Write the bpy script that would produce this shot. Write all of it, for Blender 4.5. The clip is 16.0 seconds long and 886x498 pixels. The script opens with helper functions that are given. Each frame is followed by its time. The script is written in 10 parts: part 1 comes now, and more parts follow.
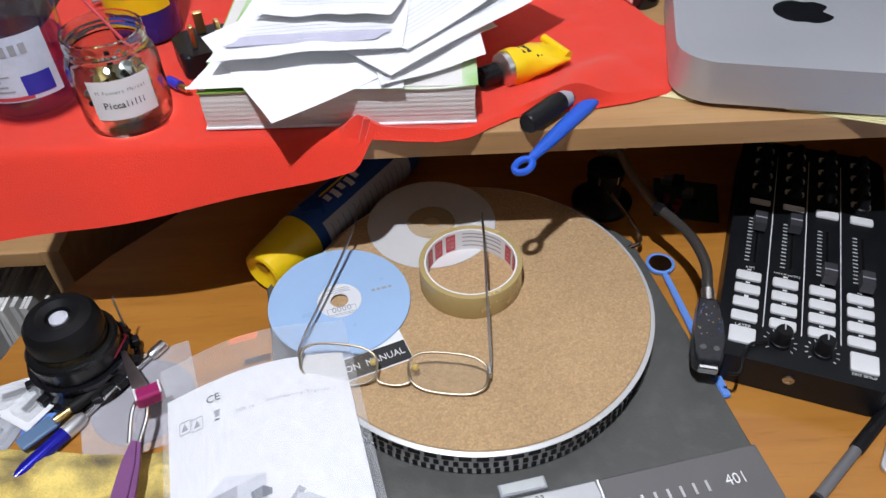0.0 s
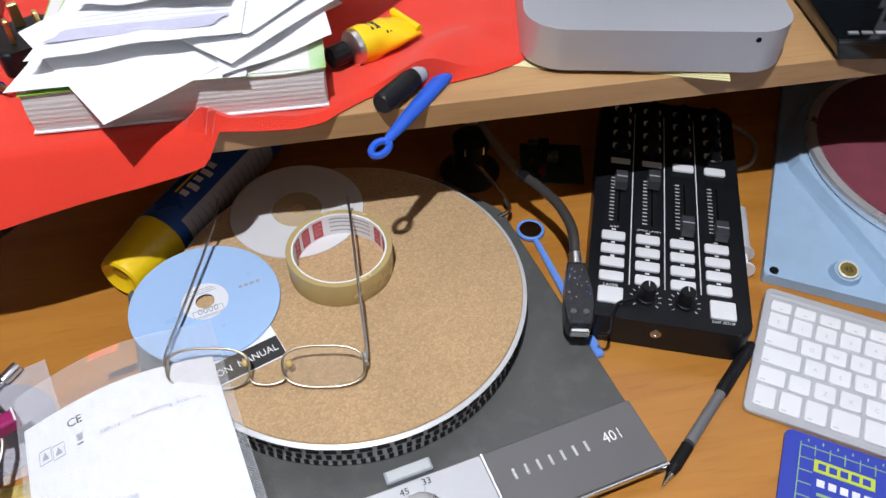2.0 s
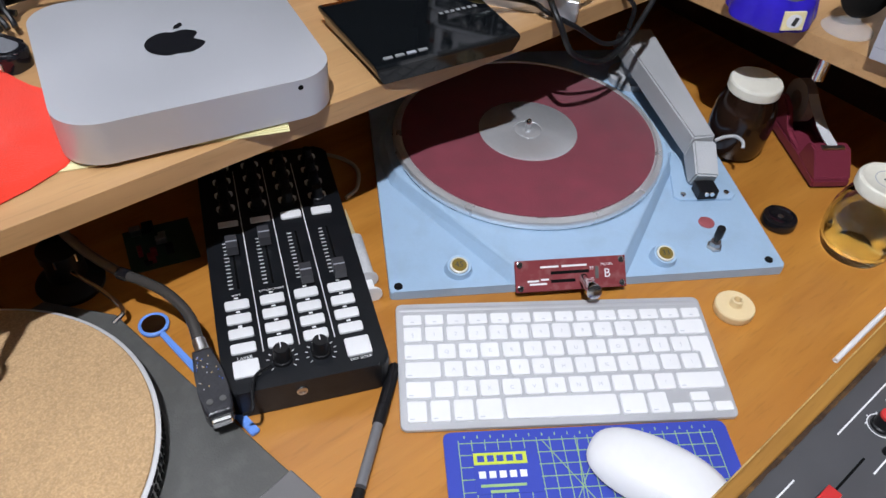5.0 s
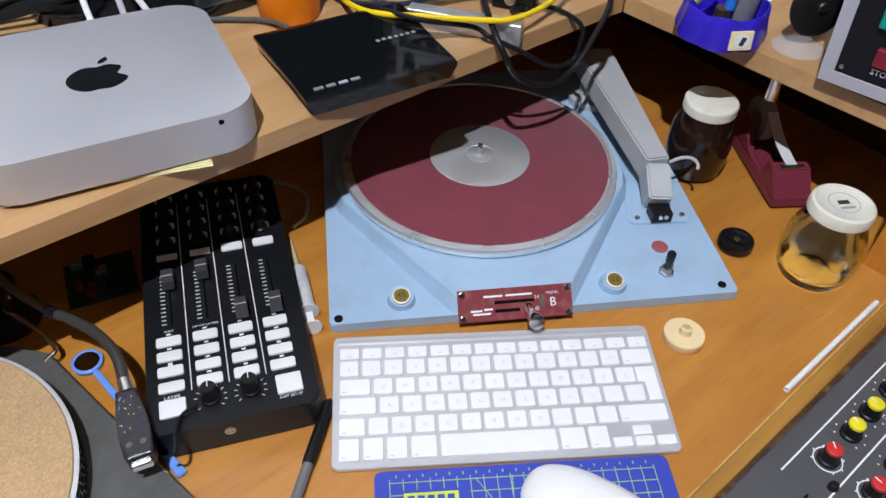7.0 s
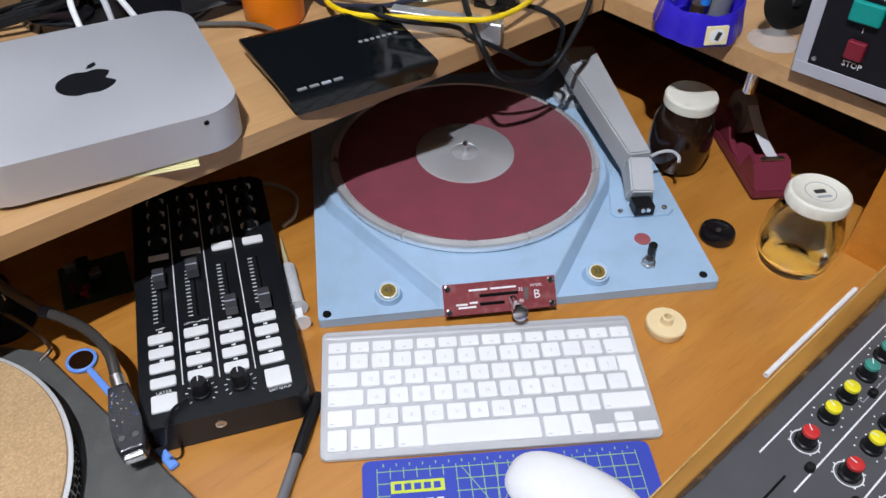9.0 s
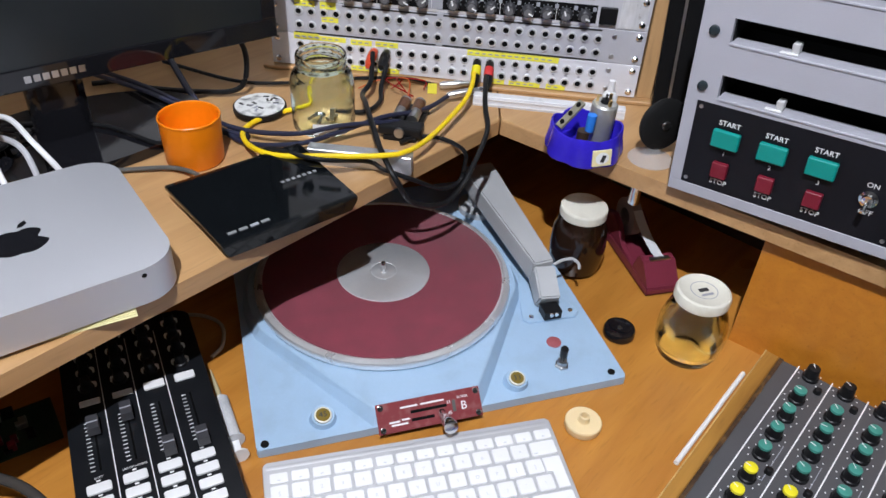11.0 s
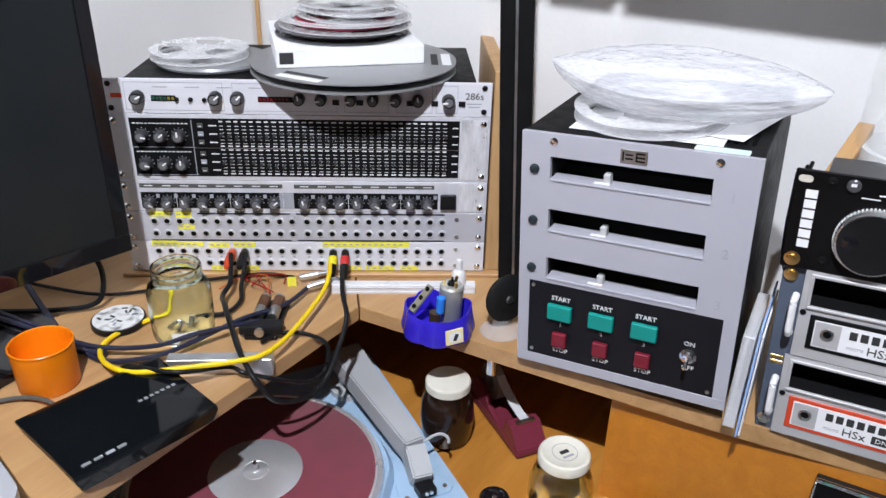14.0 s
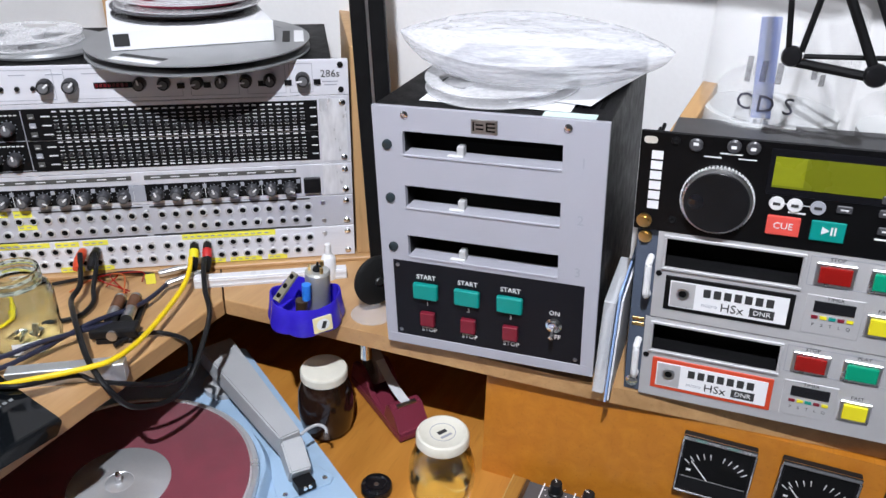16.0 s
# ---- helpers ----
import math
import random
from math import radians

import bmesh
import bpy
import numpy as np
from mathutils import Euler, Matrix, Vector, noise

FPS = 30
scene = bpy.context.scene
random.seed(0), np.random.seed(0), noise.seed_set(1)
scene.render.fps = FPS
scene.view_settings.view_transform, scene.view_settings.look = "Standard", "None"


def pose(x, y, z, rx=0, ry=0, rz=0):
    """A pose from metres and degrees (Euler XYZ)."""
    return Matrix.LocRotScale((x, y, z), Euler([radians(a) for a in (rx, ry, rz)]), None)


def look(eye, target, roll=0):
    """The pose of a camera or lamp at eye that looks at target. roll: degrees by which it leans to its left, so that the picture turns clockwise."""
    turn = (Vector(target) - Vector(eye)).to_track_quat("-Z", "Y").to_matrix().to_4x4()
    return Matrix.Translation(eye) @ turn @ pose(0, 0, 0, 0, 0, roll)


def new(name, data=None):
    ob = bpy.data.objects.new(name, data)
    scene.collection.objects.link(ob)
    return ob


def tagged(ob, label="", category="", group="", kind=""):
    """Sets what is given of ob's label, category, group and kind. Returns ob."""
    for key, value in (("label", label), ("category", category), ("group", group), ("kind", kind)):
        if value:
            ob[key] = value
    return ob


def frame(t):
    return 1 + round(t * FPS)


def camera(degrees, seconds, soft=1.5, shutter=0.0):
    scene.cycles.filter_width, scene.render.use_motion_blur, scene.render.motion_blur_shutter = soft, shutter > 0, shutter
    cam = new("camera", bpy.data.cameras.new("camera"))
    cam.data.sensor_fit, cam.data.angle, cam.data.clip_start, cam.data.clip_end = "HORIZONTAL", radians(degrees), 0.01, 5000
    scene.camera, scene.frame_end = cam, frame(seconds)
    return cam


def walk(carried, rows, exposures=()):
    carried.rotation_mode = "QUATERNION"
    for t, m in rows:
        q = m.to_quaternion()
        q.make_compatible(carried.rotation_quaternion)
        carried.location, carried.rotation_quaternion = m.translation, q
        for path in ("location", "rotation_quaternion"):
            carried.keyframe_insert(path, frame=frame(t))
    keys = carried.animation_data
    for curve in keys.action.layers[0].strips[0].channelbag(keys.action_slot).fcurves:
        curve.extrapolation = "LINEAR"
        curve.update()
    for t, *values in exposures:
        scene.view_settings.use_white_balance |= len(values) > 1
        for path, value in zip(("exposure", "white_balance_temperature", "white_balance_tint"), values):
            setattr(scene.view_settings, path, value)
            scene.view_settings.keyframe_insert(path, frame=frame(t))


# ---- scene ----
cam = camera(60.0, 16.0)
PATH = [
    (0, (0.07, 0.0413, 1.28), (0.0784, 1.5582, -0.1998), -2.3),
    (0.5, (0.071, 0.035, 1.2768), (0.0742, 1.5497, -0.2061), -0.6),
    (1, (0.0731, 0.0265, 1.2726), (0.0806, 1.4914, -0.2591), -1),
    (1.5, (0.0816, 0.0265, 1.2736), (0.1113, 1.466, -0.2814), -1.8),
    (2, (0.0943, 0.0583, 1.2832), (0.3795, 1.4702, -0.2718), 0.4),
    (2.5, (0.1092, 0.089, 1.2895), (0.6646, 1.4225, -0.2634), 1.6),
    (3, (0.1187, 0.0996, 1.2959), (0.813, 1.3801, -0.2432), 1.6),
    (3.5, (0.1208, 0.1071, 1.3023), (0.9158, 1.3526, -0.2178), 1.6),
    (4, (0.1325, 0.1018, 1.3033), (1.0049, 1.308, -0.2051), 2.3),
    (4.5, (0.1643, 0.0763, 1.3012), (1.1353, 1.219, -0.1966), 4),
    (5, (0.1834, 0.0594, 1.3023), (1.1851, 1.1787, -0.1945), 4.2),
    (7.5, (0.2618, 0.0244, 1.3097), (1.2413, 1.1914, -0.1648), 1.9),
    (8, (0.2682, 0.0127, 1.3107), (1.2285, 1.1978, -0.1616), 2.1),
    (10.5, (0.2194, 0.0138, 1.3468), (1.3907, 1.0865, -0.0577), 2.3),
    (11, (0.2237, 0.0212, 1.3786), (1.5073, 1.1035, 0.0843), 3.4),
    (11.5, (0.2268, 0.0254, 1.4019), (1.5741, 1.1437, 0.2062), 3.2),
    (12, (0.2268, 0.0265, 1.4305), (1.6239, 1.1777, 0.3271), 3.1),
    (12.5, (0.23, 0.0244, 1.4443), (1.6674, 1.1999, 0.4225), 2.2),
    (13, (0.2343, 0.0138, 1.4528), (1.7236, 1.1734, 0.4882), 2.1),
    (13.5, (0.2385, -0.0032, 1.4538), (1.7935, 1.078, 0.502), 2),
    (14, (0.2459, -0.018, 1.4475), (1.8529, 0.9805, 0.4903), 1.6),
    (14.5, (0.2512, -0.0212, 1.4454), (1.8879, 0.901, 0.4638), 1.4),
    (15, (0.2565, -0.0297, 1.439), (1.9366, 0.8035, 0.4511), 0.9),
    (15.5, (0.2745, -0.0466, 1.4348), (1.978, 0.7325, 0.4426), 0.8),
    (16, (0.2926, -0.053, 1.4337), (1.9992, 0.7176, 0.4394), 1.3),
]
walk(cam, [(t, look(eye, target, roll)) for t, eye, target, roll in PATH],
     [(0.0, 0.12), (2.0, 0.24), (4.0, 0.4), (8.0, 0.38), (12.0, 0.57), (16.0, 0.67)])

# ---- light ----
world = bpy.data.worlds.new("room_world")
scene.world = world
world.use_nodes = True
world.node_tree.nodes["Background"].inputs[0].default_value = (0.05, 0.05, 0.055, 1)
world.node_tree.nodes["Background"].inputs[1].default_value = 0.2
lamp = bpy.data.lights.new("ceiling_lamp", "POINT")
lamp.energy, lamp.shadow_soft_size, lamp.color = 258.0, 0.024, (0.87, 0.905, 1.0)
lamp_ob = new("ceiling_lamp", lamp)
lamp_ob.location = (-0.1, -0.1, 2.55)
scene.view_settings.exposure = 0.0


# ---- materials ----
def nodes_of(name):
    m = bpy.data.materials.new(name)
    m.use_nodes = True
    return m, m.node_tree.nodes, m.node_tree.links, m.node_tree.nodes["Principled BSDF"]


def mat(name, col, rough=0.5, metal=0.0, var=0.12, scale=18.0, bump=0.08, bscale=220.0, coat=0.0, trans=0.0, ior=1.45,
        alpha=1.0, each=0.0, sheen=0.0, dirt=None, stretch=(1, 1, 1), spec=0.5):
    """Painted, plastic, metal or cloth surface: two scales of tone, a fine relief and uneven gloss."""
    m, n, l, p = nodes_of(name)
    tc = n.new("ShaderNodeTexCoord")
    mp = n.new("ShaderNodeMapping")
    mp.inputs["Scale"].default_value = stretch
    l.new(tc.outputs["Object"], mp.inputs[0])
    big, fine = n.new("ShaderNodeTexNoise"), n.new("ShaderNodeTexNoise")
    for t, s, d in ((big, scale, 4), (fine, bscale, 3)):
        t.inputs["Scale"].default_value, t.inputs["Detail"].default_value = s, d
        l.new(mp.outputs[0], t.inputs["Vector"])
    mixv = n.new("ShaderNodeMath")
    mixv.operation = "MULTIPLY_ADD"
    l.new(fine.outputs[0], mixv.inputs[0])
    mixv.inputs[1].default_value = 0.4
    l.new(big.outputs[0], mixv.inputs[2])
    ramp = n.new("ShaderNodeMapRange")
    ramp.inputs[1].default_value, ramp.inputs[2].default_value = 0.35, 1.05
    ramp.inputs[3].default_value, ramp.inputs[4].default_value = 1 - var, 1 + var
    l.new(mixv.outputs[0], ramp.inputs[0])
    last = ramp.outputs[0]
    if each:
        oi, mr, mu = n.new("ShaderNodeObjectInfo"), n.new("ShaderNodeMapRange"), n.new("ShaderNodeMath")
        mr.inputs[3].default_value, mr.inputs[4].default_value = 1 - each, 1 + each
        l.new(oi.outputs["Random"], mr.inputs[0])
        mu.operation = "MULTIPLY"
        l.new(mr.outputs[0], mu.inputs[0])
        l.new(last, mu.inputs[1])
        last = mu.outputs[0]
    hsv = n.new("ShaderNodeHueSaturation")
    hsv.inputs["Color"].default_value = (*col, 1)
    l.new(last, hsv.inputs["Value"])
    out = hsv.outputs[0]
    if dirt:
        dcol, amount, dscale = dirt
        dn, dr, mx = n.new("ShaderNodeTexNoise"), n.new("ShaderNodeMapRange"), n.new("ShaderNodeMix")
        dn.inputs["Scale"].default_value, dn.inputs["Detail"].default_value = dscale, 6
        l.new(mp.outputs[0], dn.inputs["Vector"])
        dr.inputs[1].default_value, dr.inputs[2].default_value, dr.inputs[4].default_value = 0.5, 0.72, amount
        l.new(dn.outputs[0], dr.inputs[0])
        mx.data_type = "RGBA"
        l.new(dr.outputs[0], mx.inputs[0])
        l.new(out, mx.inputs[6])
        mx.inputs[7].default_value = (*dcol, 1)
        out = mx.outputs[2]
    l.new(out, p.inputs["Base Color"])
    rr = n.new("ShaderNodeMapRange")
    rr.inputs[1].default_value, rr.inputs[2].default_value = 0.3, 0.7
    rr.inputs[3].default_value, rr.inputs[4].default_value = max(0.02, rough * 0.85), min(1, rough * 1.15)
    l.new(big.outputs[0], rr.inputs[0])
    l.new(rr.outputs[0], p.inputs["Roughness"])
    p.inputs["Metallic"].default_value, p.inputs["IOR"].default_value = metal, ior
    p.inputs["Specular IOR Level"].default_value = spec
    p.inputs["Coat Weight"].default_value, p.inputs["Transmission Weight"].default_value = coat, trans
    p.inputs["Alpha"].default_value, p.inputs["Sheen Weight"].default_value = alpha, sheen
    if bump:
        b = n.new("ShaderNodeBump")
        b.inputs["Strength"].default_value, b.inputs["Distance"].default_value = bump, 0.002
        l.new(fine.outputs[0], b.inputs["Height"])
        l.new(b.outputs[0], p.inputs["Normal"])
    return m


def wood(name, dark, light, rough=0.35, along=(3, 60, 60), streak=0.5, coat=0.15):
    """Veneer with a grain that runs along one axis, pores and slow tone changes."""
    m, n, l, p = nodes_of(name)
    tc, mp = n.new("ShaderNodeTexCoord"), n.new("ShaderNodeMapping")
    mp.inputs["Scale"].default_value = along
    l.new(tc.outputs["Object"], mp.inputs[0])
    g, pores, slow = n.new("ShaderNodeTexNoise"), n.new("ShaderNodeTexNoise"), n.new("ShaderNodeTexNoise")
    g.inputs["Scale"].default_value, g.inputs["Detail"].default_value, g.inputs["Distortion"].default_value = 1.0, 6, 0.6
    pores.inputs["Scale"].default_value, pores.inputs["Detail"].default_value = 6.0, 2
    slow.inputs["Scale"].default_value = 5.0
    l.new(mp.outputs[0], g.inputs["Vector"])
    l.new(mp.outputs[0], pores.inputs["Vector"])
    l.new(tc.outputs["Object"], slow.inputs["Vector"])
    mr = n.new("ShaderNodeMapRange")
    mr.inputs[1].default_value, mr.inputs[2].default_value = 0.5 - streak / 2, 0.5 + streak / 2
    l.new(g.outputs[0], mr.inputs[0])
    mx = n.new("ShaderNodeMix")
    mx.data_type = "RGBA"
    l.new(mr.outputs[0], mx.inputs[0])
    mx.inputs[6].default_value, mx.inputs[7].default_value = (*dark, 1), (*light, 1)
    pr = n.new("ShaderNodeMapRange")
    pr.inputs[1].default_value, pr.inputs[2].default_value = 0.58, 0.72
    pr.inputs[3].default_value, pr.inputs[4].default_value = 1.0, 0.87
    l.new(pores.outputs[0], pr.inputs[0])
    sr, mu = n.new("ShaderNodeMapRange"), n.new("ShaderNodeMath")
    sr.inputs[3].default_value, sr.inputs[4].default_value = 0.82, 1.15
    l.new(slow.outputs[0], sr.inputs[0])
    mu.operation = "MULTIPLY"
    l.new(pr.outputs[0], mu.inputs[0])
    l.new(sr.outputs[0], mu.inputs[1])
    hsv = n.new("ShaderNodeHueSaturation")
    l.new(mx.outputs[2], hsv.inputs["Color"])
    l.new(mu.outputs[0], hsv.inputs["Value"])
    l.new(hsv.outputs[0], p.inputs["Base Color"])
    rr = n.new("ShaderNodeMapRange")
    rr.inputs[3].default_value, rr.inputs[4].default_value = rough * 0.8, rough * 1.25
    l.new(slow.outputs[0], rr.inputs[0])
    l.new(rr.outputs[0], p.inputs["Roughness"])
    p.inputs["Coat Weight"].default_value = coat
    p.inputs["Coat Roughness"].default_value = 0.25
    b = n.new("ShaderNodeBump")
    b.inputs["Strength"].default_value, b.inputs["Distance"].default_value = 0.12, 0.001
    l.new(pores.outputs[0], b.inputs["Height"])
    l.new(b.outputs[0], p.inputs["Normal"])
    return m


def cork(name):
    m, n, l, p = nodes_of(name)
    tc = n.new("ShaderNodeTexCoord")
    v, s, big = n.new("ShaderNodeTexVoronoi"), n.new("ShaderNodeTexNoise"), n.new("ShaderNodeTexNoise")
    v.inputs["Scale"].default_value = 420
    s.inputs["Scale"].default_value, s.inputs["Detail"].default_value = 520, 4
    big.inputs["Scale"].default_value = 14
    for t in (v, s, big):
        l.new(tc.outputs["Object"], t.inputs["Vector"])
    r = n.new("ShaderNodeValToRGB")
    e = r.color_ramp.elements
    e[0].position, e[0].color = 0.3, (0.42, 0.275, 0.135, 1)
    e[1].position, e[1].color = 0.62, (0.52, 0.35, 0.185, 1)
    k = e.new(0.46)
    k.color = (0.45, 0.29, 0.145, 1)
    l.new(s.outputs[0], r.inputs[0])
    sep = n.new("ShaderNodeSeparateColor")
    l.new(v.outputs["Color"], sep.inputs[0])
    a = n.new("ShaderNodeMapRange")
    a.inputs[3].default_value, a.inputs[4].default_value = 0.9, 1.1
    l.new(sep.outputs[0], a.inputs[0])
    c = n.new("ShaderNodeMapRange")
    c.inputs[3].default_value, c.inputs[4].default_value = 0.85, 1.15
    l.new(big.outputs[0], c.inputs[0])
    mu = n.new("ShaderNodeMath")
    mu.operation = "MULTIPLY"
    l.new(a.outputs[0], mu.inputs[0])
    l.new(c.outputs[0], mu.inputs[1])
    h = n.new("ShaderNodeHueSaturation")
    l.new(r.outputs[0], h.inputs["Color"])
    l.new(mu.outputs[0], h.inputs["Value"])
    l.new(h.outputs[0], p.inputs["Base Color"])
    p.inputs["Roughness"].default_value = 0.85
    b = n.new("ShaderNodeBump")
    b.inputs["Strength"].default_value, b.inputs["Distance"].default_value = 0.4, 0.001
    l.new(s.outputs[0], b.inputs["Height"])
    l.new(b.outputs[0], p.inputs["Normal"])
    return m


def turned(name, col, rough):
    """Lathe-turned metal: sheen that fans out round the axis of the part."""
    m = mat(name, col, rough, 0.72, var=0.06, bump=0.02)
    n, l = m.node_tree.nodes, m.node_tree.links
    round_ = n.new("ShaderNodeTangent")
    round_.direction_type, round_.axis = "RADIAL", "Z"
    p = n["Principled BSDF"]
    p.inputs["Anisotropic"].default_value = 0.5
    l.new(round_.outputs[0], p.inputs["Tangent"])
    return m


def glass(name, tint=(1, 1, 1), rough=0.01, ior=1.45):
    m, n, l, p = nodes_of(name)
    clear, shine, mix, fr = (n.new("ShaderNode" + k) for k in ("BsdfTransparent", "BsdfGlossy", "MixShader", "LayerWeight"))
    rise, share = n.new("ShaderNodeMath"), n.new("ShaderNodeMapRange")
    rise.operation = "POWER"
    rise.inputs[1].default_value = 3.2
    share.inputs[3].default_value, share.inputs[4].default_value = 0.1 * ior / 1.45, 0.8
    clear.inputs[0].default_value = (*tint, 1)
    fr.inputs[0].default_value = 0.5
    l.new(fr.outputs["Facing"], rise.inputs[0])
    l.new(rise.outputs[0], share.inputs[0])
    l.new(share.outputs[0], mix.inputs[0])
    l.new(clear.outputs[0], mix.inputs[1])
    l.new(shine.outputs[0], mix.inputs[2])
    l.new(mix.outputs[0], n["Material Output"].inputs[0])
    n.remove(p)
    sm = n.new("ShaderNodeTexNoise")
    sm.inputs["Scale"].default_value = 40
    r = n.new("ShaderNodeMapRange")
    r.inputs[3].default_value, r.inputs[4].default_value = rough, rough + 0.02
    l.new(sm.outputs[0], r.inputs[0])
    l.new(r.outputs[0], shine.inputs["Roughness"])
    wave, uneven = n.new("ShaderNodeTexNoise"), n.new("ShaderNodeBump")
    wave.inputs["Scale"].default_value = 4
    uneven.inputs["Strength"].default_value, uneven.inputs["Distance"].default_value = 0.08, 0.002
    l.new(wave.outputs[0], uneven.inputs["Height"])
    l.new(uneven.outputs[0], shine.inputs["Normal"])
    return m


def thick_glass(name, tint=(1, 1, 1), rough=0.0, ior=1.5):
    """Solid refracting glass for jars with a wall thickness."""
    m, n, l, p = nodes_of(name)
    p.inputs["Base Color"].default_value = (*tint, 1)
    p.inputs["Transmission Weight"].default_value, p.inputs["IOR"].default_value = 1.0, ior
    wave, uneven, smear, rr = (n.new("ShaderNode" + k) for k in ("TexNoise", "Bump", "TexNoise", "MapRange"))
    wave.inputs["Scale"].default_value, smear.inputs["Scale"].default_value = 5, 30
    uneven.inputs["Strength"].default_value, uneven.inputs["Distance"].default_value = 0.12, 0.003
    rr.inputs[3].default_value, rr.inputs[4].default_value = rough, rough + 0.04
    l.new(wave.outputs[0], uneven.inputs["Height"])
    l.new(uneven.outputs[0], p.inputs["Normal"])
    l.new(smear.outputs[0], rr.inputs[0])
    l.new(rr.outputs[0], p.inputs["Roughness"])
    return m


def film(name, tint=(1, 1, 1), alpha=0.2, rough=0.15):
    """Thin clear plastic: mostly see-through with a glossy face."""
    m, n, l, p = nodes_of(name)
    p.inputs["Base Color"].default_value = (*tint, 1)
    p.inputs["Roughness"].default_value = rough
    nz, mr = n.new("ShaderNodeTexNoise"), n.new("ShaderNodeMapRange")
    nz.inputs["Scale"].default_value = 25
    mr.inputs[3].default_value, mr.inputs[4].default_value = alpha * 0.7, alpha * 1.3
    l.new(nz.outputs[0], mr.inputs[0])
    l.new(mr.outputs[0], p.inputs["Alpha"])
    return m


def glow(name, col, strength):
    m, n, l, p = nodes_of(name)
    p.inputs["Base Color"].default_value = (*col, 1)
    p.inputs["Emission Color"].default_value = (*col, 1)
    p.inputs["Emission Strength"].default_value = strength
    return m


M_DESK = wood("desk_veneer", (0.37, 0.14, 0.021), (0.56, 0.25, 0.046), 0.3, (5, 42, 42), 0.6, 0.2)
M_SHELF = wood("shelf_laminate", (0.39, 0.213, 0.086), (0.545, 0.325, 0.145), 0.4, (4, 50, 50), 0.6, 0.1)
M_PANEL = wood("fascia_veneer", (0.46, 0.155, 0.014), (0.6, 0.232, 0.024), 0.35, (50, 4, 50), 0.6, 0.15)
M_OAK = wood("rack_wood", (0.42, 0.24, 0.1), (0.58, 0.36, 0.17), 0.5, (50, 50, 4), 0.5, 0.0)
M_STRIP = wood("worn_wood_strip", (0.22, 0.095, 0.014), (0.42, 0.205, 0.035), 0.55, (6, 60, 60), 0.6, 0.0)
# Under-shelf shade is put into this near-black wood; the plinth shares it.
M_SHADEWOOD = wood("dark_back_panel", (0.025, 0.012, 0.006), (0.045, 0.02, 0.01), 0.5, (4, 40, 40))
M_WALL = mat("white_wall_paint", (0.78, 0.77, 0.76), 0.8, var=0.05, scale=3, bump=0.15, bscale=160)
M_CARPET = mat("carpet", (0.09, 0.08, 0.07), 0.95, var=0.3, scale=40, bump=0.6, bscale=500)
M_CORK = cork("cork")
M_BLUE = mat("pale_blue_enamel", (0.355, 0.5, 0.66), 0.38, var=0.06, scale=12, bump=0.1, bscale=400, dirt=((0.27, 0.35, 0.43), 0.3, 30))
M_FELT = mat("maroon_felt", (0.2, 0.037, 0.055), 0.95, var=0.24, scale=34, bump=0.5, bscale=900, sheen=0.15)
M_ALU = mat("brushed_aluminium", (0.72, 0.72, 0.72), 0.3, 1.0, var=0.08, scale=30, bump=0.05)
M_SATIN = mat("anodised_aluminium", (0.66, 0.665, 0.68), 0.42, 0.85, var=0.03, scale=10, bump=0.04, bscale=900)
M_CHROME = mat("chrome", (0.8, 0.8, 0.8), 0.12, 1.0, var=0.05, bump=0.0)
M_STEEL = mat("worn_steel", (0.5, 0.5, 0.5), 0.35, 1.0, var=0.2, scale=60, bump=0.1)
M_BRASS = mat("brass", (0.75, 0.53, 0.22), 0.3, 1.0, var=0.1, bump=0.05)
M_BLACK = mat("black_plastic", (0.009, 0.009, 0.01), 0.38, var=0.25, scale=40, bump=0.1, bscale=700, spec=0.28)
M_GLOSSBLACK = mat("gloss_black_plastic", (0.008, 0.008, 0.01), 0.07, var=0.2, bump=0.0, coat=0.3)
M_MATTEBLACK = mat("matt_black_metal", (0.006, 0.006, 0.0065), 0.5, var=0.25, scale=60, bump=0.15, bscale=900, spec=0.16)
M_RUBBER = mat("black_rubber", (0.008, 0.008, 0.008), 0.6, var=0.2, bump=0.2, spec=0.25)
M_GREYHAMMER = mat("charcoal_enamel", (0.085, 0.085, 0.08), 0.42, var=0.08, scale=20, bump=0.12, bscale=600, dirt=((0.14, 0.14, 0.13), 0.4, 60))
M_CARTGREY = mat("light_grey_enamel", (0.4, 0.4, 0.445), 0.45, var=0.04, scale=14, bump=0.1, bscale=600)
M_ARMGREY = mat("grey_crackle_enamel", (0.42, 0.43, 0.44), 0.5, var=0.06, scale=20, bump=0.2, bscale=700)
M_WHITE = mat("white_plastic", (0.78, 0.78, 0.78), 0.35, var=0.04, bump=0.03)
M_PAD = mat("white_rubber_pad", (0.72, 0.72, 0.72), 0.5, var=0.06, bump=0.05)
M_KEY = mat("white_key", (0.8, 0.8, 0.8), 0.4, var=0.03, bump=0.02, each=0.02)
M_PAPER = mat("white_paper", (0.82, 0.82, 0.83), 0.7, var=0.03, bump=0.03)
M_INK = mat("dark_print", (0.03, 0.03, 0.03), 0.7, var=0.1, bump=0)
M_GREYINK = mat("grey_print", (0.35, 0.36, 0.4), 0.7, var=0.1, bump=0)
M_WPRINT = mat("white_print", (0.8, 0.8, 0.8), 0.6, var=0.03, bump=0)
M_LEGEND = mat("faint_key_legend", (0.58, 0.59, 0.62), 0.6, var=0.05, bump=0)
M_CREAM = mat("cream_plastic", (0.8, 0.63, 0.36), 0.4, var=0.05, bump=0.04)
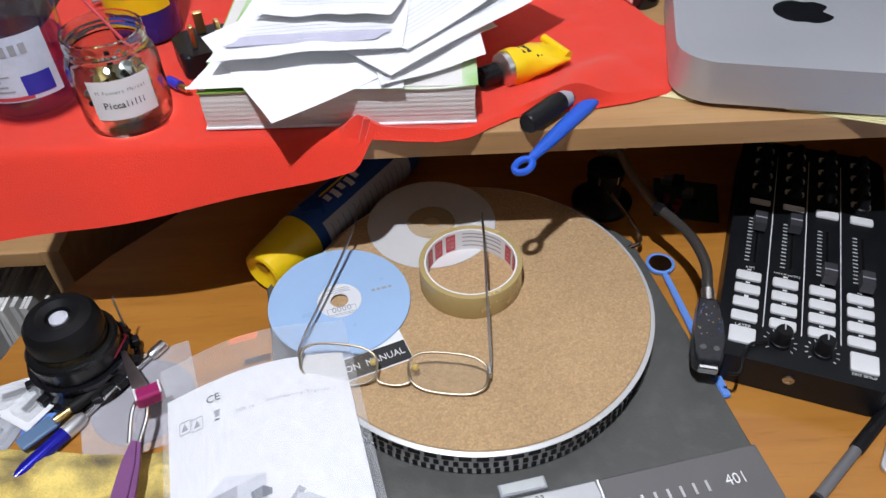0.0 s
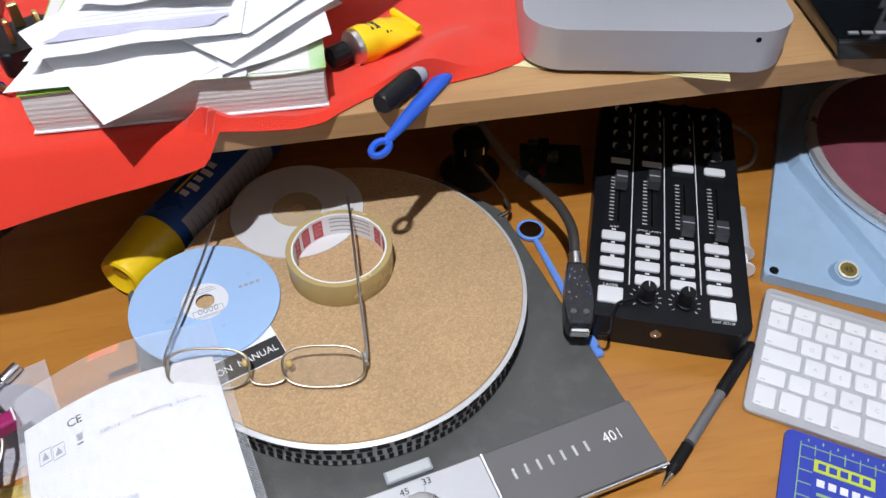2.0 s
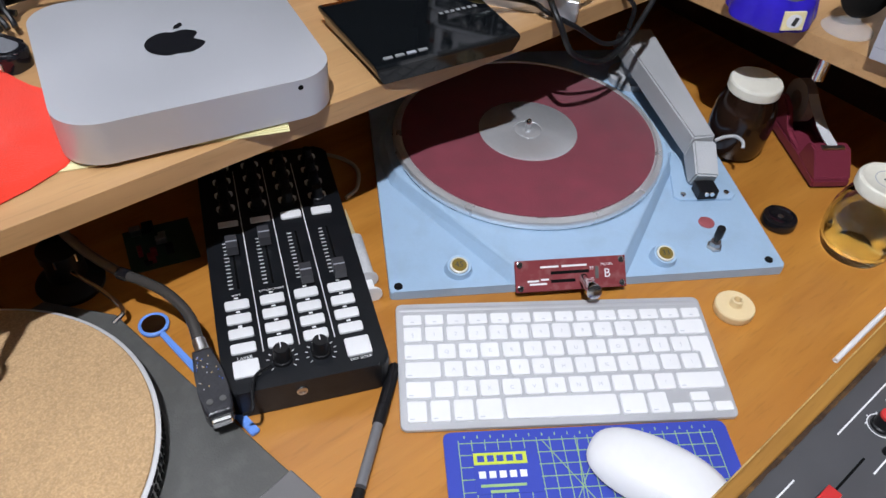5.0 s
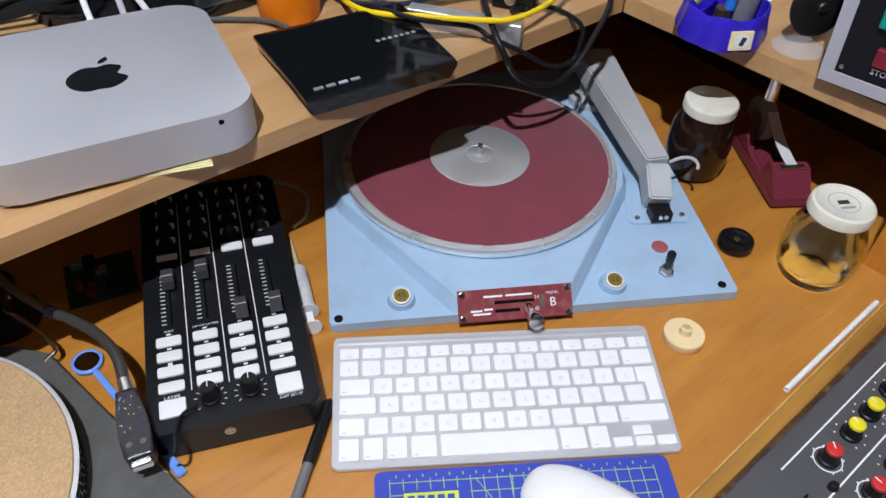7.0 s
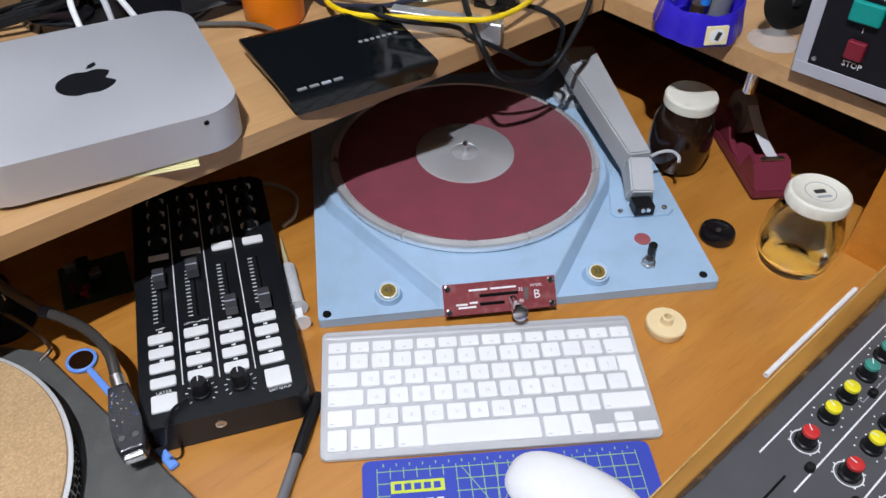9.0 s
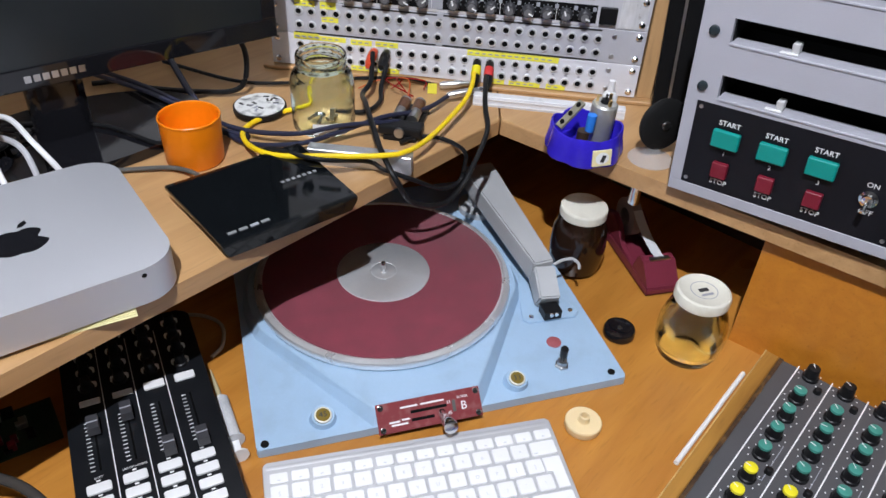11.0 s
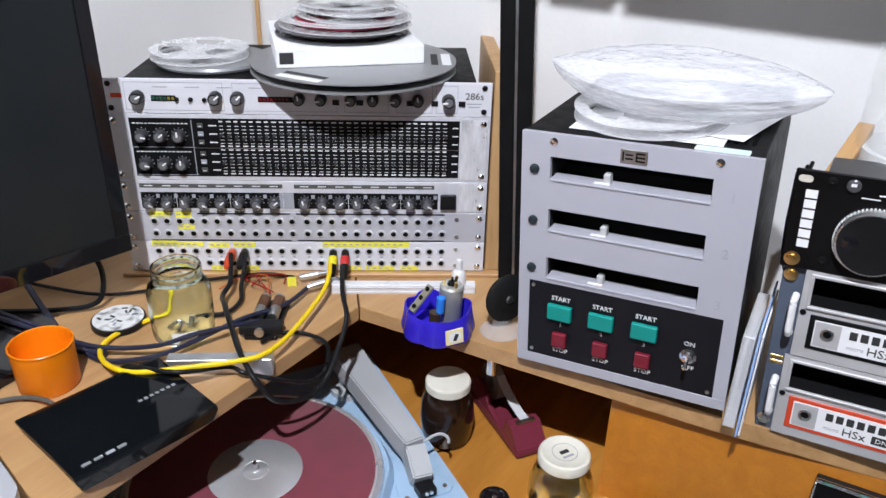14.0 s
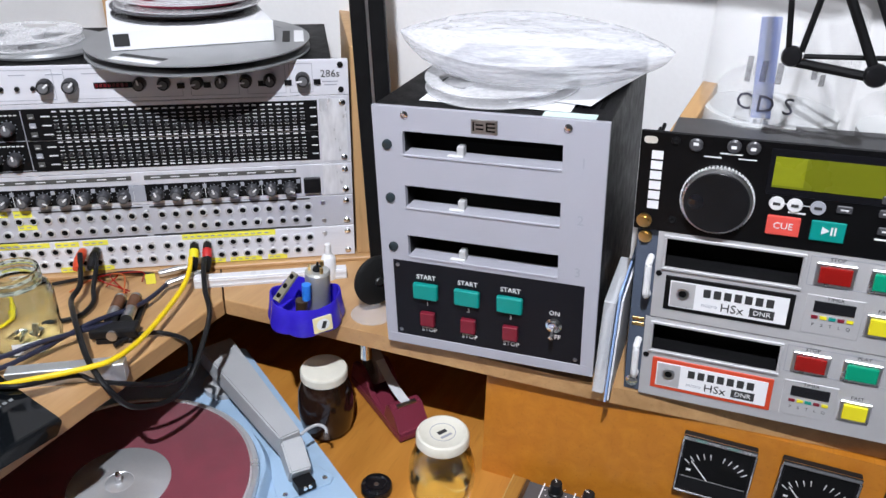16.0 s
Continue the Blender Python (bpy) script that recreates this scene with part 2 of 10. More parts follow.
M_LIDW = mat("off_white_lid", (0.74, 0.72, 0.62), 0.35, var=0.06, bump=0.04, dirt=((0.5, 0.47, 0.38), 0.35, 40))
M_MAROON = mat("maroon_plastic", (0.17, 0.025, 0.045), 0.32, var=0.1, bump=0.06)
M_PLATE = mat("maroon_nameplate", (0.2, 0.03, 0.035), 0.4, var=0.1, bump=0.05, dirt=((0.35, 0.2, 0.18), 0.3, 120))
M_RED = mat("red_felt_cloth", (0.76, 0.036, 0.014), 0.95, var=0.1, scale=14, bump=0.5, bscale=900, sheen=0.2)
M_YELLOW = mat("yellow_plastic", (0.9, 0.6, 0.01), 0.35, var=0.08, bump=0.05)
M_YTAPE = mat("yellow_label_tape", (0.85, 0.8, 0.08), 0.6, var=0.06, bump=0.03)
M_ORANGE = mat("orange_plastic", (0.9, 0.235, 0.004), 0.35, var=0.05, bump=0.04)
M_NAVY = mat("blue_plastic", (0.03, 0.03, 0.38), 0.35, var=0.08, bump=0.05)
M_ROYAL = mat("royal_blue_plastic", (0.02, 0.1, 0.55), 0.4, var=0.08, bump=0.05)
M_SKY = mat("light_blue_plastic", (0.14, 0.3, 0.75), 0.4, var=0.06, bump=0.05)
M_MAT = mat("blue_cutting_mat", (0.035, 0.06, 0.4), 0.6, var=0.06, bump=0.2, bscale=1200)
M_MATLINE = mat("cutting_mat_line", (0.32, 0.5, 0.2), 0.6, var=0.1, bump=0)
M_GREEN = mat("green_button", (0.0, 0.26, 0.22), 0.4, var=0.06, bump=0.04)
M_DKGREEN = mat("green_key", (0.0, 0.3, 0.16), 0.35, var=0.06, bump=0.03)
M_REDBTN = mat("dark_red_button", (0.18, 0.009, 0.023), 0.4, var=0.08, bump=0.04)
M_REDKEY = mat("red_key", (0.28, 0.008, 0.006), 0.25, var=0.08, bump=0.0)
M_CUE = mat("coral_red_key", (0.75, 0.09, 0.07), 0.4, var=0.05, bump=0.03)
M_REDPANEL = mat("red_frame_print", (0.6, 0.06, 0.02), 0.5, var=0.06, bump=0.02)
M_KNOBGREEN = mat("green_knob_cap", (0.05, 0.25, 0.2), 0.4, var=0.08, bump=0.05)
M_KNOBYELLOW = mat("yellow_knob_cap", (0.78, 0.68, 0.02), 0.4, var=0.05, bump=0.05)
M_KNOBRED = mat("red_knob_cap", (0.55, 0.03, 0.03), 0.4, var=0.06, bump=0.05)
M_MIXER = mat("grey_mixer_panel", (0.075, 0.075, 0.08), 0.45, var=0.1, scale=25, bump=0.1, bscale=900)
M_GLASS = thick_glass("clear_glass", (0.8, 0.88, 0.82))
M_FILM = film("clear_plastic_film", (0.9, 0.92, 0.95), 0.22, 0.12)
M_BAG = film("crinkled_clear_bag", (0.84, 0.85, 0.89), 0.4, 0.25)
bag_nodes = M_BAG.node_tree.nodes
bag_noise, bag_bump = bag_nodes.new("ShaderNodeTexNoise"), bag_nodes.new("ShaderNodeBump")
bag_noise.inputs["Scale"].default_value, bag_noise.inputs["Detail"].default_value = 7, 3
bag_bump.inputs["Strength"].default_value, bag_bump.inputs["Distance"].default_value = 0.5, 0.012
M_BAG.node_tree.links.new(bag_noise.outputs[0], bag_bump.inputs["Height"])
M_BAG.node_tree.links.new(bag_bump.outputs[0], bag_nodes["Principled BSDF"].inputs["Normal"])
M_REELCLEAR = film("clear_reel_plastic", (0.85, 0.85, 0.86), 0.42, 0.12)
M_DVD = mat("pale_blue_disc_face", (0.36, 0.53, 0.78), 0.3, var=0.03, bump=0)
M_CDFACE = mat("silver_disc_face", (0.7, 0.69, 0.68), 0.35, 0.1, var=0.04, bump=0)
M_TAPE = mat("clear_tan_tape_roll", (0.62, 0.47, 0.2), 0.25, var=0.08, bump=0.03, trans=0.25)
# Near-black: paints the shade in slots and holes, and colours small black parts.
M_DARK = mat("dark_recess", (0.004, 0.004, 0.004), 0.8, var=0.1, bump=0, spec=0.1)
M_SCREEN = mat("black_screen", (0.01485, 0.01755, 0.0189), 0.22, var=0.05, bump=0)
M_LCD = mat("olive_display", (0.15, 0.165, 0.008), 0.3, var=0.05, bump=0)


# ---- building helpers ----
def B():
    return bmesh.new()


def put(ob, parent):
    ob.parent = parent
    return ob


def part(name, bm, material, parent, label="", smooth=False, m=None):
    """Links a bmesh as one mesh object under a thing or a part."""
    me = bpy.data.meshes.new(name)
    bmesh.ops.recalc_face_normals(bm, faces=bm.faces)
    if smooth:
        for f in bm.faces:
            f.smooth = True
        for e in bm.edges:
            if len(e.link_faces) == 2 and e.calc_face_angle(0) > 0.6:
                e.smooth = False
    bm.to_mesh(me)
    bm.free()
    me.materials.append(material)
    ob = new(name, me)
    if parent is not None:
        ob.parent = parent
    if m is not None:
        ob.matrix_local = m
    if label:
        tagged(ob, label)
    return ob


def again(ob, m, parent=None):
    """Another piece on the same mesh."""
    o = new(ob.name.split(".")[0], ob.data)
    o.parent = parent or ob.parent
    o.matrix_local = m
    return o


def thing(name, m, label, category, group="", kind=""):
    return put_at(tagged(new(name), label, category, group, kind), m)


def put_at(ob, m):
    ob.matrix_world = m
    ob.empty_display_size = 0.02
    return ob


def single(name, bm, material, m, label, category, group="", kind="", smooth=False):
    ob = part(name, bm, material, None, "", smooth)
    ob.matrix_world = m
    return tagged(ob, label, category, group, kind)


def frame_at(x, y, z, ux, uy):
    """Frame at a place whose local x runs along (ux, uy) on the level."""
    return Matrix.Translation((x, y, z)) @ Matrix.Rotation(math.atan2(uy, ux), 4, "Z")


def box(bm, a, b, bev=0.0, seg=2):
    (x0, y0, z0), (x1, y1, z1) = a, b
    v = [bm.verts.new(c) for c in ((x0, y0, z0), (x1, y0, z0), (x1, y1, z0), (x0, y1, z0), (x0, y0, z1), (x1, y0, z1), (x1, y1, z1), (x0, y1, z1))]
    f = [bm.faces.new([v[i] for i in q]) for q in ((3, 2, 1, 0), (4, 5, 6, 7), (0, 1, 5, 4), (1, 2, 6, 5), (2, 3, 7, 6), (3, 0, 4, 7))]
    if bev:
        es = list({e for q in f for e in q.edges})
        bmesh.ops.bevel(bm, geom=es, offset=bev, segments=seg, affect="EDGES", profile=0.5)
    return bm


def prism(bm, pts, z0, z1, bev=0.0, seg=2, top=None):
    """Upright prism over a plan outline; top: another outline of as many points for a sloped side."""
    lo = [bm.verts.new((x, y, z0)) for x, y in pts]
    hi = [bm.verts.new((x, y, z1)) for x, y in (top or pts)]
    k = len(pts)
    cap = bm.faces.new(hi)
    base = bm.faces.new(lo[::-1])
    for i in range(k):
        bm.faces.new((lo[i], lo[(i + 1) % k], hi[(i + 1) % k], hi[i]))
    if bev:
        bmesh.ops.bevel(bm, geom=list(cap.edges), offset=bev, segments=seg, affect="EDGES", profile=0.5)
    return bm


def rrect(x0, y0, x1, y1, r, k=6):
    out = []
    for cx, cy, a in ((x1 - r, y0 + r, -90), (x1 - r, y1 - r, 0), (x0 + r, y1 - r, 90), (x0 + r, y0 + r, 180)):
        for i in range(k + 1):
            t = radians(a + 90 * i / k)
            out.append((cx + r * math.cos(t), cy + r * math.sin(t)))
    return out


def disc_pts(x, y, r, k=48, a0=0, a1=360):
    k2 = k if a1 - a0 >= 360 else k + 1
    return [(x + r * math.cos(radians(a0 + (a1 - a0) * i / k)), y + r * math.sin(radians(a0 + (a1 - a0) * i / k))) for i in range(k2)]


def lathe(bm, prof, seg=40, m=Matrix(), close=True):
    """Turned body: profile of (radius, height) from bottom to top."""
    rings = []
    for r, z in prof:
        if r < 1e-6:
            rings.append([bm.verts.new(m @ Vector((0, 0, z)))])
        else:
            rings.append([bm.verts.new(m @ Vector((r * math.cos(2 * math.pi * i / seg), r * math.sin(2 * math.pi * i / seg), z))) for i in range(seg)])
    for a, b in zip(rings, rings[1:]):
        for i in range(seg):
            j = (i + 1) % seg
            if len(a) == 1 and len(b) == 1:
                continue
            if len(a) == 1:
                bm.faces.new((a[0], b[j], b[i]))
            elif len(b) == 1:
                bm.faces.new((a[i], a[j], b[0]))
            else:
                bm.faces.new((a[i], a[j], b[j], b[i]))
    if close:
        for ring in (rings[0], rings[-1]):
            if len(ring) > 1:
                bm.faces.new(ring)
    return bm


def cyl(bm, x, y, z0, z1, r, r2=None, seg=24, bev=0.0):
    r2 = r if r2 is None else r2
    prof = [(r, z0), (r2, z1)] if not bev else [(r, z0), (r2, z1 - bev), (r2 - bev * 0.4, z1 - bev * 0.3), (r2 - bev, z1)]
    return lathe(bm, prof, seg, Matrix.Translation((x, y, 0)))


def spline(pts, n=10):
    P = [Vector(p) for p in pts]
    P = [2 * P[0] - P[1]] + P + [2 * P[-1] - P[-2]]
    out = []
    for i in range(1, len(P) - 2):
        for k in range(n):
            t = k / n
            a, b, c, d = P[i - 1:i + 3]
            out.append(0.5 * ((2 * b) + (c - a) * t + (2 * a - 5 * b + 4 * c - d) * t * t + (3 * b - a - 3 * c + d) * t ** 3))
    return out + [P[-2]]


def tube(bm, pts, r, seg=8, n=8, smooth=True, radii=None):
    """Round cord along a smooth line."""
    line = spline(pts, n) if smooth and len(pts) > 2 else [Vector(p) for p in pts]
    up = Vector((0, 0, 1))
    prev = None
    first = None
    for i, p in enumerate(line):
        d = (line[min(i + 1, len(line) - 1)] - line[max(i - 1, 0)]).normalized()
        s = d.cross(up if abs(d.z) < 0.95 else Vector((1, 0, 0))).normalized()
        u = s.cross(d)
        rr = r if radii is None else radii[0] + (radii[1] - radii[0]) * i / (len(line) - 1)
        ring = [bm.verts.new(p + rr * (math.cos(2 * math.pi * k / seg) * s + math.sin(2 * math.pi * k / seg) * u)) for k in range(seg)]
        if prev:
            for k in range(seg):
                bm.faces.new((prev[k], prev[(k + 1) % seg], ring[(k + 1) % seg], ring[k]))
        else:
            first = ring
        prev = ring
    bm.faces.new(first[::-1])
    bm.faces.new(prev)
    return bm


def cord(name, pts, r, material, label, seg=8, n=10, category="cable"):
    return single(name, tube(B(), pts, r, seg, n), material, Matrix(), label, category, smooth=True)


def sheet(bm, fn, nu, nv, thick=0.0):
    """Grid surface from fn(u, v) with u and v from 0 to 1."""
    g = [[bm.verts.new(fn(i / nu, j / nv)) for j in range(nv + 1)] for i in range(nu + 1)]
    for i in range(nu):
        for j in range(nv):
            bm.faces.new((g[i][j], g[i + 1][j], g[i + 1][j + 1], g[i][j + 1]))
    if thick:
        bmesh.ops.recalc_face_normals(bm, faces=bm.faces)
        bmesh.ops.solidify(bm, geom=list(bm.faces), thickness=thick)
    return bm


FONT = {}


def text(s, size, material, parent, m, name="lettering", align="CENTER", squash=1.0, bold=0.0):
    """Raised lettering in the built-in face, as a mesh."""
    key = (s, align, bold)
    if key not in FONT:
        cu = bpy.data.curves.new("letters", "FONT")
        cu.body, cu.size, cu.align_x, cu.align_y, cu.extrude, cu.resolution_u, cu.offset = s, 1.0, align, "CENTER", 0.012, 2, bold
        ob = bpy.data.objects.new("letters", cu)
        scene.collection.objects.link(ob)
        FONT[key] = bpy.data.meshes.new_from_object(ob.evaluated_get(bpy.context.evaluated_depsgraph_get()))
        bpy.data.objects.remove(ob)
        bpy.data.curves.remove(cu)
    me = FONT[key]
    if len(me.materials) and me.materials[0] != material or not len(me.materials):
        me = me.copy()
        me.materials.clear()
        me.materials.append(material)
        FONT[key] = me
    o = new(name, me)
    o.parent = parent
    o.matrix_local = m @ Matrix.Diagonal((size * squash, size, size, 1))
    return o


def T(x, y, z):
    return Matrix.Translation((x, y, z))


def R(deg, axis="Z"):
    return Matrix.Rotation(radians(deg), 4, axis)


FRONT = R(90, "X")  # lettering on an upright front that faces local -y

# ---- setting ----
D, S, SB = 0.75, 0.928, 0.907      # desk top, shelf top, shelf underside
XW, YW = 1.27, 1.025                # faces of the two walls that meet in the corner


def wall(name, a, b, label):
    return single(name, box(B(), a, b), M_WALL, Matrix(), label, "wall", kind="structure")


wall("wall_east", (XW, -2.4, 0), (XW + 0.12, YW + 0.12, 2.6), "white painted plaster wall behind the machines")
wall("wall_north", (-0.32, YW, 0), (XW, YW + 0.12, 2.6), "white painted plaster wall behind the monitor")
# Unseen room surfaces, coloured dark so that little light bounces into the shade.
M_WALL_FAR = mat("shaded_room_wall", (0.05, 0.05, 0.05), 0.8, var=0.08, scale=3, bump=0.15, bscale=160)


def far(name, a, b, label, category="wall"):
    return single(name, box(B(), a, b), M_WALL_FAR, Matrix(), label, category, kind="structure")


far("wall_north_dull", (-1.9, YW, 0), (-0.3202, YW + 0.12, 2.6), "unseen plain wall beside the record cabinet, coloured dark to limit bounced light")
far("wall_west", (-2.02, -2.4, 0), (-1.9, YW + 0.12, 2.6), "unseen plain wall of the room, coloured dark to limit bounced light")
far("wall_south", (-2.02, -2.52, 0), (XW + 0.12, -2.4, 2.6), "unseen plain wall of the room, coloured dark to limit bounced light")
# Floor and ceiling are out of view, dark for the same low bounce.
single("floor", box(B(), (-2.02, -2.52, -0.1), (XW + 0.12, YW + 0.12, 0)), M_CARPET, Matrix(), "unseen carpet floor of the room, coloured dark to limit bounced light", "floor", kind="structure")
single("ceiling", box(B(), (-2.02, -2.52, 2.6), (XW + 0.12, YW + 0.12, 2.55)), mat("dull_ceiling_paint", (0.09, 0.09, 0.09), 0.8, var=0.06, scale=3, bump=0.15, bscale=120), Matrix(), "unseen plain ceiling of the room, coloured dark to limit bounced light", "ceiling", kind="structure")
single("trim", tube(B(), [(XW - 0.006, YW - 0.006, 0.95), (XW - 0.006, YW - 0.006, 2.4)], 0.004, 6, smooth=False), M_OAK, Matrix(),
       "thin wooden bead in the corner of the walls", "trim", kind="structure")

# desk: one veneered top with a rounded end
desk = thing("corner_desk", Matrix(), "orange-stained wood veneer corner desk with a rounded end", "desk")
outline = [(-0.335, 0.02), (0.575, 0.02), (0.575, 0.1365), (1.2, 0.1445), (1.2, 1.01), (-0.05, 1.01), (-0.07, 0.9), (-0.12, 0.78), (-0.17, 0.7),
           (-0.212, 0.645), (-0.257, 0.597), (-0.288, 0.558), (-0.309, 0.517), (-0.322, 0.462), (-0.332, 0.38)]
part("desk_top", prism(B(), outline, D - 0.028, D, 0.002, 1), M_DESK, desk)
# Added back panels, coloured near black to stand for the shade under the shelf.
part("back_panel", box(B(), (-0.05, 0.86, 0.0), (1.18, 0.88, SB - 0.002)), M_SHADEWOOD, desk, "added wooden back panel, near black for the shade under the shelf")
part("back_panel", box(B(), (-0.3, 0.985, 0.3), (-0.052, 1.0, SB - 0.002)), M_SHADEWOOD, desk, "added wooden back panel, near black for the shade under the shelf")
part("back_panel", box(B(), (1.16, 0.2, D), (1.18, 0.86, SB - 0.002)), M_SHADEWOOD, desk, "added wooden back panel, near black for the shade under the shelf")
part("leg_panel", box(B(), (-0.3, 0.1, 0), (-0.27, 0.5, D - 0.028)), M_DESK, desk)
part("leg_panel", box(B(), (0.545, 0.04, 0), (0.572, 0.6, D - 0.028)), M_DESK, desk)
# upright fascia that carries the shelf and the meters
part("fascia", box(B(), (0, 0, 0), (0.9, 0.018, SB - D + 0.13 - 0.001)), M_PANEL, desk, "orange veneered upright fascia board",
     m=frame_at(0.961, 0.19, D - 0.13, 0.06, -0.998))
part("fascia_end", box(B(), (0.0, 0.0185, 0), (0.018, 0.19, SB - D - 0.001)), M_PANEL, desk, m=frame_at(0.961, 0.19, D, 0.06, -0.998))

# the L-shaped shelf over the desk
shelf = thing("raised_shelf", Matrix(), "L-shaped beech laminate shelf raised above the desk", "shelf")
part("shelf_board", prism(B(), [(-0.27, 0.53), (0.4, 0.529), (0.916, 0.5255), (1.0, 0.6), (1.2, 0.78), (1.2, 1.015), (-0.27, 1.015)], SB, S, 0.0025, 2), M_SHELF, shelf)
part("shelf_board", prism(B(), [(0.917, 0.524), (0.936, 0.3), (0.957, 0.07), (0.995, -0.21), (1.035, -0.62), (1.255, -0.62), (1.255, 0.779), (1.2012, 0.7792), (1.001, 0.599)], SB, S, 0.0025, 2), M_SHELF, shelf)
part("shelf_support", box(B(), (-0.05, 0.79, D + 0.0005), (-0.03, 0.855, SB - 0.0005)), M_SHADEWOOD, shelf)
part("shelf_support", cyl(B(), 0.95, 0.343, SB - 0.03, SB - 0.0005, 0.0068, seg=24), M_CHROME, shelf, "short chrome tube under the shelf")

# low record cabinet beyond the rounded end of the desk
cab = thing("record_cabinet", Matrix(), "low beech cabinet full of upright records behind the desk end", "cabinet")
part("top_board", box(B(), (-0.9, 0.6, 0.735), (-0.33, 1.0, 0.755), 0.002), M_SHELF, cab)
part("side_board", box(B(), (-0.3298, 0.6, 0.3), (-0.31, 1.0, 0.755)), M_SHELF, cab)
part("bottom_board", box(B(), (-0.9, 0.64, 0.33), (-0.33, 1.0, 0.35)), M_SHELF, cab)
sl = part("record_sleeve", box(B(), (0, 0, 0), (0.004, 0.31, 0.31)), mat("record_sleeve_card", (0.72, 0.71, 0.68), 0.7, var=0.25, each=0.25), cab)
sl.matrix_local = T(-0.88, 0.66, 0.351)
x = -0.874
while x < -0.35:
    again(sl, T(x, 0.607 + random.uniform(0, 0.014), 0.351) @ R(random.uniform(-1, 4), "Y"))
    x += random.uniform(0.006, 0.011)

# shelf on the wall, over the machines
hs = thing("wall_shelf", Matrix(), "white wall shelf above the machines with a slotted front lip", "shelf")
part("board", box(B(), (0.923, -1.2, 1.6), (XW, 0.98, 1.622), 0.002), M_WALL, hs)
gaps = (-1.2, -0.5, -0.1, 0.235, 0.315, 0.485, 0.98)
for a, b in zip(gaps, gaps[1:]):
    part("lip", box(B(), (0.911, a + 0.005, 1.6), (0.9228, b - 0.005, 1.622), 0.001, 1), M_WALL, hs)
for y in (-0.9, -0.3, 0.3, 0.85):
    part("bracket", box(B(), (XW - 0.2, y, 1.58), (XW, y + 0.02, 1.5995)), M_WALL, hs)

# ---- things on the desk: blue turntable, keyboard, controller ----
# turntable with pale blue top plate
U = Vector((0.8557, -0.5175))
tt = thing("broadcast_turntable", frame_at(0.4685, 0.448, D, U.x, U.y), "pale blue broadcast turntable with maroon felt mat on the desk", "turntable")
PX, PY = 0.174, 0.207
part("top_plate", prism(B(), rrect(0, 0, 0.4, 0.42, 0.004), 0.0005, 0.0115, 0.0025, 2), M_BLUE, tt)


def arc(r, a0, a1, k=24):
    return [(PX + r * math.cos(radians(a0 + (a1 - a0) * i / k)), PY + r * math.sin(radians(a0 + (a1 - a0) * i / k))) for i in range(k + 1)]


lo = [(0.116, 0.001), (0.232, 0.001)] + arc(0.168, -18, 198, 40)
hi = [(0.119, 0.0125), (0.229, 0.0125)] + arc(0.161, -18, 198, 40)
part("raised_apron", prism(B(), lo, 0.0115, 0.0262, 0.002, 2, hi), M_BLUE, tt)
part("platter", lathe(B(), [(0.147, 0.0264), (0.152, 0.0275), (0.1532, 0.0295), (0.1532, 0.0335), (0.1518, 0.0365), (0.1465, 0.0385), (0.145, 0.0365), (0.0, 0.0365)], 96, T(PX, PY, 0)), turned("turned_rim", (0.86, 0.87, 0.88), 0.3), tt, "turned aluminium platter rim", True)
part("felt_mat", lathe(B(), [(0.1432, 0.0366), (0.1432, 0.0382), (0.1424, 0.0387), (0.0, 0.0387)], 96, T(PX, PY, 0)), M_FELT, tt, "maroon felt slip mat", True)
lab = part("hub_disc", lathe(B(), [(0.0558, 0.0388), (0.0558, 0.0397), (0.0548, 0.0403), (0.016, 0.0403), (0.0155, 0.0399), (0.0148, 0.0403), (0.0, 0.0404)], 64, T(PX, PY, 0)), turned("spun_aluminium", (0.84, 0.86, 0.88), 0.34), tt, "spun aluminium centre disc", True)
part("spindle", lathe(B(), [(0.0036, 0.0404), (0.0036, 0.0505), (0.002, 0.0535), (0.0, 0.054)], 20, T(PX, PY, 0)), M_CHROME, tt, "", True)
plate = part("name_plate", box(B(), (-0.0548, -0.0015, -0.0152), (0.0548, 0.0, 0.0152), 0.0005, 1), M_PLATE, tt, "maroon metal name plate with white print", m=T(0.174, 0.0008, 0.0205) @ R(-45, "X"))
for x in (-0.0503, 0.0503):
    for z in (-0.0112, 0.0112):
        part("screw", lathe(B(), [(0.0032, 0), (0.003, 0.0012), (0.0, 0.002)], 16, T(x, -0.0015, z) @ FRONT), M_CHROME, plate, "", True)
for a, b in (((-0.02, 0.0005), (0.018, 0.0035)), ((-0.02, -0.0075), (0.004, -0.0045))):
    part("slot", box(B(), (a[0], -0.0019, a[1]), (b[0], -0.0012, b[1])), M_DARK, plate)
part("switch_window", box(B(), (0.024, -0.0021, -0.006), (0.0275, -0.0012, 0.006), 0.0003, 1), M_GREYHAMMER, plate)
for x0, x1, z in ((-0.03, -0.012, 0.008), (-0.009, 0.016, 0.008), (-0.043, -0.032, -0.005), (-0.03, -0.022, -0.004), (-0.041, -0.024, -0.008)):
    part("print_bar", box(B(), (x0, -0.0018, z - 0.0009), (x1, -0.0014, z + 0.0009)), M_WPRINT, plate)
for s, x, z, h in (("33", 0.0205, 0.0045, 0.0048), ("45", 0.0205, -0.0065, 0.0048), ("MODEL", 0.036, 0.0075, 0.0036), ("B", 0.036, -0.0015, 0.012)):
    text(s, h, M_WPRINT, plate, T(x, -0.0017, z) @ FRONT)
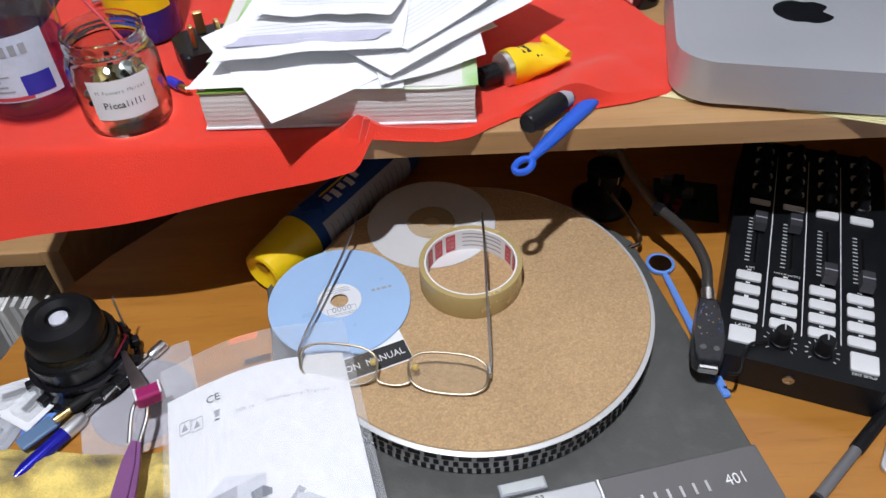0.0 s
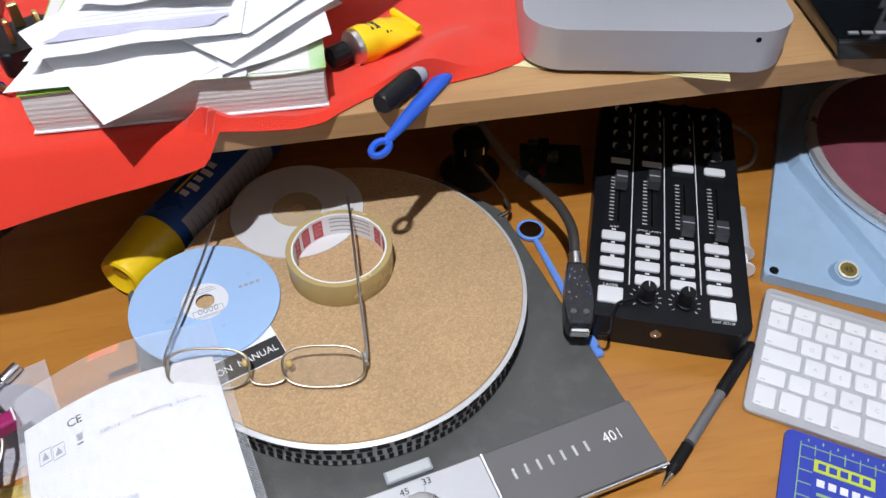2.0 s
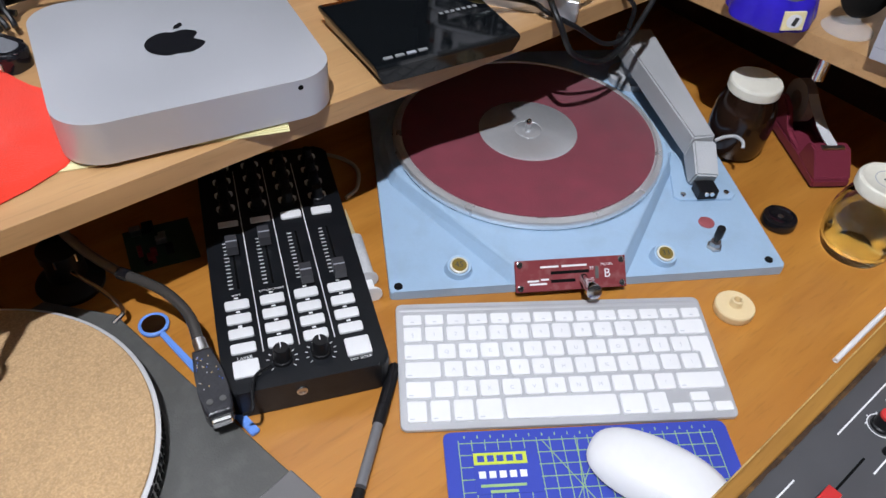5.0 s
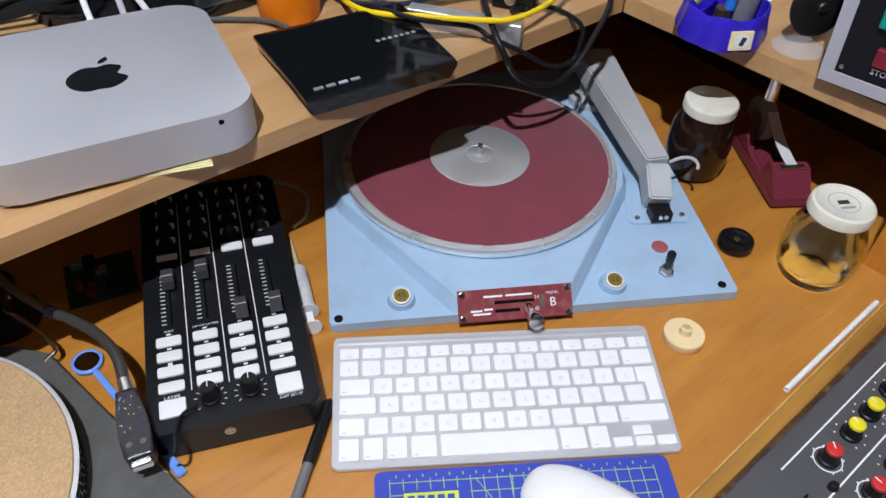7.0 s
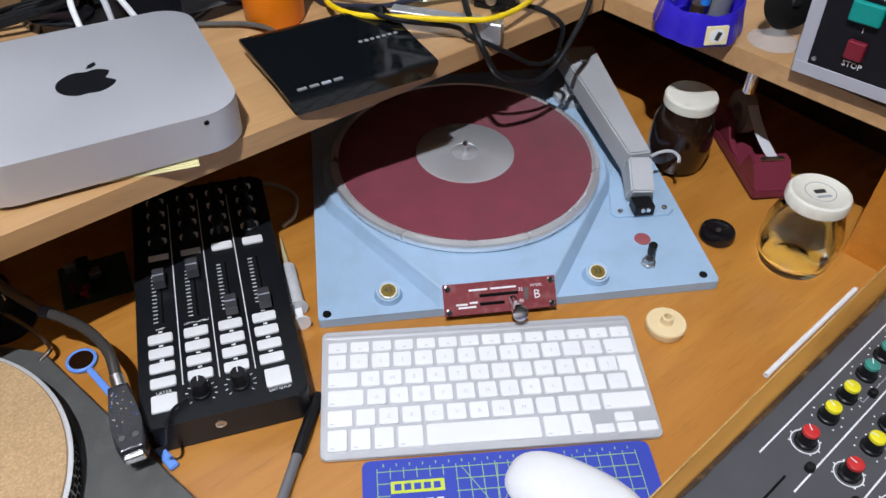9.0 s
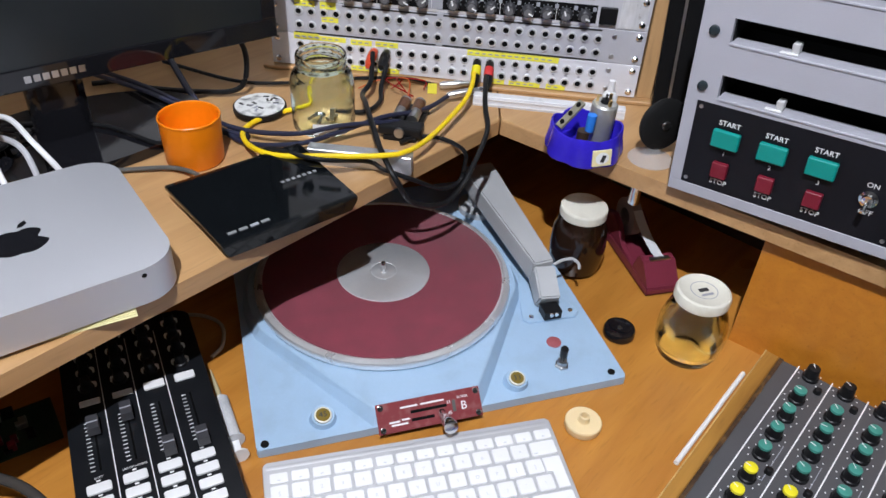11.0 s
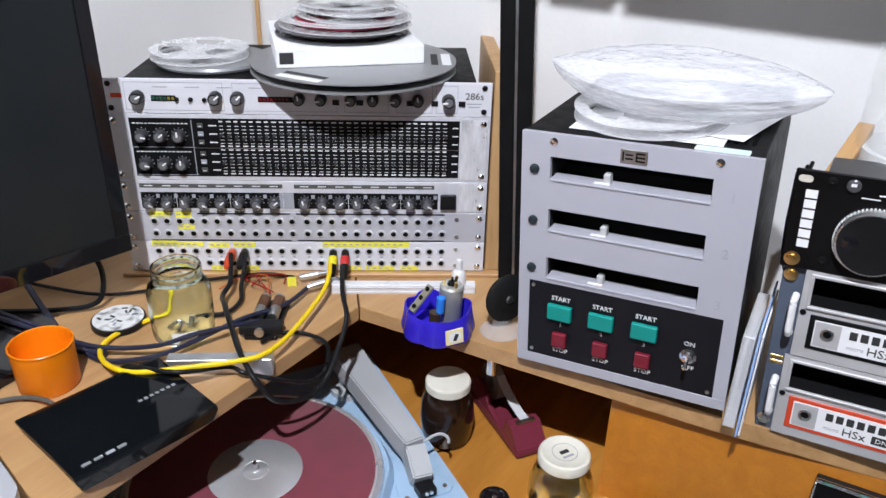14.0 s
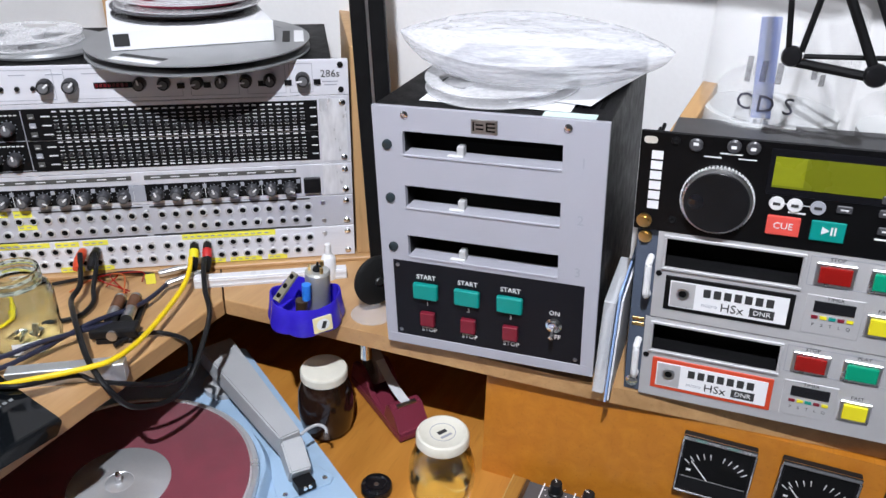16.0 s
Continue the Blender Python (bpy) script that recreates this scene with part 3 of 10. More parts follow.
part("speed_lever", lathe(B(), [(0.0045, 0), (0.005, 0.012), (0.0068, 0.022), (0.0078, 0.031), (0.0072, 0.033), (0.0, 0.0335)], 24, T(0.012, -0.002, -0.0045) @ R(112, "X")), M_CHROME, plate, "tapered aluminium speed lever", True)
for x, y, s in ((0.0685, 0.0262, "45"), (0.277, 0.025, "33")):
    bz = part("indicator_socket", lathe(B(), [(0.014, 0.0112), (0.0125, 0.0185), (0.0115, 0.0215), (0.0095, 0.0212), (0.0088, 0.019), (0, 0.019)], 32, T(x, y, 0) @ R(14, "X")), M_BLUE, tt, "", True)
    ri = part("lens_ring", lathe(B(), [(0.0088, 0.0195), (0.0088, 0.0222), (0.0073, 0.0227), (0.007, 0.021), (0.0, 0.021)], 32, T(x, y, 0) @ R(14, "X")), M_LIDW, tt, "cream ring round a number", True)
    part("lens", lathe(B(), [(0.0073, 0.0213), (0.0073, 0.0222), (0, 0.0226)], 24, T(x, y, 0) @ R(14, "X")), mat("dark_amber_lens", (0.2, 0.14, 0.03), 0.2, var=0.1, bump=0), ri)
    text(s, 0.0085, M_INK, ri, T(x, y, 0) @ R(14, "X") @ T(0, 0, 0.0228))
for x, y in ((0.0085, 0.0035), (0.386, 0.0075)):
    part("corner_screw", lathe(B(), [(0.0042, 0.0115), (0.004, 0.0128), (0.0018, 0.0131), (0.0, 0.0122)], 18, T(x, y + 0.003, 0)), M_MATTEBLACK, tt, "", True)
part("push_button", lathe(B(), [(0.0085, 0.0115), (0.0085, 0.0128), (0.0068, 0.0136), (0.0, 0.0138)], 24, T(0.342, 0.069, 0)), mat("dull_red_cap", (0.35, 0.09, 0.1), 0.5, var=0.15, bump=0.1), tt, "dull red push button", True)
tg = part("toggle_switch", lathe(B(), [(0.008, 0.0115), (0.008, 0.014), (0.006, 0.015), (0.0058, 0.0195), (0.0, 0.0205)], 6, T(0.336, 0.033, 0)), M_STEEL, tt, "metal toggle switch with black lever", True)
part("lever", lathe(B(), [(0.0022, 0.0195), (0.0025, 0.024), (0.0042, 0.027), (0.0045, 0.038), (0.0035, 0.0395), (0.0, 0.04)], 16, T(0.336, 0.033, 0)), M_BLACK, tg, "", True)

# pick-up arm: a straight folded channel on a pivot
arm = thing("pickup_arm", frame_at(0.4685, 0.448, D, U.x, U.y), "heavy grey enamelled pick-up arm of the turntable", "tonearm")
part("arm_plate", prism(B(), [(0.32, 0.111), (0.325, 0.105), (0.384, 0.102), (0.391, 0.109), (0.385, 0.133), (0.36, 0.188), (0.344, 0.188), (0.332, 0.158)], 0.0117, 0.0145, 0.001, 1), M_BLUE, arm, "pale blue arm rest plate")
for x, y in ((0.331, 0.112), (0.381, 0.112)):
    part("screw", lathe(B(), [(0.0035, 0.0145), (0.003, 0.016), (0, 0.0165)], 14, T(x, y, 0)), M_CHROME, arm, "", True)
part("pivot_column", lathe(B(), [(0.03, 0.0117), (0.03, 0.02), (0.017, 0.024), (0.016, 0.044), (0.0, 0.044)], 32, T(0.345, 0.345, 0)), M_ARMGREY, arm, "", True)


def loft(bm, sections):
    """Solid through a row of closed sections with equal counts."""
    rings = [[bm.verts.new(p) for p in s] for s in sections]
    for a, b in zip(rings, rings[1:]):
        k = len(a)
        for i in range(k):
            bm.faces.new((a[i], a[(i + 1) % k], b[(i + 1) % k], b[i]))
    bm.faces.new(rings[0][::-1])
    bm.faces.new(rings[-1])
    return bm


def beam(bm, p, q, wp, wq, hp, hq, bev=0.0):
    """Tapered bar from p to q: widths level, heights upright."""
    p, q = Vector(p), Vector(q)
    d = (q - p).normalized()
    s = d.cross(Vector((0, 0, 1))).normalized()
    u = s.cross(d)
    sec = []
    for c, w, h in ((p, wp, hp), (q, wq, hq)):
        sec.append([c - s * w / 2 - u * h / 2, c + s * w / 2 - u * h / 2, c + s * w / 2 * 0.9 + u * h / 2, c - s * w / 2 * 0.9 + u * h / 2])
    loft(bm, sec)
    if bev:
        bmesh.ops.bevel(bm, geom=list(bm.edges), offset=bev, segments=2, affect="EDGES")
    return bm


part("arm_channel", beam(B(), (0.345, 0.37, 0.058), (0.3595, 0.156, 0.045), 0.05, 0.029, 0.026, 0.03, 0.002), M_ARMGREY, arm, "folded grey channel")
part("head_shell", beam(B(), (0.3595, 0.1575, 0.043), (0.3545, 0.12, 0.0265), 0.0285, 0.028, 0.031, 0.025, 0.002), M_ARMGREY, arm)
part("cartridge", box(B(), (0.343, 0.101, 0.0155), (0.365, 0.12, 0.0275), 0.001), M_BLACK, arm, "black cartridge block")
for x in (0.351, 0.357):
    part("contact_screw", lathe(B(), [(0.0028, 0), (0.0024, 0.0016), (0, 0.002)], 14, T(x, 0.1005, 0.024) @ FRONT), M_CHROME, arm, "", True)
part("arm_screw", lathe(B(), [(0.0055, 0.068), (0.0055, 0.0725), (0.0, 0.0735)], 6, T(0.345, 0.337, 0)), M_STEEL, arm)
part("finger_lift", tube(B(), [(0.371, 0.152, 0.056), (0.383, 0.153, 0.06), (0.394, 0.151, 0.061), (0.4, 0.145, 0.058), (0.399, 0.139, 0.054)], 0.0019, 8, 6), M_ARMGREY, arm, "curved grey finger lift", True)

# slim keyboard
KB = frame_at(0.3905, 0.326, D, 0.826, -0.563)
kb = thing("computer_keyboard", KB, "slim aluminium keyboard with flat white keys", "keyboard")
KW, KD = 0.2885, 0.1275


def kz(y):
    return 0.0045 + 0.0095 * y / KD


bm = B()
pl = rrect(0, 0, KW, KD, 0.006)
loft(bm, [[(x, y, 0.0012 + 0.004 * y / KD) for x, y in pl], [(x, y, kz(y) - 0.0005) for x, y in pl], [(0.0005 + x * 0.9965, 0.0005 + y * 0.992, kz(y)) for x, y in pl]])
M_KEYCASE = mat("pale_aluminium_case", (0.56, 0.565, 0.58), 0.4, 0.4, var=0.03, scale=10, bump=0.04, bscale=900)
part("case", bm, M_KEYCASE, kb, "thin aluminium case")
bm = B()
tube(bm, [(0.004, KD - 0.006, 0.0072), (KW - 0.004, KD - 0.006, 0.0072)], 0.0068, 16, smooth=False)
part("battery_tube", bm, M_KEYCASE, kb, "", True)
KEYMESH = {}
rows = [
    (0.1012, 0.0122, ["" for _ in range(14)], [1.0] * 14),
    (0.0836, 0.0164, list("§1234567890-=") + [""], [1] * 13 + [1.5]),
    (0.065, 0.0164, [""] + list("QWERTYUIOP[]"), [1.5] + [1] * 12),
    (0.0464, 0.0168, [""] + list("ASDFGHJKL;'\\"), [1.75] + [1] * 12),
    (0.027, 0.0168, ["", "`"] + list("ZXCVBNM,./") + [""], [1.25, 1] + [1] * 10 + [2.25]),
    (0.0048, 0.0205, ["", "", "", "", "", "", ""], [1, 1, 1, 1.25, 5.1, 1.25, 1]),
]
slope = math.degrees(math.atan(0.0095 / KD))
for y, h, caps, wid in rows:
    total = sum(wid) + {0.065: 1.0, 0.0464: 0.75}.get(y, 0.0)
    avail = KW - 0.0075 if len(wid) != 7 else 0.226
    x = 0.0045
    for s, w in zip(caps, wid):
        kw = avail * w / total
        key = (round(kw, 4), h)
        mm = T(x, y, kz(y)) @ R(slope, "X")
        if key not in KEYMESH:
            KEYMESH[key] = part("key", prism(B(), rrect(0.0015, 0.0014, kw - 0.0015, h + 0.0003, 0.0018, 3), 0.0, 0.0021, 0.0005, 1), M_KEY, kb)
            KEYMESH[key].matrix_local = mm
            k = KEYMESH[key]
        else:
            k = again(KEYMESH[key], mm)
        if s:
            text(s, 0.0052, M_LEGEND, k, T(kw / 2, h * 0.5, 0.0022), "legend")
        elif h > 0.013 and w < 3:
            part("legend", box(B(), (0.0035, 0.0034, 0.00215), (min(kw - 0.004, 0.0075), 0.0044, 0.00235)), M_LEGEND, k)
        else:
            if w < 3:
                part("legend", box(B(), (kw / 2 - 0.0014, 0.0038, 0.00215), (kw / 2 + 0.0014, 0.0048, 0.00235)), M_LEGEND, k)
        x += kw
unit_w = (KW - 0.0075) / 14.5
xr = KW - 0.003
bm = prism(B(), [(xr - unit_w + 0.0015, 0.0186), (xr - 0.0015, 0.0014), (xr - 0.0015, 0.0353), (xr - unit_w - 0.0, 0.0353), (xr - unit_w - 0.0, 0.02), (xr - 0.75 * unit_w + 0.0015, 0.0195), (xr - 0.75 * unit_w + 0.0015, 0.0014)][1:], 0.0, 0.0021, 0.0005, 1)
part("key", bm, M_KEY, kb, "tall return key", m=T(0, 0.0464, kz(0.0464)) @ R(slope, "X"))
ax = 0.2305
aw = 0.0186
for i, (yy, hh) in enumerate(((0.0052, 0.0095), (0.0052, 0.0095), (0.0052, 0.0095), (0.0152, 0.0095))):
    xx = ax + aw * (i if i < 3 else 1)
    part("key", prism(B(), rrect(0.0013, 0.0008, aw - 0.0013, hh, 0.0015, 3), 0, 0.0021, 0.0005, 1), M_KEY, kb, m=T(xx, yy, kz(yy)) @ R(slope, "X"))

# cutting mat and mouse
mt = thing("cutting_mat", frame_at(0.417, 0.3045, D, 0.829, -0.559) @ T(0, -0.16, 0), "blue gridded cutting mat lying on the desk", "cutting mat")
part("mat_sheet", prism(B(), rrect(0, 0, 0.239, 0.16, 0.006), 0.0003, 0.0032, 0.0004, 1), M_MAT, mt)
for i in range(21):
    x = 0.012 + i * 0.0107
    part("grid_line", box(B(), (x - 0.00035, 0.01, 0.0031), (x + 0.00035, 0.152, 0.0034)), M_MATLINE, mt) if i == 0 else again(bpy.data.objects["grid_line"], T(i * 0.0107, 0, 0))
hl = part("grid_line", box(B(), (0.012, -0.00035, 0.0031), (0.226, 0.00035, 0.0034)), M_MATLINE, mt)
hl.matrix_local = T(0, 0.01, 0.0001)
for i in range(1, 14):
    again(hl, T(0, 0.01 + i * 0.0107, 0.0001))
for a, b in (((0.08, 0.06), (0.13, 0.15)), ((0.08, 0.15), (0.13, 0.07)), ((0.1, 0.04), (0.11, 0.15))):
    part("diagonal_line", beam(B(), (*a, 0.0034), (*b, 0.0034), 0.0007, 0.0007, 0.0004, 0.0004), M_MATLINE, mt)
part("blue_patch", box(B(), (0.022, 0.104, 0.003), (0.075, 0.142, 0.0037)), M_MAT, mt)
part("brand_bar", box(B(), (0.0225, 0.129, 0.0035), (0.0655, 0.1395, 0.0041)), mat("lime_print", (0.55, 0.65, 0.06), 0.6, var=0.05, bump=0), mt, "lime bar with a brand word as plain bars")
for k in range(5):
    part("print_bar", box(B(), (0.0255 + k * 0.0078, 0.1315, 0.004), (0.031 + k * 0.0078, 0.137, 0.0043)), M_MAT, mt)
for k in range(5):
    part("print_bar", box(B(), (0.0255 + k * 0.0082, 0.1175, 0.0036), (0.031 + k * 0.0082, 0.1235, 0.0039)), M_WPRINT, mt)
for y, w in ((0.111, 0.036), (0.106, 0.022)):
    part("print_bar", box(B(), (0.044 - w / 2, y - 0.0012, 0.0036), (0.044 + w / 2, y + 0.0012, 0.0039)), M_MATLINE, mt)
for i in range(20):
    part("ruler_mark", box(B(), (0.0167 + i * 0.0107, 0.1535, 0.0031), (0.0177 + i * 0.0107, 0.156, 0.0034)), M_MATLINE, mt)

bm = B()


def mouse_fn(u, v):
    a = 2 * math.pi * u
    s = math.sin(v * math.pi / 2)
    x, y = 0.0285 * math.copysign(abs(math.cos(a)) ** 0.75, math.cos(a)) * s, 0.0565 * math.copysign(abs(math.sin(a)) ** 0.8, math.sin(a)) * s
    z = 0.004 + 0.018 * max(0, 1 - s ** 3.2) ** 0.7 * (1 - 0.15 * (y / 0.057) ** 2)
    return (x, y, z)


sheet(bm, mouse_fn, 48, 14)
bmesh.ops.remove_doubles(bm, verts=bm.verts, dist=0.00005)
mouse = thing("computer_mouse", frame_at(0.527, 0.169, D + 0.0034, 0.985, -0.17) @ R(32) @ Matrix.Diagonal((1.1, 1.04, 1.15, 1)), "smooth white computer mouse on the cutting mat", "mouse")
part("shell", bm, M_WHITE, mouse, "", True)
part("base", prism(B(), [(0.026 * math.copysign(abs(math.cos(a)) ** 0.75, math.cos(a)), 0.054 * math.copysign(abs(math.sin(a)) ** 0.8, math.sin(a))) for a in [2 * math.pi * i / 40 for i in range(40)]], 0.0002, 0.0045), M_SATIN, mouse)

# fader controller
CU = Vector((0.9272, -0.3746)).normalized()
mc = thing("fader_controller", frame_at(0.2889, 0.4255, D, CU.x, CU.y), "black controller with white pads, four faders and knobs", "controller")
CW, CL = 0.1355, 0.296
part("case", prism(B(), rrect(0, -0.0065, CW, CL, 0.011), 0.001, 0.034, 0.003, 3), mat("satin_black_case", (0.007, 0.008, 0.01), 0.4, var=0.2, scale=30, bump=0.1, bscale=700, spec=0.3), mc)
part("headphone_jack", lathe(B(), [(0.0045, 0), (0.0045, 0.0012), (0.0026, 0.0013), (0.0024, 0.0004), (0.0, 0.0004)], 20, T(0.0605, -0.0065, 0.021) @ FRONT), M_STEEL, mc, "", True)
cols = [0.02, 0.0505, 0.0805, 0.1105]
pad = None
for ci, x in enumerate(cols):
    for r in range(4):
        mm = T(x, 0.0375 + 0.0163 * r, 0.034)
        if pad is None:
            pad = part("pad", prism(B(), rrect(-0.0105, -0.0052, 0.0105, 0.0052, 0.002, 3), 0, 0.0022, 0.0007, 2), M_PAD, mc, "white rubber pad", m=mm)
        else:
            again(pad, mm)
        again(bpy.data.objects["pad_mark"], T(x, 0.0462 + 0.0163 * r, 0.0341)) if "pad_mark" in bpy.data.objects else part("pad_mark", box(B(), (-0.0018, -0.0008, 0), (0.0018, 0.0008, 0.0003)), M_WPRINT, mc, m=T(x, 0.0605, 0.0341))
part("layer_pad", prism(B(), rrect(-0.0105, -0.0085, 0.0105, 0.0085, 0.0015, 3), 0, 0.0022, 0.0007, 2), M_PAD, mc, m=T(0.02, 0.0162, 0.034))
part("setup_pad", prism(B(), rrect(-0.0105, -0.0095, 0.0105, 0.0095, 0.0015, 3), 0, 0.0022, 0.0007, 2), M_PAD, mc, m=T(0.1125, 0.0165, 0.034))
text("LAYER", 0.0045, M_WPRINT, mc, T(0.02, 0.0275, 0.0343))
text("EXIT SETUP", 0.0036, M_WPRINT, mc, T(0.1125, 0.0042, 0.0343))
for s, x in (("SHIFT", 0.0205), ("LATCH LAYERS", 0.0515)):
    text(s, 0.0032, M_WPRINT, mc, T(x, 0.0985, 0.0343))


def knob(parent, x, y, z, r, h, name="knob", ticks=11):
    k = part(name, lathe(B(), [(r * 1.15, 0), (r * 1.12, h * 0.18), (r, h * 0.22), (r * 0.93, h * 0.9), (r * 0.8, h), (0, h)], 28), M_BLACK, parent, "", True, T(x, y, z))
    part("pointer", box(B(), (-0.0004, 0, h), (0.0004, r * 0.8, h + 0.0003)), M_WPRINT, k)
    for i in range(ticks):
        a = radians(-130 + 260 * i / (ticks - 1))
        p0 = Vector((math.sin(a), math.cos(a), 0))
        part("tick", beam(B(), (x + p0.x * r * 1.5, y + p0.y * r * 1.5, z + 0.0002), (x + p0.x * r * 1.85, y + p0.y * r * 1.85, z + 0.0002), 0.0006, 0.0006, 0.0003, 0.0003), M_WPRINT, parent)
    return k


knob(mc, 0.0495, 0.0185, 0.034, 0.0072, 0.0165)
knob(mc, 0.0815, 0.0185, 0.034, 0.0072, 0.0165)
for x in (0.0355, 0.0655, 0.0955):
    part("divider_line", box(B(), (x - 0.0004, 0.031, 0.034), (x + 0.0004, 0.272, 0.0343)), M_WPRINT, mc)
for x, fy, h0 in zip(cols, (0.155, 0.161, 0.1035, 0.103), (0.116, 0.116, 0.116, 0.116)):
    x += 0.0035
    part("fader_slot", box(B(), (x - 0.001, 0.106, 0.0338), (x + 0.001, 0.168, 0.0343)), M_DARK, mc)
    cap = B()
    loft(cap, [[(-0.0055, -0.0095, 0.004), (0.0055, -0.0095, 0.004), (0.0055, 0.0095, 0.004), (-0.0055, 0.0095, 0.004)],
               [(-0.0052, -0.0085, 0.013), (0.0052, -0.0085, 0.013), (0.0052, 0.0085, 0.013), (-0.0052, 0.0085, 0.013)]])
    box(cap, (-0.0015, -0.003, 0), (0.0015, 0.003, 0.004))
    fc = part("fader_cap", cap, mat("grey_black_fader", (0.045, 0.045, 0.05), 0.35, var=0.15, bump=0.05), mc, "", m=T(x, fy, 0.034))
    part("pointer", box(B(), (-0.0052, -0.0006, 0.013), (0.0052, 0.0006, 0.0134)), M_GREYINK, fc)
    for k in range(13):
        part("scale_mark", box(B(), (x - 0.0085, 0.107 + k * 0.0049, 0.034), (x - 0.0045, 0.1078 + k * 0.0049, 0.0343)), M_WPRINT, mc)
for row, y in enumerate((0.1915, 0.213, 0.234, 0.255, 0.276)):
    for ci, x in enumerate(cols):
        x += 0.003
        if row == 0:
            if ci < 2:
                part("button_frame", box(B(), (x - 0.0095, y - 0.0035, 0.034), (x + 0.0095, y + 0.0045, 0.0352), 0.001), M_WPRINT, mc)
            else:
                part("white_button", prism(B(), rrect(x - 0.01, y - 0.005, x + 0.01, y + 0.005, 0.002, 3), 0.034, 0.0362, 0.0007, 2), M_PAD, mc)
        else:
            bk = part("knob_backing", prism(B(), rrect(x - 0.009, y - 0.002, x + 0.009, y + 0.0075, 0.003, 3), 0.034, 0.0346), M_WPRINT, mc, "white mark behind the knob")
            part("knob", lathe(B(), [(0.0072, 0), (0.0068, 0.003), (0.0055, 0.004), (0.005, 0.014), (0.004, 0.0152), (0, 0.0152)], 20), M_BLACK, mc, "", True, T(x, y - 0.002, 0.0341))

# ---- grey turntable with a cork mat, and what lies on it ----
GU = (0.982, 0.188)
G = frame_at(-0.0545, 0.2195, D, *GU)
gt = thing("record_turntable", G, "charcoal grey transcription turntable with a cork mat and aluminium control panel", "turntable")
part("chassis", prism(B(), [(0.022, 0), (0.37, 0), (0.37, 0.285), (0.335, 0.345), (0.05, 0.345), (0.022, 0.31)], 0.007, 0.0145, 0.0012, 1), M_GREYHAMMER, gt, "charcoal enamelled chassis plate")
part("plinth_board", box(B(), (0.028, 0.004, 0.0003), (0.364, 0.28, 0.007)), M_SHADEWOOD, gt, "dark wooden base edge")
part("panel", box(B(), (0.022, -0.001, 0.0147), (0.2445, 0.0545, 0.0185), 0.0008, 1), M_SATIN, gt, "satin aluminium control panel")
part("name_panel", box(B(), (0.2462, -0.001, 0.0147), (0.3705, 0.0545, 0.0185), 0.0008, 1), mat("grey_anodised_panel", (0.17, 0.165, 0.165), 0.4, 0.4, var=0.06, bump=0.05, bscale=900), gt, "grey name panel")
part("panel_trim", box(B(), (0.022, -0.0035, 0.0135), (0.371, -0.0012, 0.018), 0.0006, 1), M_CHROME, gt, "chrome front trim")
part("divider", box(B(), (0.2446, -0.0008, 0.0147), (0.2461, 0.0543, 0.0191)), M_CHROME, gt)
for k in range(7):
    part("name_bar", box(B(), (0.2608 + k * 0.0098, 0.027, 0.0184), (0.2628 + k * 0.0098, 0.0355, 0.0192)), M_ALU, gt)
text("401", 0.0125, M_CHROME, gt, T(0.343, 0.0315, 0.0189), squash=0.9)
for x, y, bar in ((0.189, 0.0245, -35), (0.1305, 0.026, 78)):
    kn = part("control_knob", lathe(B(), [(0.0168, 0.0), (0.0168, 0.004), (0.0158, 0.0085), (0.0148, 0.009), (0.0, 0.0088)], 48), mat("turned_aluminium", (0.7, 0.7, 0.7), 0.3, 1.0, var=0.08, bump=0.02), gt, "turned aluminium knob with a grip bar", True, T(x, y, 0.0185))
    part("grip_bar", box(B(), (-0.0148, -0.0022, 0.0088), (0.0148, 0.0022, 0.0118), 0.0008, 2), M_ALU, kn, m=R(bar))
for s, x, y in (("78", 0.1655, 0.0425), ("45", 0.1835, 0.0475), ("33", 0.201, 0.0495)):
    text(s, 0.0072, M_INK, gt, T(x, y, 0.0188))
for k in range(11):
    a = radians(40 + k * 10)
    p0 = (0.1305 + 0.0185 * math.cos(a), 0.026 + 0.0185 * math.sin(a), 0.0187)
    p1 = (0.1305 + 0.0215 * math.cos(a), 0.026 + 0.0215 * math.sin(a), 0.0187)
    part("scale_mark", beam(B(), p0, p1, 0.0006, 0.0006, 0.0003, 0.0003), M_INK, gt)
for a0, a1 in (((0.1715, 0.04), (0.1765, 0.0345)), ((0.1855, 0.0445), (0.1862, 0.0425)), ((0.1985, 0.0465), (0.1962, 0.0405)), ((0.104, 0.0465), (0.1125, 0.0405))):
    part("pointer_line", beam(B(), (*a0, 0.0187), (*a1, 0.0187), 0.0005, 0.0005, 0.0003, 0.0003), M_GREYINK, gt)
lampb = part("strobe_lamp", box(B(), (0.174, 0.0575, 0.0146), (0.2095, 0.0675, 0.0185), 0.001), M_GREYINK, gt, "small neon strobe window")
part("window", box(B(), (0.1755, 0.0585, 0.0184), (0.208, 0.0665, 0.0194), 0.0004, 1), mat("milky_window", (0.55, 0.57, 0.56), 0.2, var=0.1, bump=0), lampb)
GX, GY = 0.198, 0.2255
part("platter", lathe(B(), [(0.1465, 0.0148), (0.148, 0.0152), (0.1492, 0.0395), (0.1502, 0.0412), (0.149, 0.042), (0.0, 0.042)], 128, T(GX, GY, 0)), mat("cast_platter_edge", (0.66, 0.66, 0.66), 0.4, 0.25, var=0.06, bump=0.02), gt, "cast platter with strobe markings", True)
bm = B()
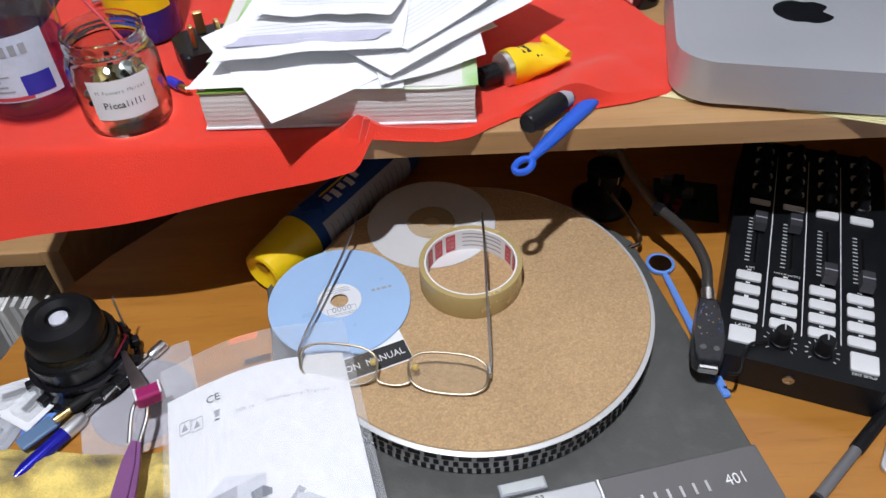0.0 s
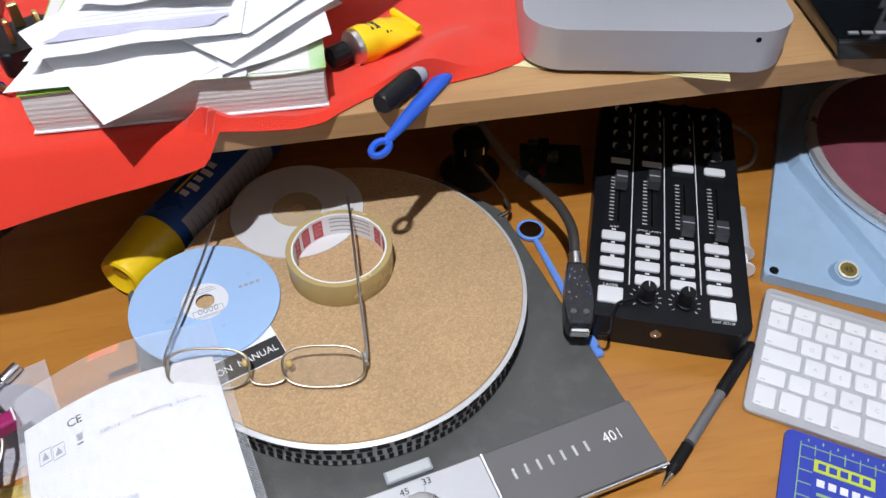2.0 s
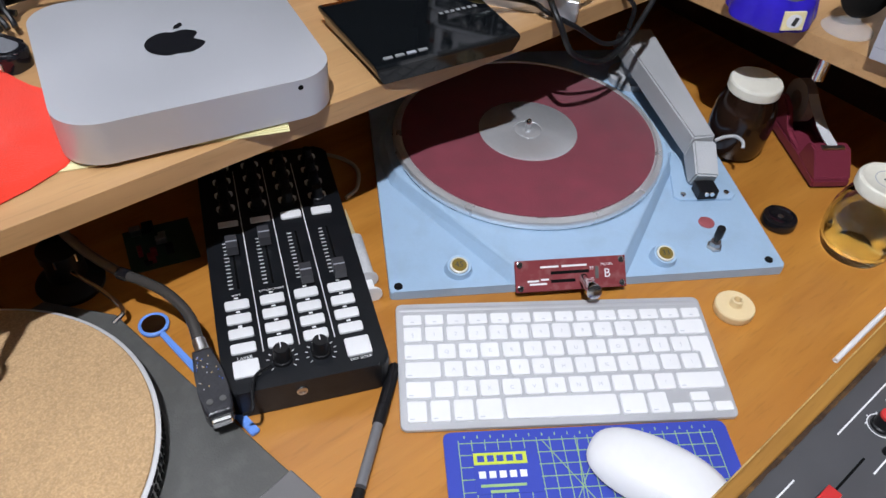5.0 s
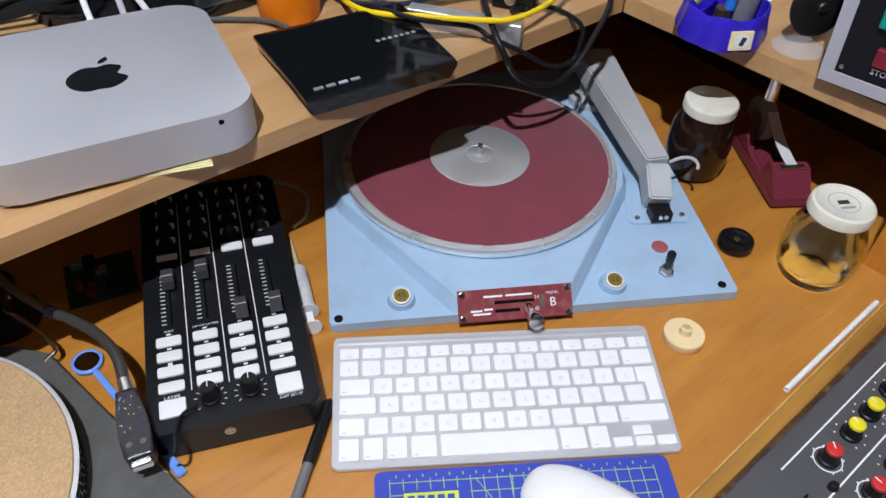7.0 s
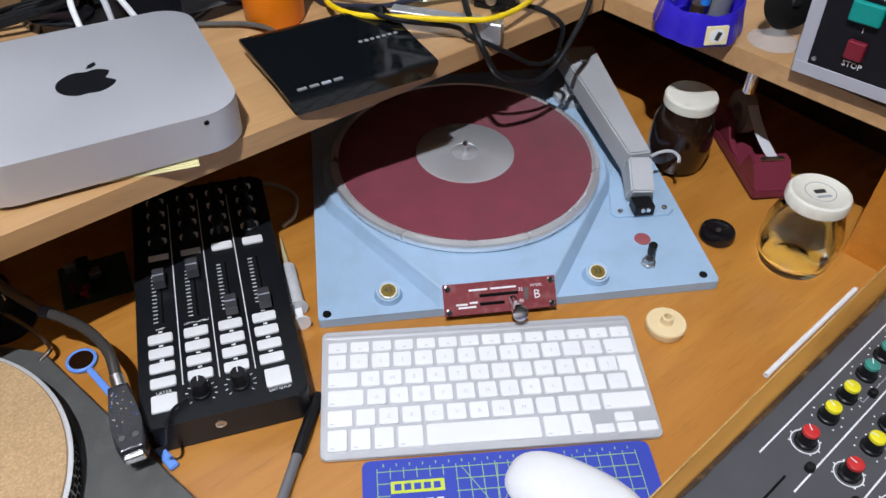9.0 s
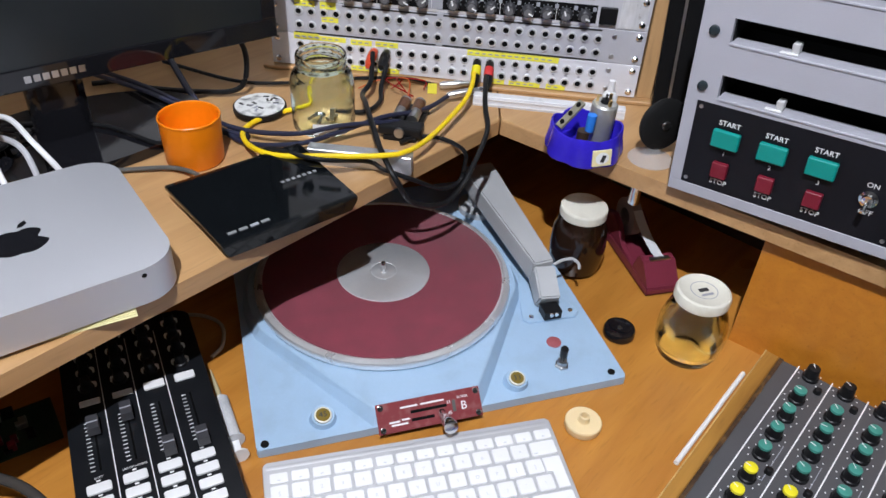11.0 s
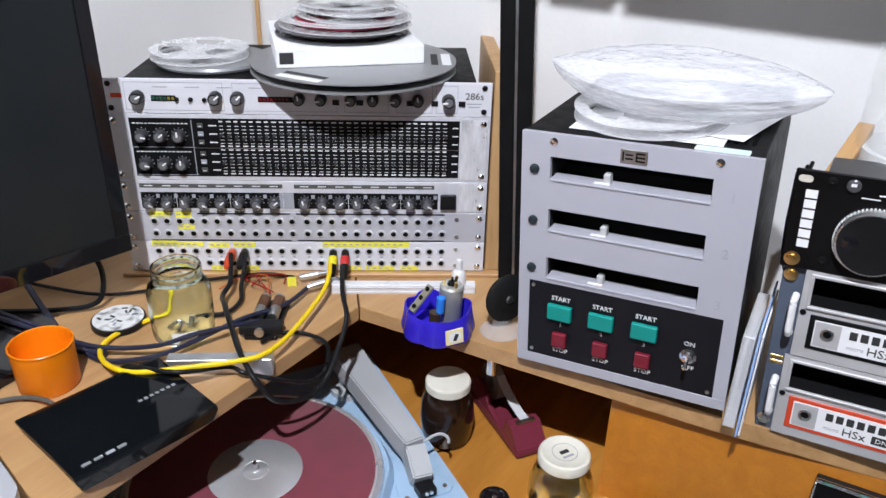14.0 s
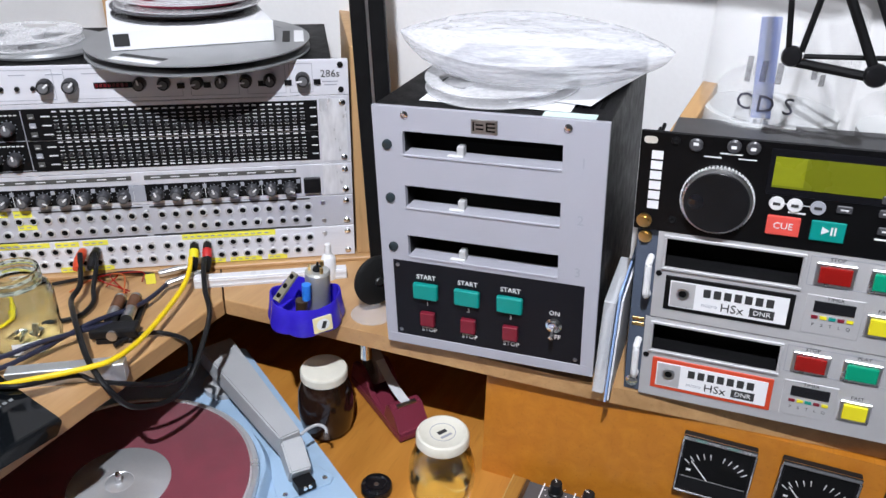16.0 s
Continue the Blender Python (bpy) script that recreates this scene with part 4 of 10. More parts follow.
for row, (r0, z0, z1, n, fill) in enumerate(((0.1492, 0.0345, 0.0388, 74, 0.72), (0.149, 0.0258, 0.0312, 128, 0.52), (0.1486, 0.017, 0.0225, 136, 0.52))):
    for i in range(n):
        a = 2 * math.pi * i / n
        w = 2 * math.pi * r0 / n * fill / 2
        c, s = math.cos(a), math.sin(a)
        v = []
        for dr, dz in ((-0.002, z0), (0.0005, z0), (0.0009, z1), (-0.002, z1)):
            for sw in (-w, w):
                v.append(bm.verts.new((GX + (r0 + dr) * c - sw * s, GY + (r0 + dr) * s + sw * c, dz)))
        for q in ((2, 3, 5, 4), (0, 1, 3, 2), (4, 5, 7, 6), (0, 2, 4, 6), (1, 7, 5, 3)):
            bm.faces.new([v[j] for j in q])
tagged(part("strobe_teeth", bm, M_RUBBER, gt, "black strobe blocks round the platter"), kind="stuff")
part("cork_mat", lathe(B(), [(0.1462, 0.0421), (0.1466, 0.0433), (0.1458, 0.0442), (0.0, 0.0442)], 128, T(GX, GY, 0)), M_CORK, gt, "thick cork mat", True)
CORK = D + 0.0442


def disc(name, x, y, z, face, label, hub, tilt=(0, 0), spin=0, ri=0.0225):
    d = thing(name, T(x, y, z) @ R(spin) @ R(tilt[0], "X") @ R(tilt[1], "Y"), label, "disc")
    part("disc_face", lathe(B(), [(ri, 0), (0.0598, 0), (0.0602, 0.0006), (0.0598, 0.0012), (ri, 0.0012), (ri, 0)], 96, close=False), face, d, "", True)
    part("clear_hub", lathe(B(), [(0.0075, 0.0001), (ri - 0.0001, 0.0001), (ri - 0.0001, 0.0011), (0.0075, 0.0011), (0.0075, 0.0001)], 48, close=False), hub, d, "", True)
    return d


disc("compact_disc", 0.063, 0.575, CORK + 0.0002, M_CDFACE, "silver recordable disc with a clear centre on the cork", film("clear_disc_hub", (0.8, 0.7, 0.5), 0.25, 0.1), spin=10)
dv = disc("printed_disc", -0.017, 0.479, CORK + 0.0026, M_DVD, "pale blue recordable disc with a printed white centre", mat("white_disc_centre", (0.75, 0.76, 0.78), 0.4, var=0.04, bump=0), (-1.5, 0), 195, 0.0188)
for x0, x1 in ((-0.046, -0.043), (-0.0415, -0.0375), (-0.036, -0.033), (-0.0315, -0.0285)):
    part("brand_bar", box(B(), (x0, -0.0035, 0.0012), (x1, -0.0008, 0.0014)), M_GREYINK, dv, "brand mark as plain bars")
text("0000", 0.0085, M_GREYINK, dv, T(0.0, 0.0102, 0.0014) @ R(180))
for x0, y0, x1, y1 in ((-0.012, 0.0145, 0.012, 0.015), (-0.012, 0.0078, 0.012, 0.0082), (-0.0122, 0.0078, -0.0118, 0.015), (0.0118, 0.0078, 0.0122, 0.015), (-0.011, -0.0095, 0.01, -0.009), (-0.011, -0.0115, 0.006, -0.011), (-0.009, -0.0135, 0.008, -0.013), (-0.0105, 0.016, 0.009, 0.0164)):
    part("print_line", box(B(), (x0, y0, 0.0011), (x1, y1, 0.0013)), M_GREYINK, dv)

rl = thing("tape_roll", T(0.0955, 0.4985, CORK), "roll of clear tan packing tape with a printed paper core", "tape")
part("tape_winding", lathe(B(), [(0.0395, 0.0002), (0.0437, 0.0002), (0.044, 0.001), (0.044, 0.0242), (0.0437, 0.025), (0.0395, 0.025), (0.0395, 0.0002)], 80, close=False), M_TAPE, rl, "", True)
core = part("paper_core", lathe(B(), [(0.038, 0.0003), (0.0394, 0.0003), (0.0394, 0.0247), (0.038, 0.0247), (0.038, 0.0003)], 80, close=False), M_PAPER, rl, "white paper core with red and grey print", True)
M_REDP = mat("red_core_print", (0.55, 0.06, 0.08), 0.6, var=0.1, bump=0)


def core_patch(a0, a1, z0, z1, material, name):
    bm = B()
    sheet(bm, lambda u, v: (0.0378 * math.cos(radians(a0 + (a1 - a0) * u)), 0.0378 * math.sin(radians(a0 + (a1 - a0) * u)), z0 + (z1 - z0) * v), 10, 1)
    part(name, bm, material, core)


for a in (108, 128, 148, 20, 0):
    core_patch(a, a + 14, 0.003, 0.022, M_REDP, "red_print_block")
    for z in (0.006, 0.011, 0.016):
        core_patch(a + 2, a + 12, z, z + 0.003, M_PAPER, "brand_bar")
for z in (0.006, 0.011, 0.016, 0.02):
    core_patch(42, 98, z, z + 0.0012, M_GREYINK, "print_bar")
single("steel_ball", lathe(B(), [(0, 0)] + [(0.0032 * math.sin(math.pi * i / 10), 0.0032 - 0.0032 * math.cos(math.pi * i / 10)) for i in range(1, 10)] + [(0, 0.0064)], 20), M_CHROME,
       T(0.091, 0.474, CORK), "tiny polished steel bearing ball on the cork", "ball", smooth=True)

# instruction leaflet under the disc
lf = thing("instruction_leaflet", frame_at(-0.016, 0.392, CORK + 0.0004, 0.93, 0.365), "white leaflet with a black title strip on the cork", "leaflet")
part("paper", box(B(), (0.0, 0.0, 0), (0.066, 0.042, 0.0006)), M_PAPER, lf)
part("title_strip", box(B(), (0.0, 0.001, 0.0006), (0.0655, 0.021, 0.0009)), M_INK, lf, "black title strip")
text("TION  MANUAL", 0.0088, M_WPRINT, lf, T(0.034, 0.0105, 0.0011), squash=0.9)

# booklet in a clear sleeve
bk = thing("booklet_in_sleeve", Matrix(), "white instruction booklet in a clear plastic sleeve", "booklet")
TL, TR, BR, BL = Vector((-0.145, 0.389, 0.788)), Vector((-0.011, 0.423, 0.7985)), Vector((0.04, 0.213, 0.7995)), Vector((-0.094, 0.181, 0.787))


def page(u, v, lift=0.0, grow=0.0):
    u2, v2 = u * (1 + 2 * grow) - grow, v * (1 + 2 * grow) - grow
    p = (TL * (1 - u2) + TR * u2) * (1 - v2) + (BL * (1 - u2) + BR * u2) * v2
    arch = 0.007 * math.sin(math.pi * min(max(u2, 0), 1)) * (1 - 0.4 * v2)
    up = 0.006 * math.sin(math.pi * min(max(u2, 0), 1)) * (1 - v2)
    return p + Vector((-0.2 * up, 0.95 * up, arch + lift))


part("cover", sheet(B(), lambda u, v: page(u, v), 20, 20), M_PAPER, bk, "", True)
for k in range(4):
    part("page", sheet(B(), lambda u, v: page(u * 0.997, v * 0.998, -0.0008 * (k + 1)), 14, 6), M_PAPER, bk, "", True)
part("sleeve", sheet(B(), lambda u, v: page(u * 1.08 - 0.03, v * 1.17 - 0.15, 0.0012), 20, 20), M_FILM, bk, "clear plastic sleeve", True)
M_SCREENTONE = mat("grey_halftone", (0.4, 0.41, 0.45), 0.7, var=0.12, scale=120, bump=0)
M_PALETONE = mat("faint_halftone", (0.7, 0.71, 0.75), 0.7, var=0.05, scale=120, bump=0)
M_LIGHTTONE = mat("pale_halftone", (0.6, 0.61, 0.66), 0.7, var=0.1, scale=120, bump=0)


def on_page(poly, material, name="print", lift=0.0008):
    """Flat print on the curved page; outline in page coordinates."""
    bm = B()
    bm.faces.new([bm.verts.new(page(u, v, lift)) for u, v in poly])
    bmesh.ops.subdivide_edges(bm, edges=list(bm.edges), cuts=2, use_grid_fill=True)
    part(name, bm, material, bk)


def page_text(s, u, v, size, material):
    """One letter after another along the curved page."""
    du = size * 0.58 / 0.138
    for i, ch in enumerate(s):
        if ch == " ":
            continue
        ui = u + (i - (len(s) - 1) / 2) * du
        p, q, r = page(ui, v, 0.001), page(ui + 0.03, v, 0.001), page(ui, v - 0.03, 0.001)
        ex = (q - p).normalized()
        ez = ex.cross(r - p).normalized()
        mm = Matrix((ex, ez.cross(ex), ez)).transposed().to_4x4()
        mm.translation = p
        text(ch, size, material, bk, mm)


page_text("CE", 0.261, 0.078, 0.0095, M_INK)
page_text("SSD-16", 0.425, 0.168, 0.0042, M_GREYINK)
page_text("Desoldering Station", 0.715, 0.161, 0.0044, M_GREYINK)
for a in ((0.062, 0.118), (0.13, 0.126)):
    u, v = a
    for pl in ([(u, v), (u + 0.062, v), (u + 0.062, v + 0.004), (u, v + 0.004)], [(u, v + 0.05), (u + 0.062, v + 0.05), (u + 0.062, v + 0.054), (u, v + 0.054)],
               [(u, v), (u + 0.003, v), (u + 0.003, v + 0.054), (u, v + 0.054)], [(u + 0.06, v), (u + 0.063, v), (u + 0.063, v + 0.054), (u + 0.06, v + 0.054)],
               [(u + 0.03, v + 0.01), (u + 0.05, v + 0.04), (u + 0.012, v + 0.04)]):
        on_page(pl, M_GREYINK)
on_page([(0.255, 0.13), (0.29, 0.13), (0.284, 0.158), (0.26, 0.158)], M_GREYINK)
on_page([(0.257, 0.166), (0.287, 0.166), (0.287, 0.172), (0.257, 0.172)], M_INK)
M_DARKTONE = mat("dark_halftone", (0.2, 0.21, 0.24), 0.7, var=0.15, scale=90, bump=0)
on_page([(0.152, 0.454), (0.342, 0.442), (0.329, 0.651), (0.147, 0.629)], M_SCREENTONE, "picture_front")
on_page([(0.342, 0.442), (0.493, 0.428), (0.475, 0.62), (0.329, 0.651)], M_LIGHTTONE, "picture_side")
on_page([(0.152, 0.454), (0.287, 0.396), (0.493, 0.428), (0.342, 0.442)], M_PALETONE, "picture_top")
on_page([(0.18, 0.482), (0.321, 0.472), (0.315, 0.572), (0.182, 0.571)], mat("mid_halftone", (0.3, 0.31, 0.35), 0.7, var=0.15, scale=90, bump=0), "picture_panel", 0.0011)
for u, v in ((0.2, 0.49), (0.23, 0.489), (0.2, 0.54), (0.235, 0.555), (0.27, 0.545), (0.22, 0.6), (0.255, 0.595)):
    on_page([(u, v), (u + 0.02, v - 0.002), (u + 0.02, v + 0.018), (u, v + 0.02)], M_DARKTONE, "picture_dial", 0.0014)
on_page([(0.175, 0.615), (0.315, 0.628), (0.31, 0.642), (0.175, 0.63)], M_DARKTONE, "picture_foot", 0.0012)
on_page([(0.407, 0.482), (0.472, 0.472), (0.515, 0.489), (0.512, 0.509), (0.466, 0.512), (0.414, 0.517)], M_DARKTONE, "picture_plug", 0.0012)
on_page([(0.52, 0.602), (0.645, 0.504), (0.676, 0.521), (0.555, 0.624)], M_SCREENTONE, "picture_gun")
on_page([(0.453, 0.639), (0.52, 0.602), (0.539, 0.617)], M_DARKTONE, "picture_nozzle")
on_page([(0.634, 0.531), (0.69, 0.536), (0.828, 0.598), (0.82, 0.619), (0.7, 0.594), (0.605, 0.562)], M_LIGHTTONE, "picture_grip", 0.001)
on_page([(0.622, 0.565), (0.69, 0.588), (0.66, 0.599), (0.59, 0.584)], M_SCREENTONE, "picture_trigger", 0.0011)
on_page([(0.815, 0.596), (0.86, 0.612), (0.855, 0.625), (0.81, 0.615)], M_DARKTONE, "picture_cable", 0.0011)
single("orange_sticker", sheet(B(), lambda u, v: Vector((-0.104 + 0.022 * u, 0.436 + 0.006 * u + 0.007 * v, 0.797 + 0.001 * u)), 4, 2, 0.0003), mat("fluorescent_orange", (0.95, 0.22, 0.01), 0.5, var=0.1, bump=0), Matrix(), "torn fluorescent orange sticker on the plastic sleeve", "sticker")

# spectacles
gl = thing("spectacles", T(0, 0.001, 0), "thin gold wire spectacles with open temples on the cork", "glasses")


def lens_pts(c, w, h, k=28):
    c, e1, e2 = Vector(c), Vector((0.985, -0.165, 0.0)), Vector((0.06, 0.72, 0.55)).normalized()
    out = []
    for i in range(k):
        a = 2 * math.pi * i / k
        ca, sa = math.cos(a), math.sin(a)
        out.append(c + e1 * w * math.copysign(abs(ca) ** 0.7, ca) + e2 * h * math.copysign(abs(sa) ** 0.75, sa) * (1.0 if sa < 0 else 0.85))
    return out


M_GOLD = mat("pale_gold_wire", (0.34, 0.29, 0.21), 0.42, 1.0, var=0.08, bump=0)
M_LENS = film("spectacle_lens", (0.6, 0.52, 0.4), 0.13, 0.02)
for c in ((-0.012, 0.4055, CORK + 0.0125), (0.072, 0.392, CORK + 0.0125)):
    pts = lens_pts(c, 0.0305, 0.0165)
    part("rim", tube(B(), pts + [pts[0]], 0.001, 8, 2), M_GOLD, gl, "", True)
    bm = B()
    bm.faces.new([bm.verts.new(p) for p in pts])
    part("lens", bm, M_LENS, gl)
part("bridge", tube(B(), [(0.0165, 0.396, CORK + 0.007), (0.02, 0.391, CORK + 0.0042), (0.031, 0.388, CORK + 0.0035), (0.041, 0.389, CORK + 0.0045), (0.0435, 0.393, CORK + 0.0075)], 0.0012, 8, 6), M_GOLD, gl, "", True)
for p in ((0.015, 0.405, CORK + 0.012), (0.047, 0.398, CORK + 0.012)):
    part("nose_pad", lathe(B(), [(0, -0.005), (0.0025, -0.003), (0.003, 0.001), (0, 0.005)], 12, T(*p) @ R(60, "X")), film("amber_nose_pad", (0.7, 0.5, 0.15), 0.7, 0.2), gl, "", True)
part("temple", tube(B(), [(-0.0425, 0.411, CORK + 0.012), (-0.0435, 0.425, CORK + 0.011), (-0.03, 0.47, CORK + 0.014), (-0.008, 0.54, CORK + 0.022), (-0.002, 0.575, CORK + 0.0245)], 0.0011, 8, 8), M_STEEL, gl, "thin dark temple", True)
part("temple", tube(B(), [(0.102, 0.3865, CORK + 0.01), (0.105, 0.398, CORK + 0.012), (0.106, 0.44, CORK + 0.022), (0.108, 0.51, CORK + 0.032), (0.109, 0.556, CORK + 0.026)], 0.0011, 8, 8), M_STEEL, gl, "thin dark temple", True)
for p in ((-0.0425, 0.415, CORK + 0.0115), (0.1035, 0.391, CORK + 0.011)):
    part("hinge", box(B(), (p[0] - 0.0015, p[1] - 0.004, p[2] - 0.003), (p[0] + 0.0015, p[1] + 0.006, p[2] + 0.003), 0.0006, 1), M_STEEL, gl)

# spray can lying behind the platter
AX = Vector((0.576, 0.817, 0)).normalized()
cm_ = Matrix.Translation((-0.0943, 0.5352, D + 0.0266)) @ AX.to_track_quat("Z", "Y").to_matrix().to_4x4() @ Matrix.Diagonal((0.862, 0.862, 1, 1))
can = thing("spray_can", cm_, "blue and white polish spray can with a yellow cap, lying down", "spray can")
part("cap", lathe(B(), [(0.0, 0.006), (0.012, 0.004), (0.0205, 0.0), (0.0238, 0.0015), (0.0255, 0.007), (0.0272, 0.028), (0.0288, 0.046), (0.0302, 0.052), (0.0302, 0.056), (0, 0.056)], 40), M_YELLOW, can, "yellow plastic cap", True)
part("cap_hole", lathe(B(), [(0.0, 0.0036), (0.0085, 0.0036), (0.0105, 0.0062), (0, 0.0062)], 24, T(0.003, 0.004, 0) @ Matrix.Diagonal((1, 0.7, 1, 1))), mat("amber_shadow", (0.45, 0.24, 0.01), 0.5, bump=0), can, "", True)
part("body", lathe(B(), [(0.0302, 0.0565), (0.0304, 0.058), (0.0304, 0.215), (0.029, 0.219), (0.0, 0.216)], 48), mat("deep_blue_can", (0.02, 0.09, 0.34), 0.3, 0.2, var=0.12, bump=0.02), can, "", True)


def can_patch(a0, a1, z0, z1, r, material, name, parent):
    bm = B()
    sheet(bm, lambda u, v: (r * math.cos(radians(a0 + (a1 - a0) * u)), r * math.sin(radians(a0 + (a1 - a0) * u)), z0 + (z1 - z0) * v), 14, 2)
    return part(name, bm, material, parent, "", True)


can_patch(135, 250, 0.068, 0.2, 0.0307, mat("grey_white_label", (0.52, 0.52, 0.54), 0.5, var=0.1, bump=0), "label_panel", can)
for k in range(14):
    can_patch(146 + (k % 2) * 3, 214 - (k * 7 % 13), 0.075 + k * 0.0085, 0.0765 + k * 0.0085, 0.031, M_GREYINK, "print_bar", can)
can_patch(82, 88, 0.09, 0.14, 0.0308, M_YELLOW, "brand_shape", can)
for k in range(5):
    can_patch(93, 110 + 8 * (k % 2), 0.09 + k * 0.0105, 0.0965 + k * 0.0105, 0.0308, M_WPRINT, "brand_shape", can)

# ---- clutter at the rounded desk end ----
sp = thing("speaker_driver", T(-0.2385, 0.454, D), "bare black loudspeaker driver standing on its basket", "speaker")
part("basket", lathe(B(), [(0.045, 0.0005), (0.047, 0.003), (0.0455, 0.006), (0.0415, 0.008), (0.039, 0.018), (0.041, 0.02), (0.041, 0.024), (0.0, 0.024)], 56), M_GLOSSBLACK, sp, "glossy black basket with lugs", True)
lg = part("lug", box(B(), (0.039, -0.004, 0.006), (0.0475, 0.004, 0.014), 0.001), M_BLACK, sp)
for k in range(1, 12):
    again(lg, R(k * 30))
part("magnet", lathe(B(), [(0.034, 0.0242), (0.0365, 0.026), (0.037, 0.040), (0.035, 0.0425), (0.0305, 0.0435), (0.0295, 0.048), (0.0315, 0.05), (0, 0.05)], 56), mat("black_glossy_moulding", (0.008, 0.008, 0.008), 0.28, var=0.2, bump=0.05), sp, "", True)
part("boot", lathe(B(), [(0.0305, 0.0502), (0.031, 0.054), (0.0295, 0.066), (0.026, 0.071), (0.017, 0.0735), (0.0105, 0.071), (0.0095, 0.067), (0.0, 0.067)], 56), M_BLACK, sp, "rounded rubber boot", True)
part("pole_piece", lathe(B(), [(0.0075, 0.0671), (0.0075, 0.0695), (0.005, 0.071), (0, 0.0705)], 24), mat("pale_grey_foam", (0.6, 0.6, 0.66), 0.7, var=0.15), sp, "", True)
part("lead_wire", tube(B(), [(0.036, -0.012, 0.03), (0.041, -0.004, 0.036), (0.042, 0.006, 0.036), (0.037, 0.012, 0.031)], 0.0009, 6, 6), M_REDBTN, sp, "thin red lead wire", True)
part("terminal", tube(B(), [(0.034, 0.024, 0.028), (0.035, 0.024, 0.06), (0.036, 0.024, 0.066)], 0.0009, 6, 4), M_STEEL, sp, "", True)

PENS = Vector((0.08, 0.119, 0)).normalized()


def stick(name, a, b, label, category):
    """Frame whose z axis runs from a to b."""
    a, b = Vector(a), Vector(b)
    m = Matrix.Translation(a) @ (b - a).to_track_quat("Z", "Y").to_matrix().to_4x4()
    return thing(name, m, label, category), (b - a).length


pk, ln = stick("magnetic_pickup_tool", (-0.268, 0.337, D + 0.0065), (-0.176, 0.474, D + 0.0065), "blue and silver telescopic pick-up tool on the desk", "tool")
part("barrel", lathe(B(), [(0.003, 0), (0.006, 0.012), (0.0062, 0.06), (0, 0.06)], 20), mat("metallic_blue", (0.02, 0.02, 0.42), 0.2, 0.5, var=0.1, bump=0), pk, "metallic blue barrel", True)
part("collar", lathe(B(), [(0.0064, 0.0601), (0.0064, 0.074), (0.004, 0.079), (0, 0.079)], 20), M_SATIN, pk, "", True)
part("shaft", lathe(B(), [(0.0022, 0.079), (0.0022, ln - 0.016), (0.0, ln - 0.016)], 12), M_CHROME, pk, "", True)
part("tip", lathe(B(), [(0.004, ln - 0.016), (0.005, ln - 0.012), (0.005, ln), (0.0, ln)], 16), M_ALU, pk, "", True)
rv, ln = stick("retouching_knife", (-0.262, 0.376, D + 0.012), (-0.206, 0.437, D + 0.012), "small knife with grey grip and brass collar", "knife")
part("blade_guard", box(B(), (-0.007, -0.002, -0.004), (0.007, 0.002, 0.026), 0.0015), mat("blue_grey_guard", (0.12, 0.2, 0.33), 0.4), rv, "blue-grey blade guard")
part("collar", lathe(B(), [(0.003, 0.0262), (0.0035, 0.03), (0.0025, 0.036), (0.0035, 0.04), (0, 0.04)], 16), M_BRASS, rv, "", True)
part("grip", lathe(B(), [(0.0045, 0.0401), (0.0052, 0.044), (0.0052, ln), (0, ln)], 18), M_RUBBER, rv, "", True)

tw = thing("tweezers", Matrix(), "steel tweezers with mauve grips and a magenta clip", "tweezers")
part("jaw", beam(B(), (-0.2, 0.452, D + 0.026), (-0.17, 0.404, D + 0.03), 0.004, 0.014, 0.001, 0.0016), M_STEEL, tw)
M_MAUVE = mat("mauve_rubber", (0.2, 0.07, 0.2), 0.5, var=0.12)
for dx, dz in ((-0.004, 0.001), (0.0035, -0.001)):
    bend = [(-0.17 + dx * 0.6, 0.4, D + 0.031 + dz), (-0.168 + dx * 1.5, 0.385, D + 0.03 + dz), (-0.1665 + dx * 0.9, 0.36, D + 0.028 + dz)]
    part("arm", tube(B(), bend, 0.0017, 8, 6), M_CHROME, tw, "", True)
for dx, wide in ((-0.0025, 1.0), (0.0045, 0.8)):
    secs = []
    for k, (t_, w_) in enumerate(((0.0, 0.0022), (0.18, 0.0052), (0.42, 0.0062), (0.7, 0.005), (1.0, 0.0042))):
        c_ = Vector((-0.1655, 0.362, D + 0.029)).lerp(Vector((-0.163, 0.262, D + 0.024)), t_) + Vector((dx * (0.4 + t_), 0, -dx * 0.3))
        secs.append([c_ + Vector((sx * w_ * wide, 0, sz * 0.0014)) for sx, sz in ((-1, -1), (1, -1), (1, 1), (-1, 1))])
    bm = loft(B(), secs)
    bmesh.ops.bevel(bm, geom=list(bm.edges), offset=0.0005, segments=1, affect="EDGES")
    part("grip", bm, M_MAUVE, tw, "mauve rubber grip")
clip = prism(B(), rrect(-0.011, -0.0065, 0.011, 0.0065, 0.003, 4), 0, 0.0105, 0.0025, 3)
part("clip", clip, mat("magenta_leather", (0.32, 0.015, 0.11), 0.4, var=0.1), tw, "magenta stitched clip", m=T(-0.164, 0.402, D + 0.0275) @ R(25))
for s in (-0.0095, 0.0095):
    part("stitch_band", box(B(), (s - 0.0008, -0.0063, 0.0099), (s + 0.0008, 0.0063, 0.0112), 0.0003, 1), M_PAPER, tw, m=T(-0.164, 0.402, D + 0.0275) @ R(25))


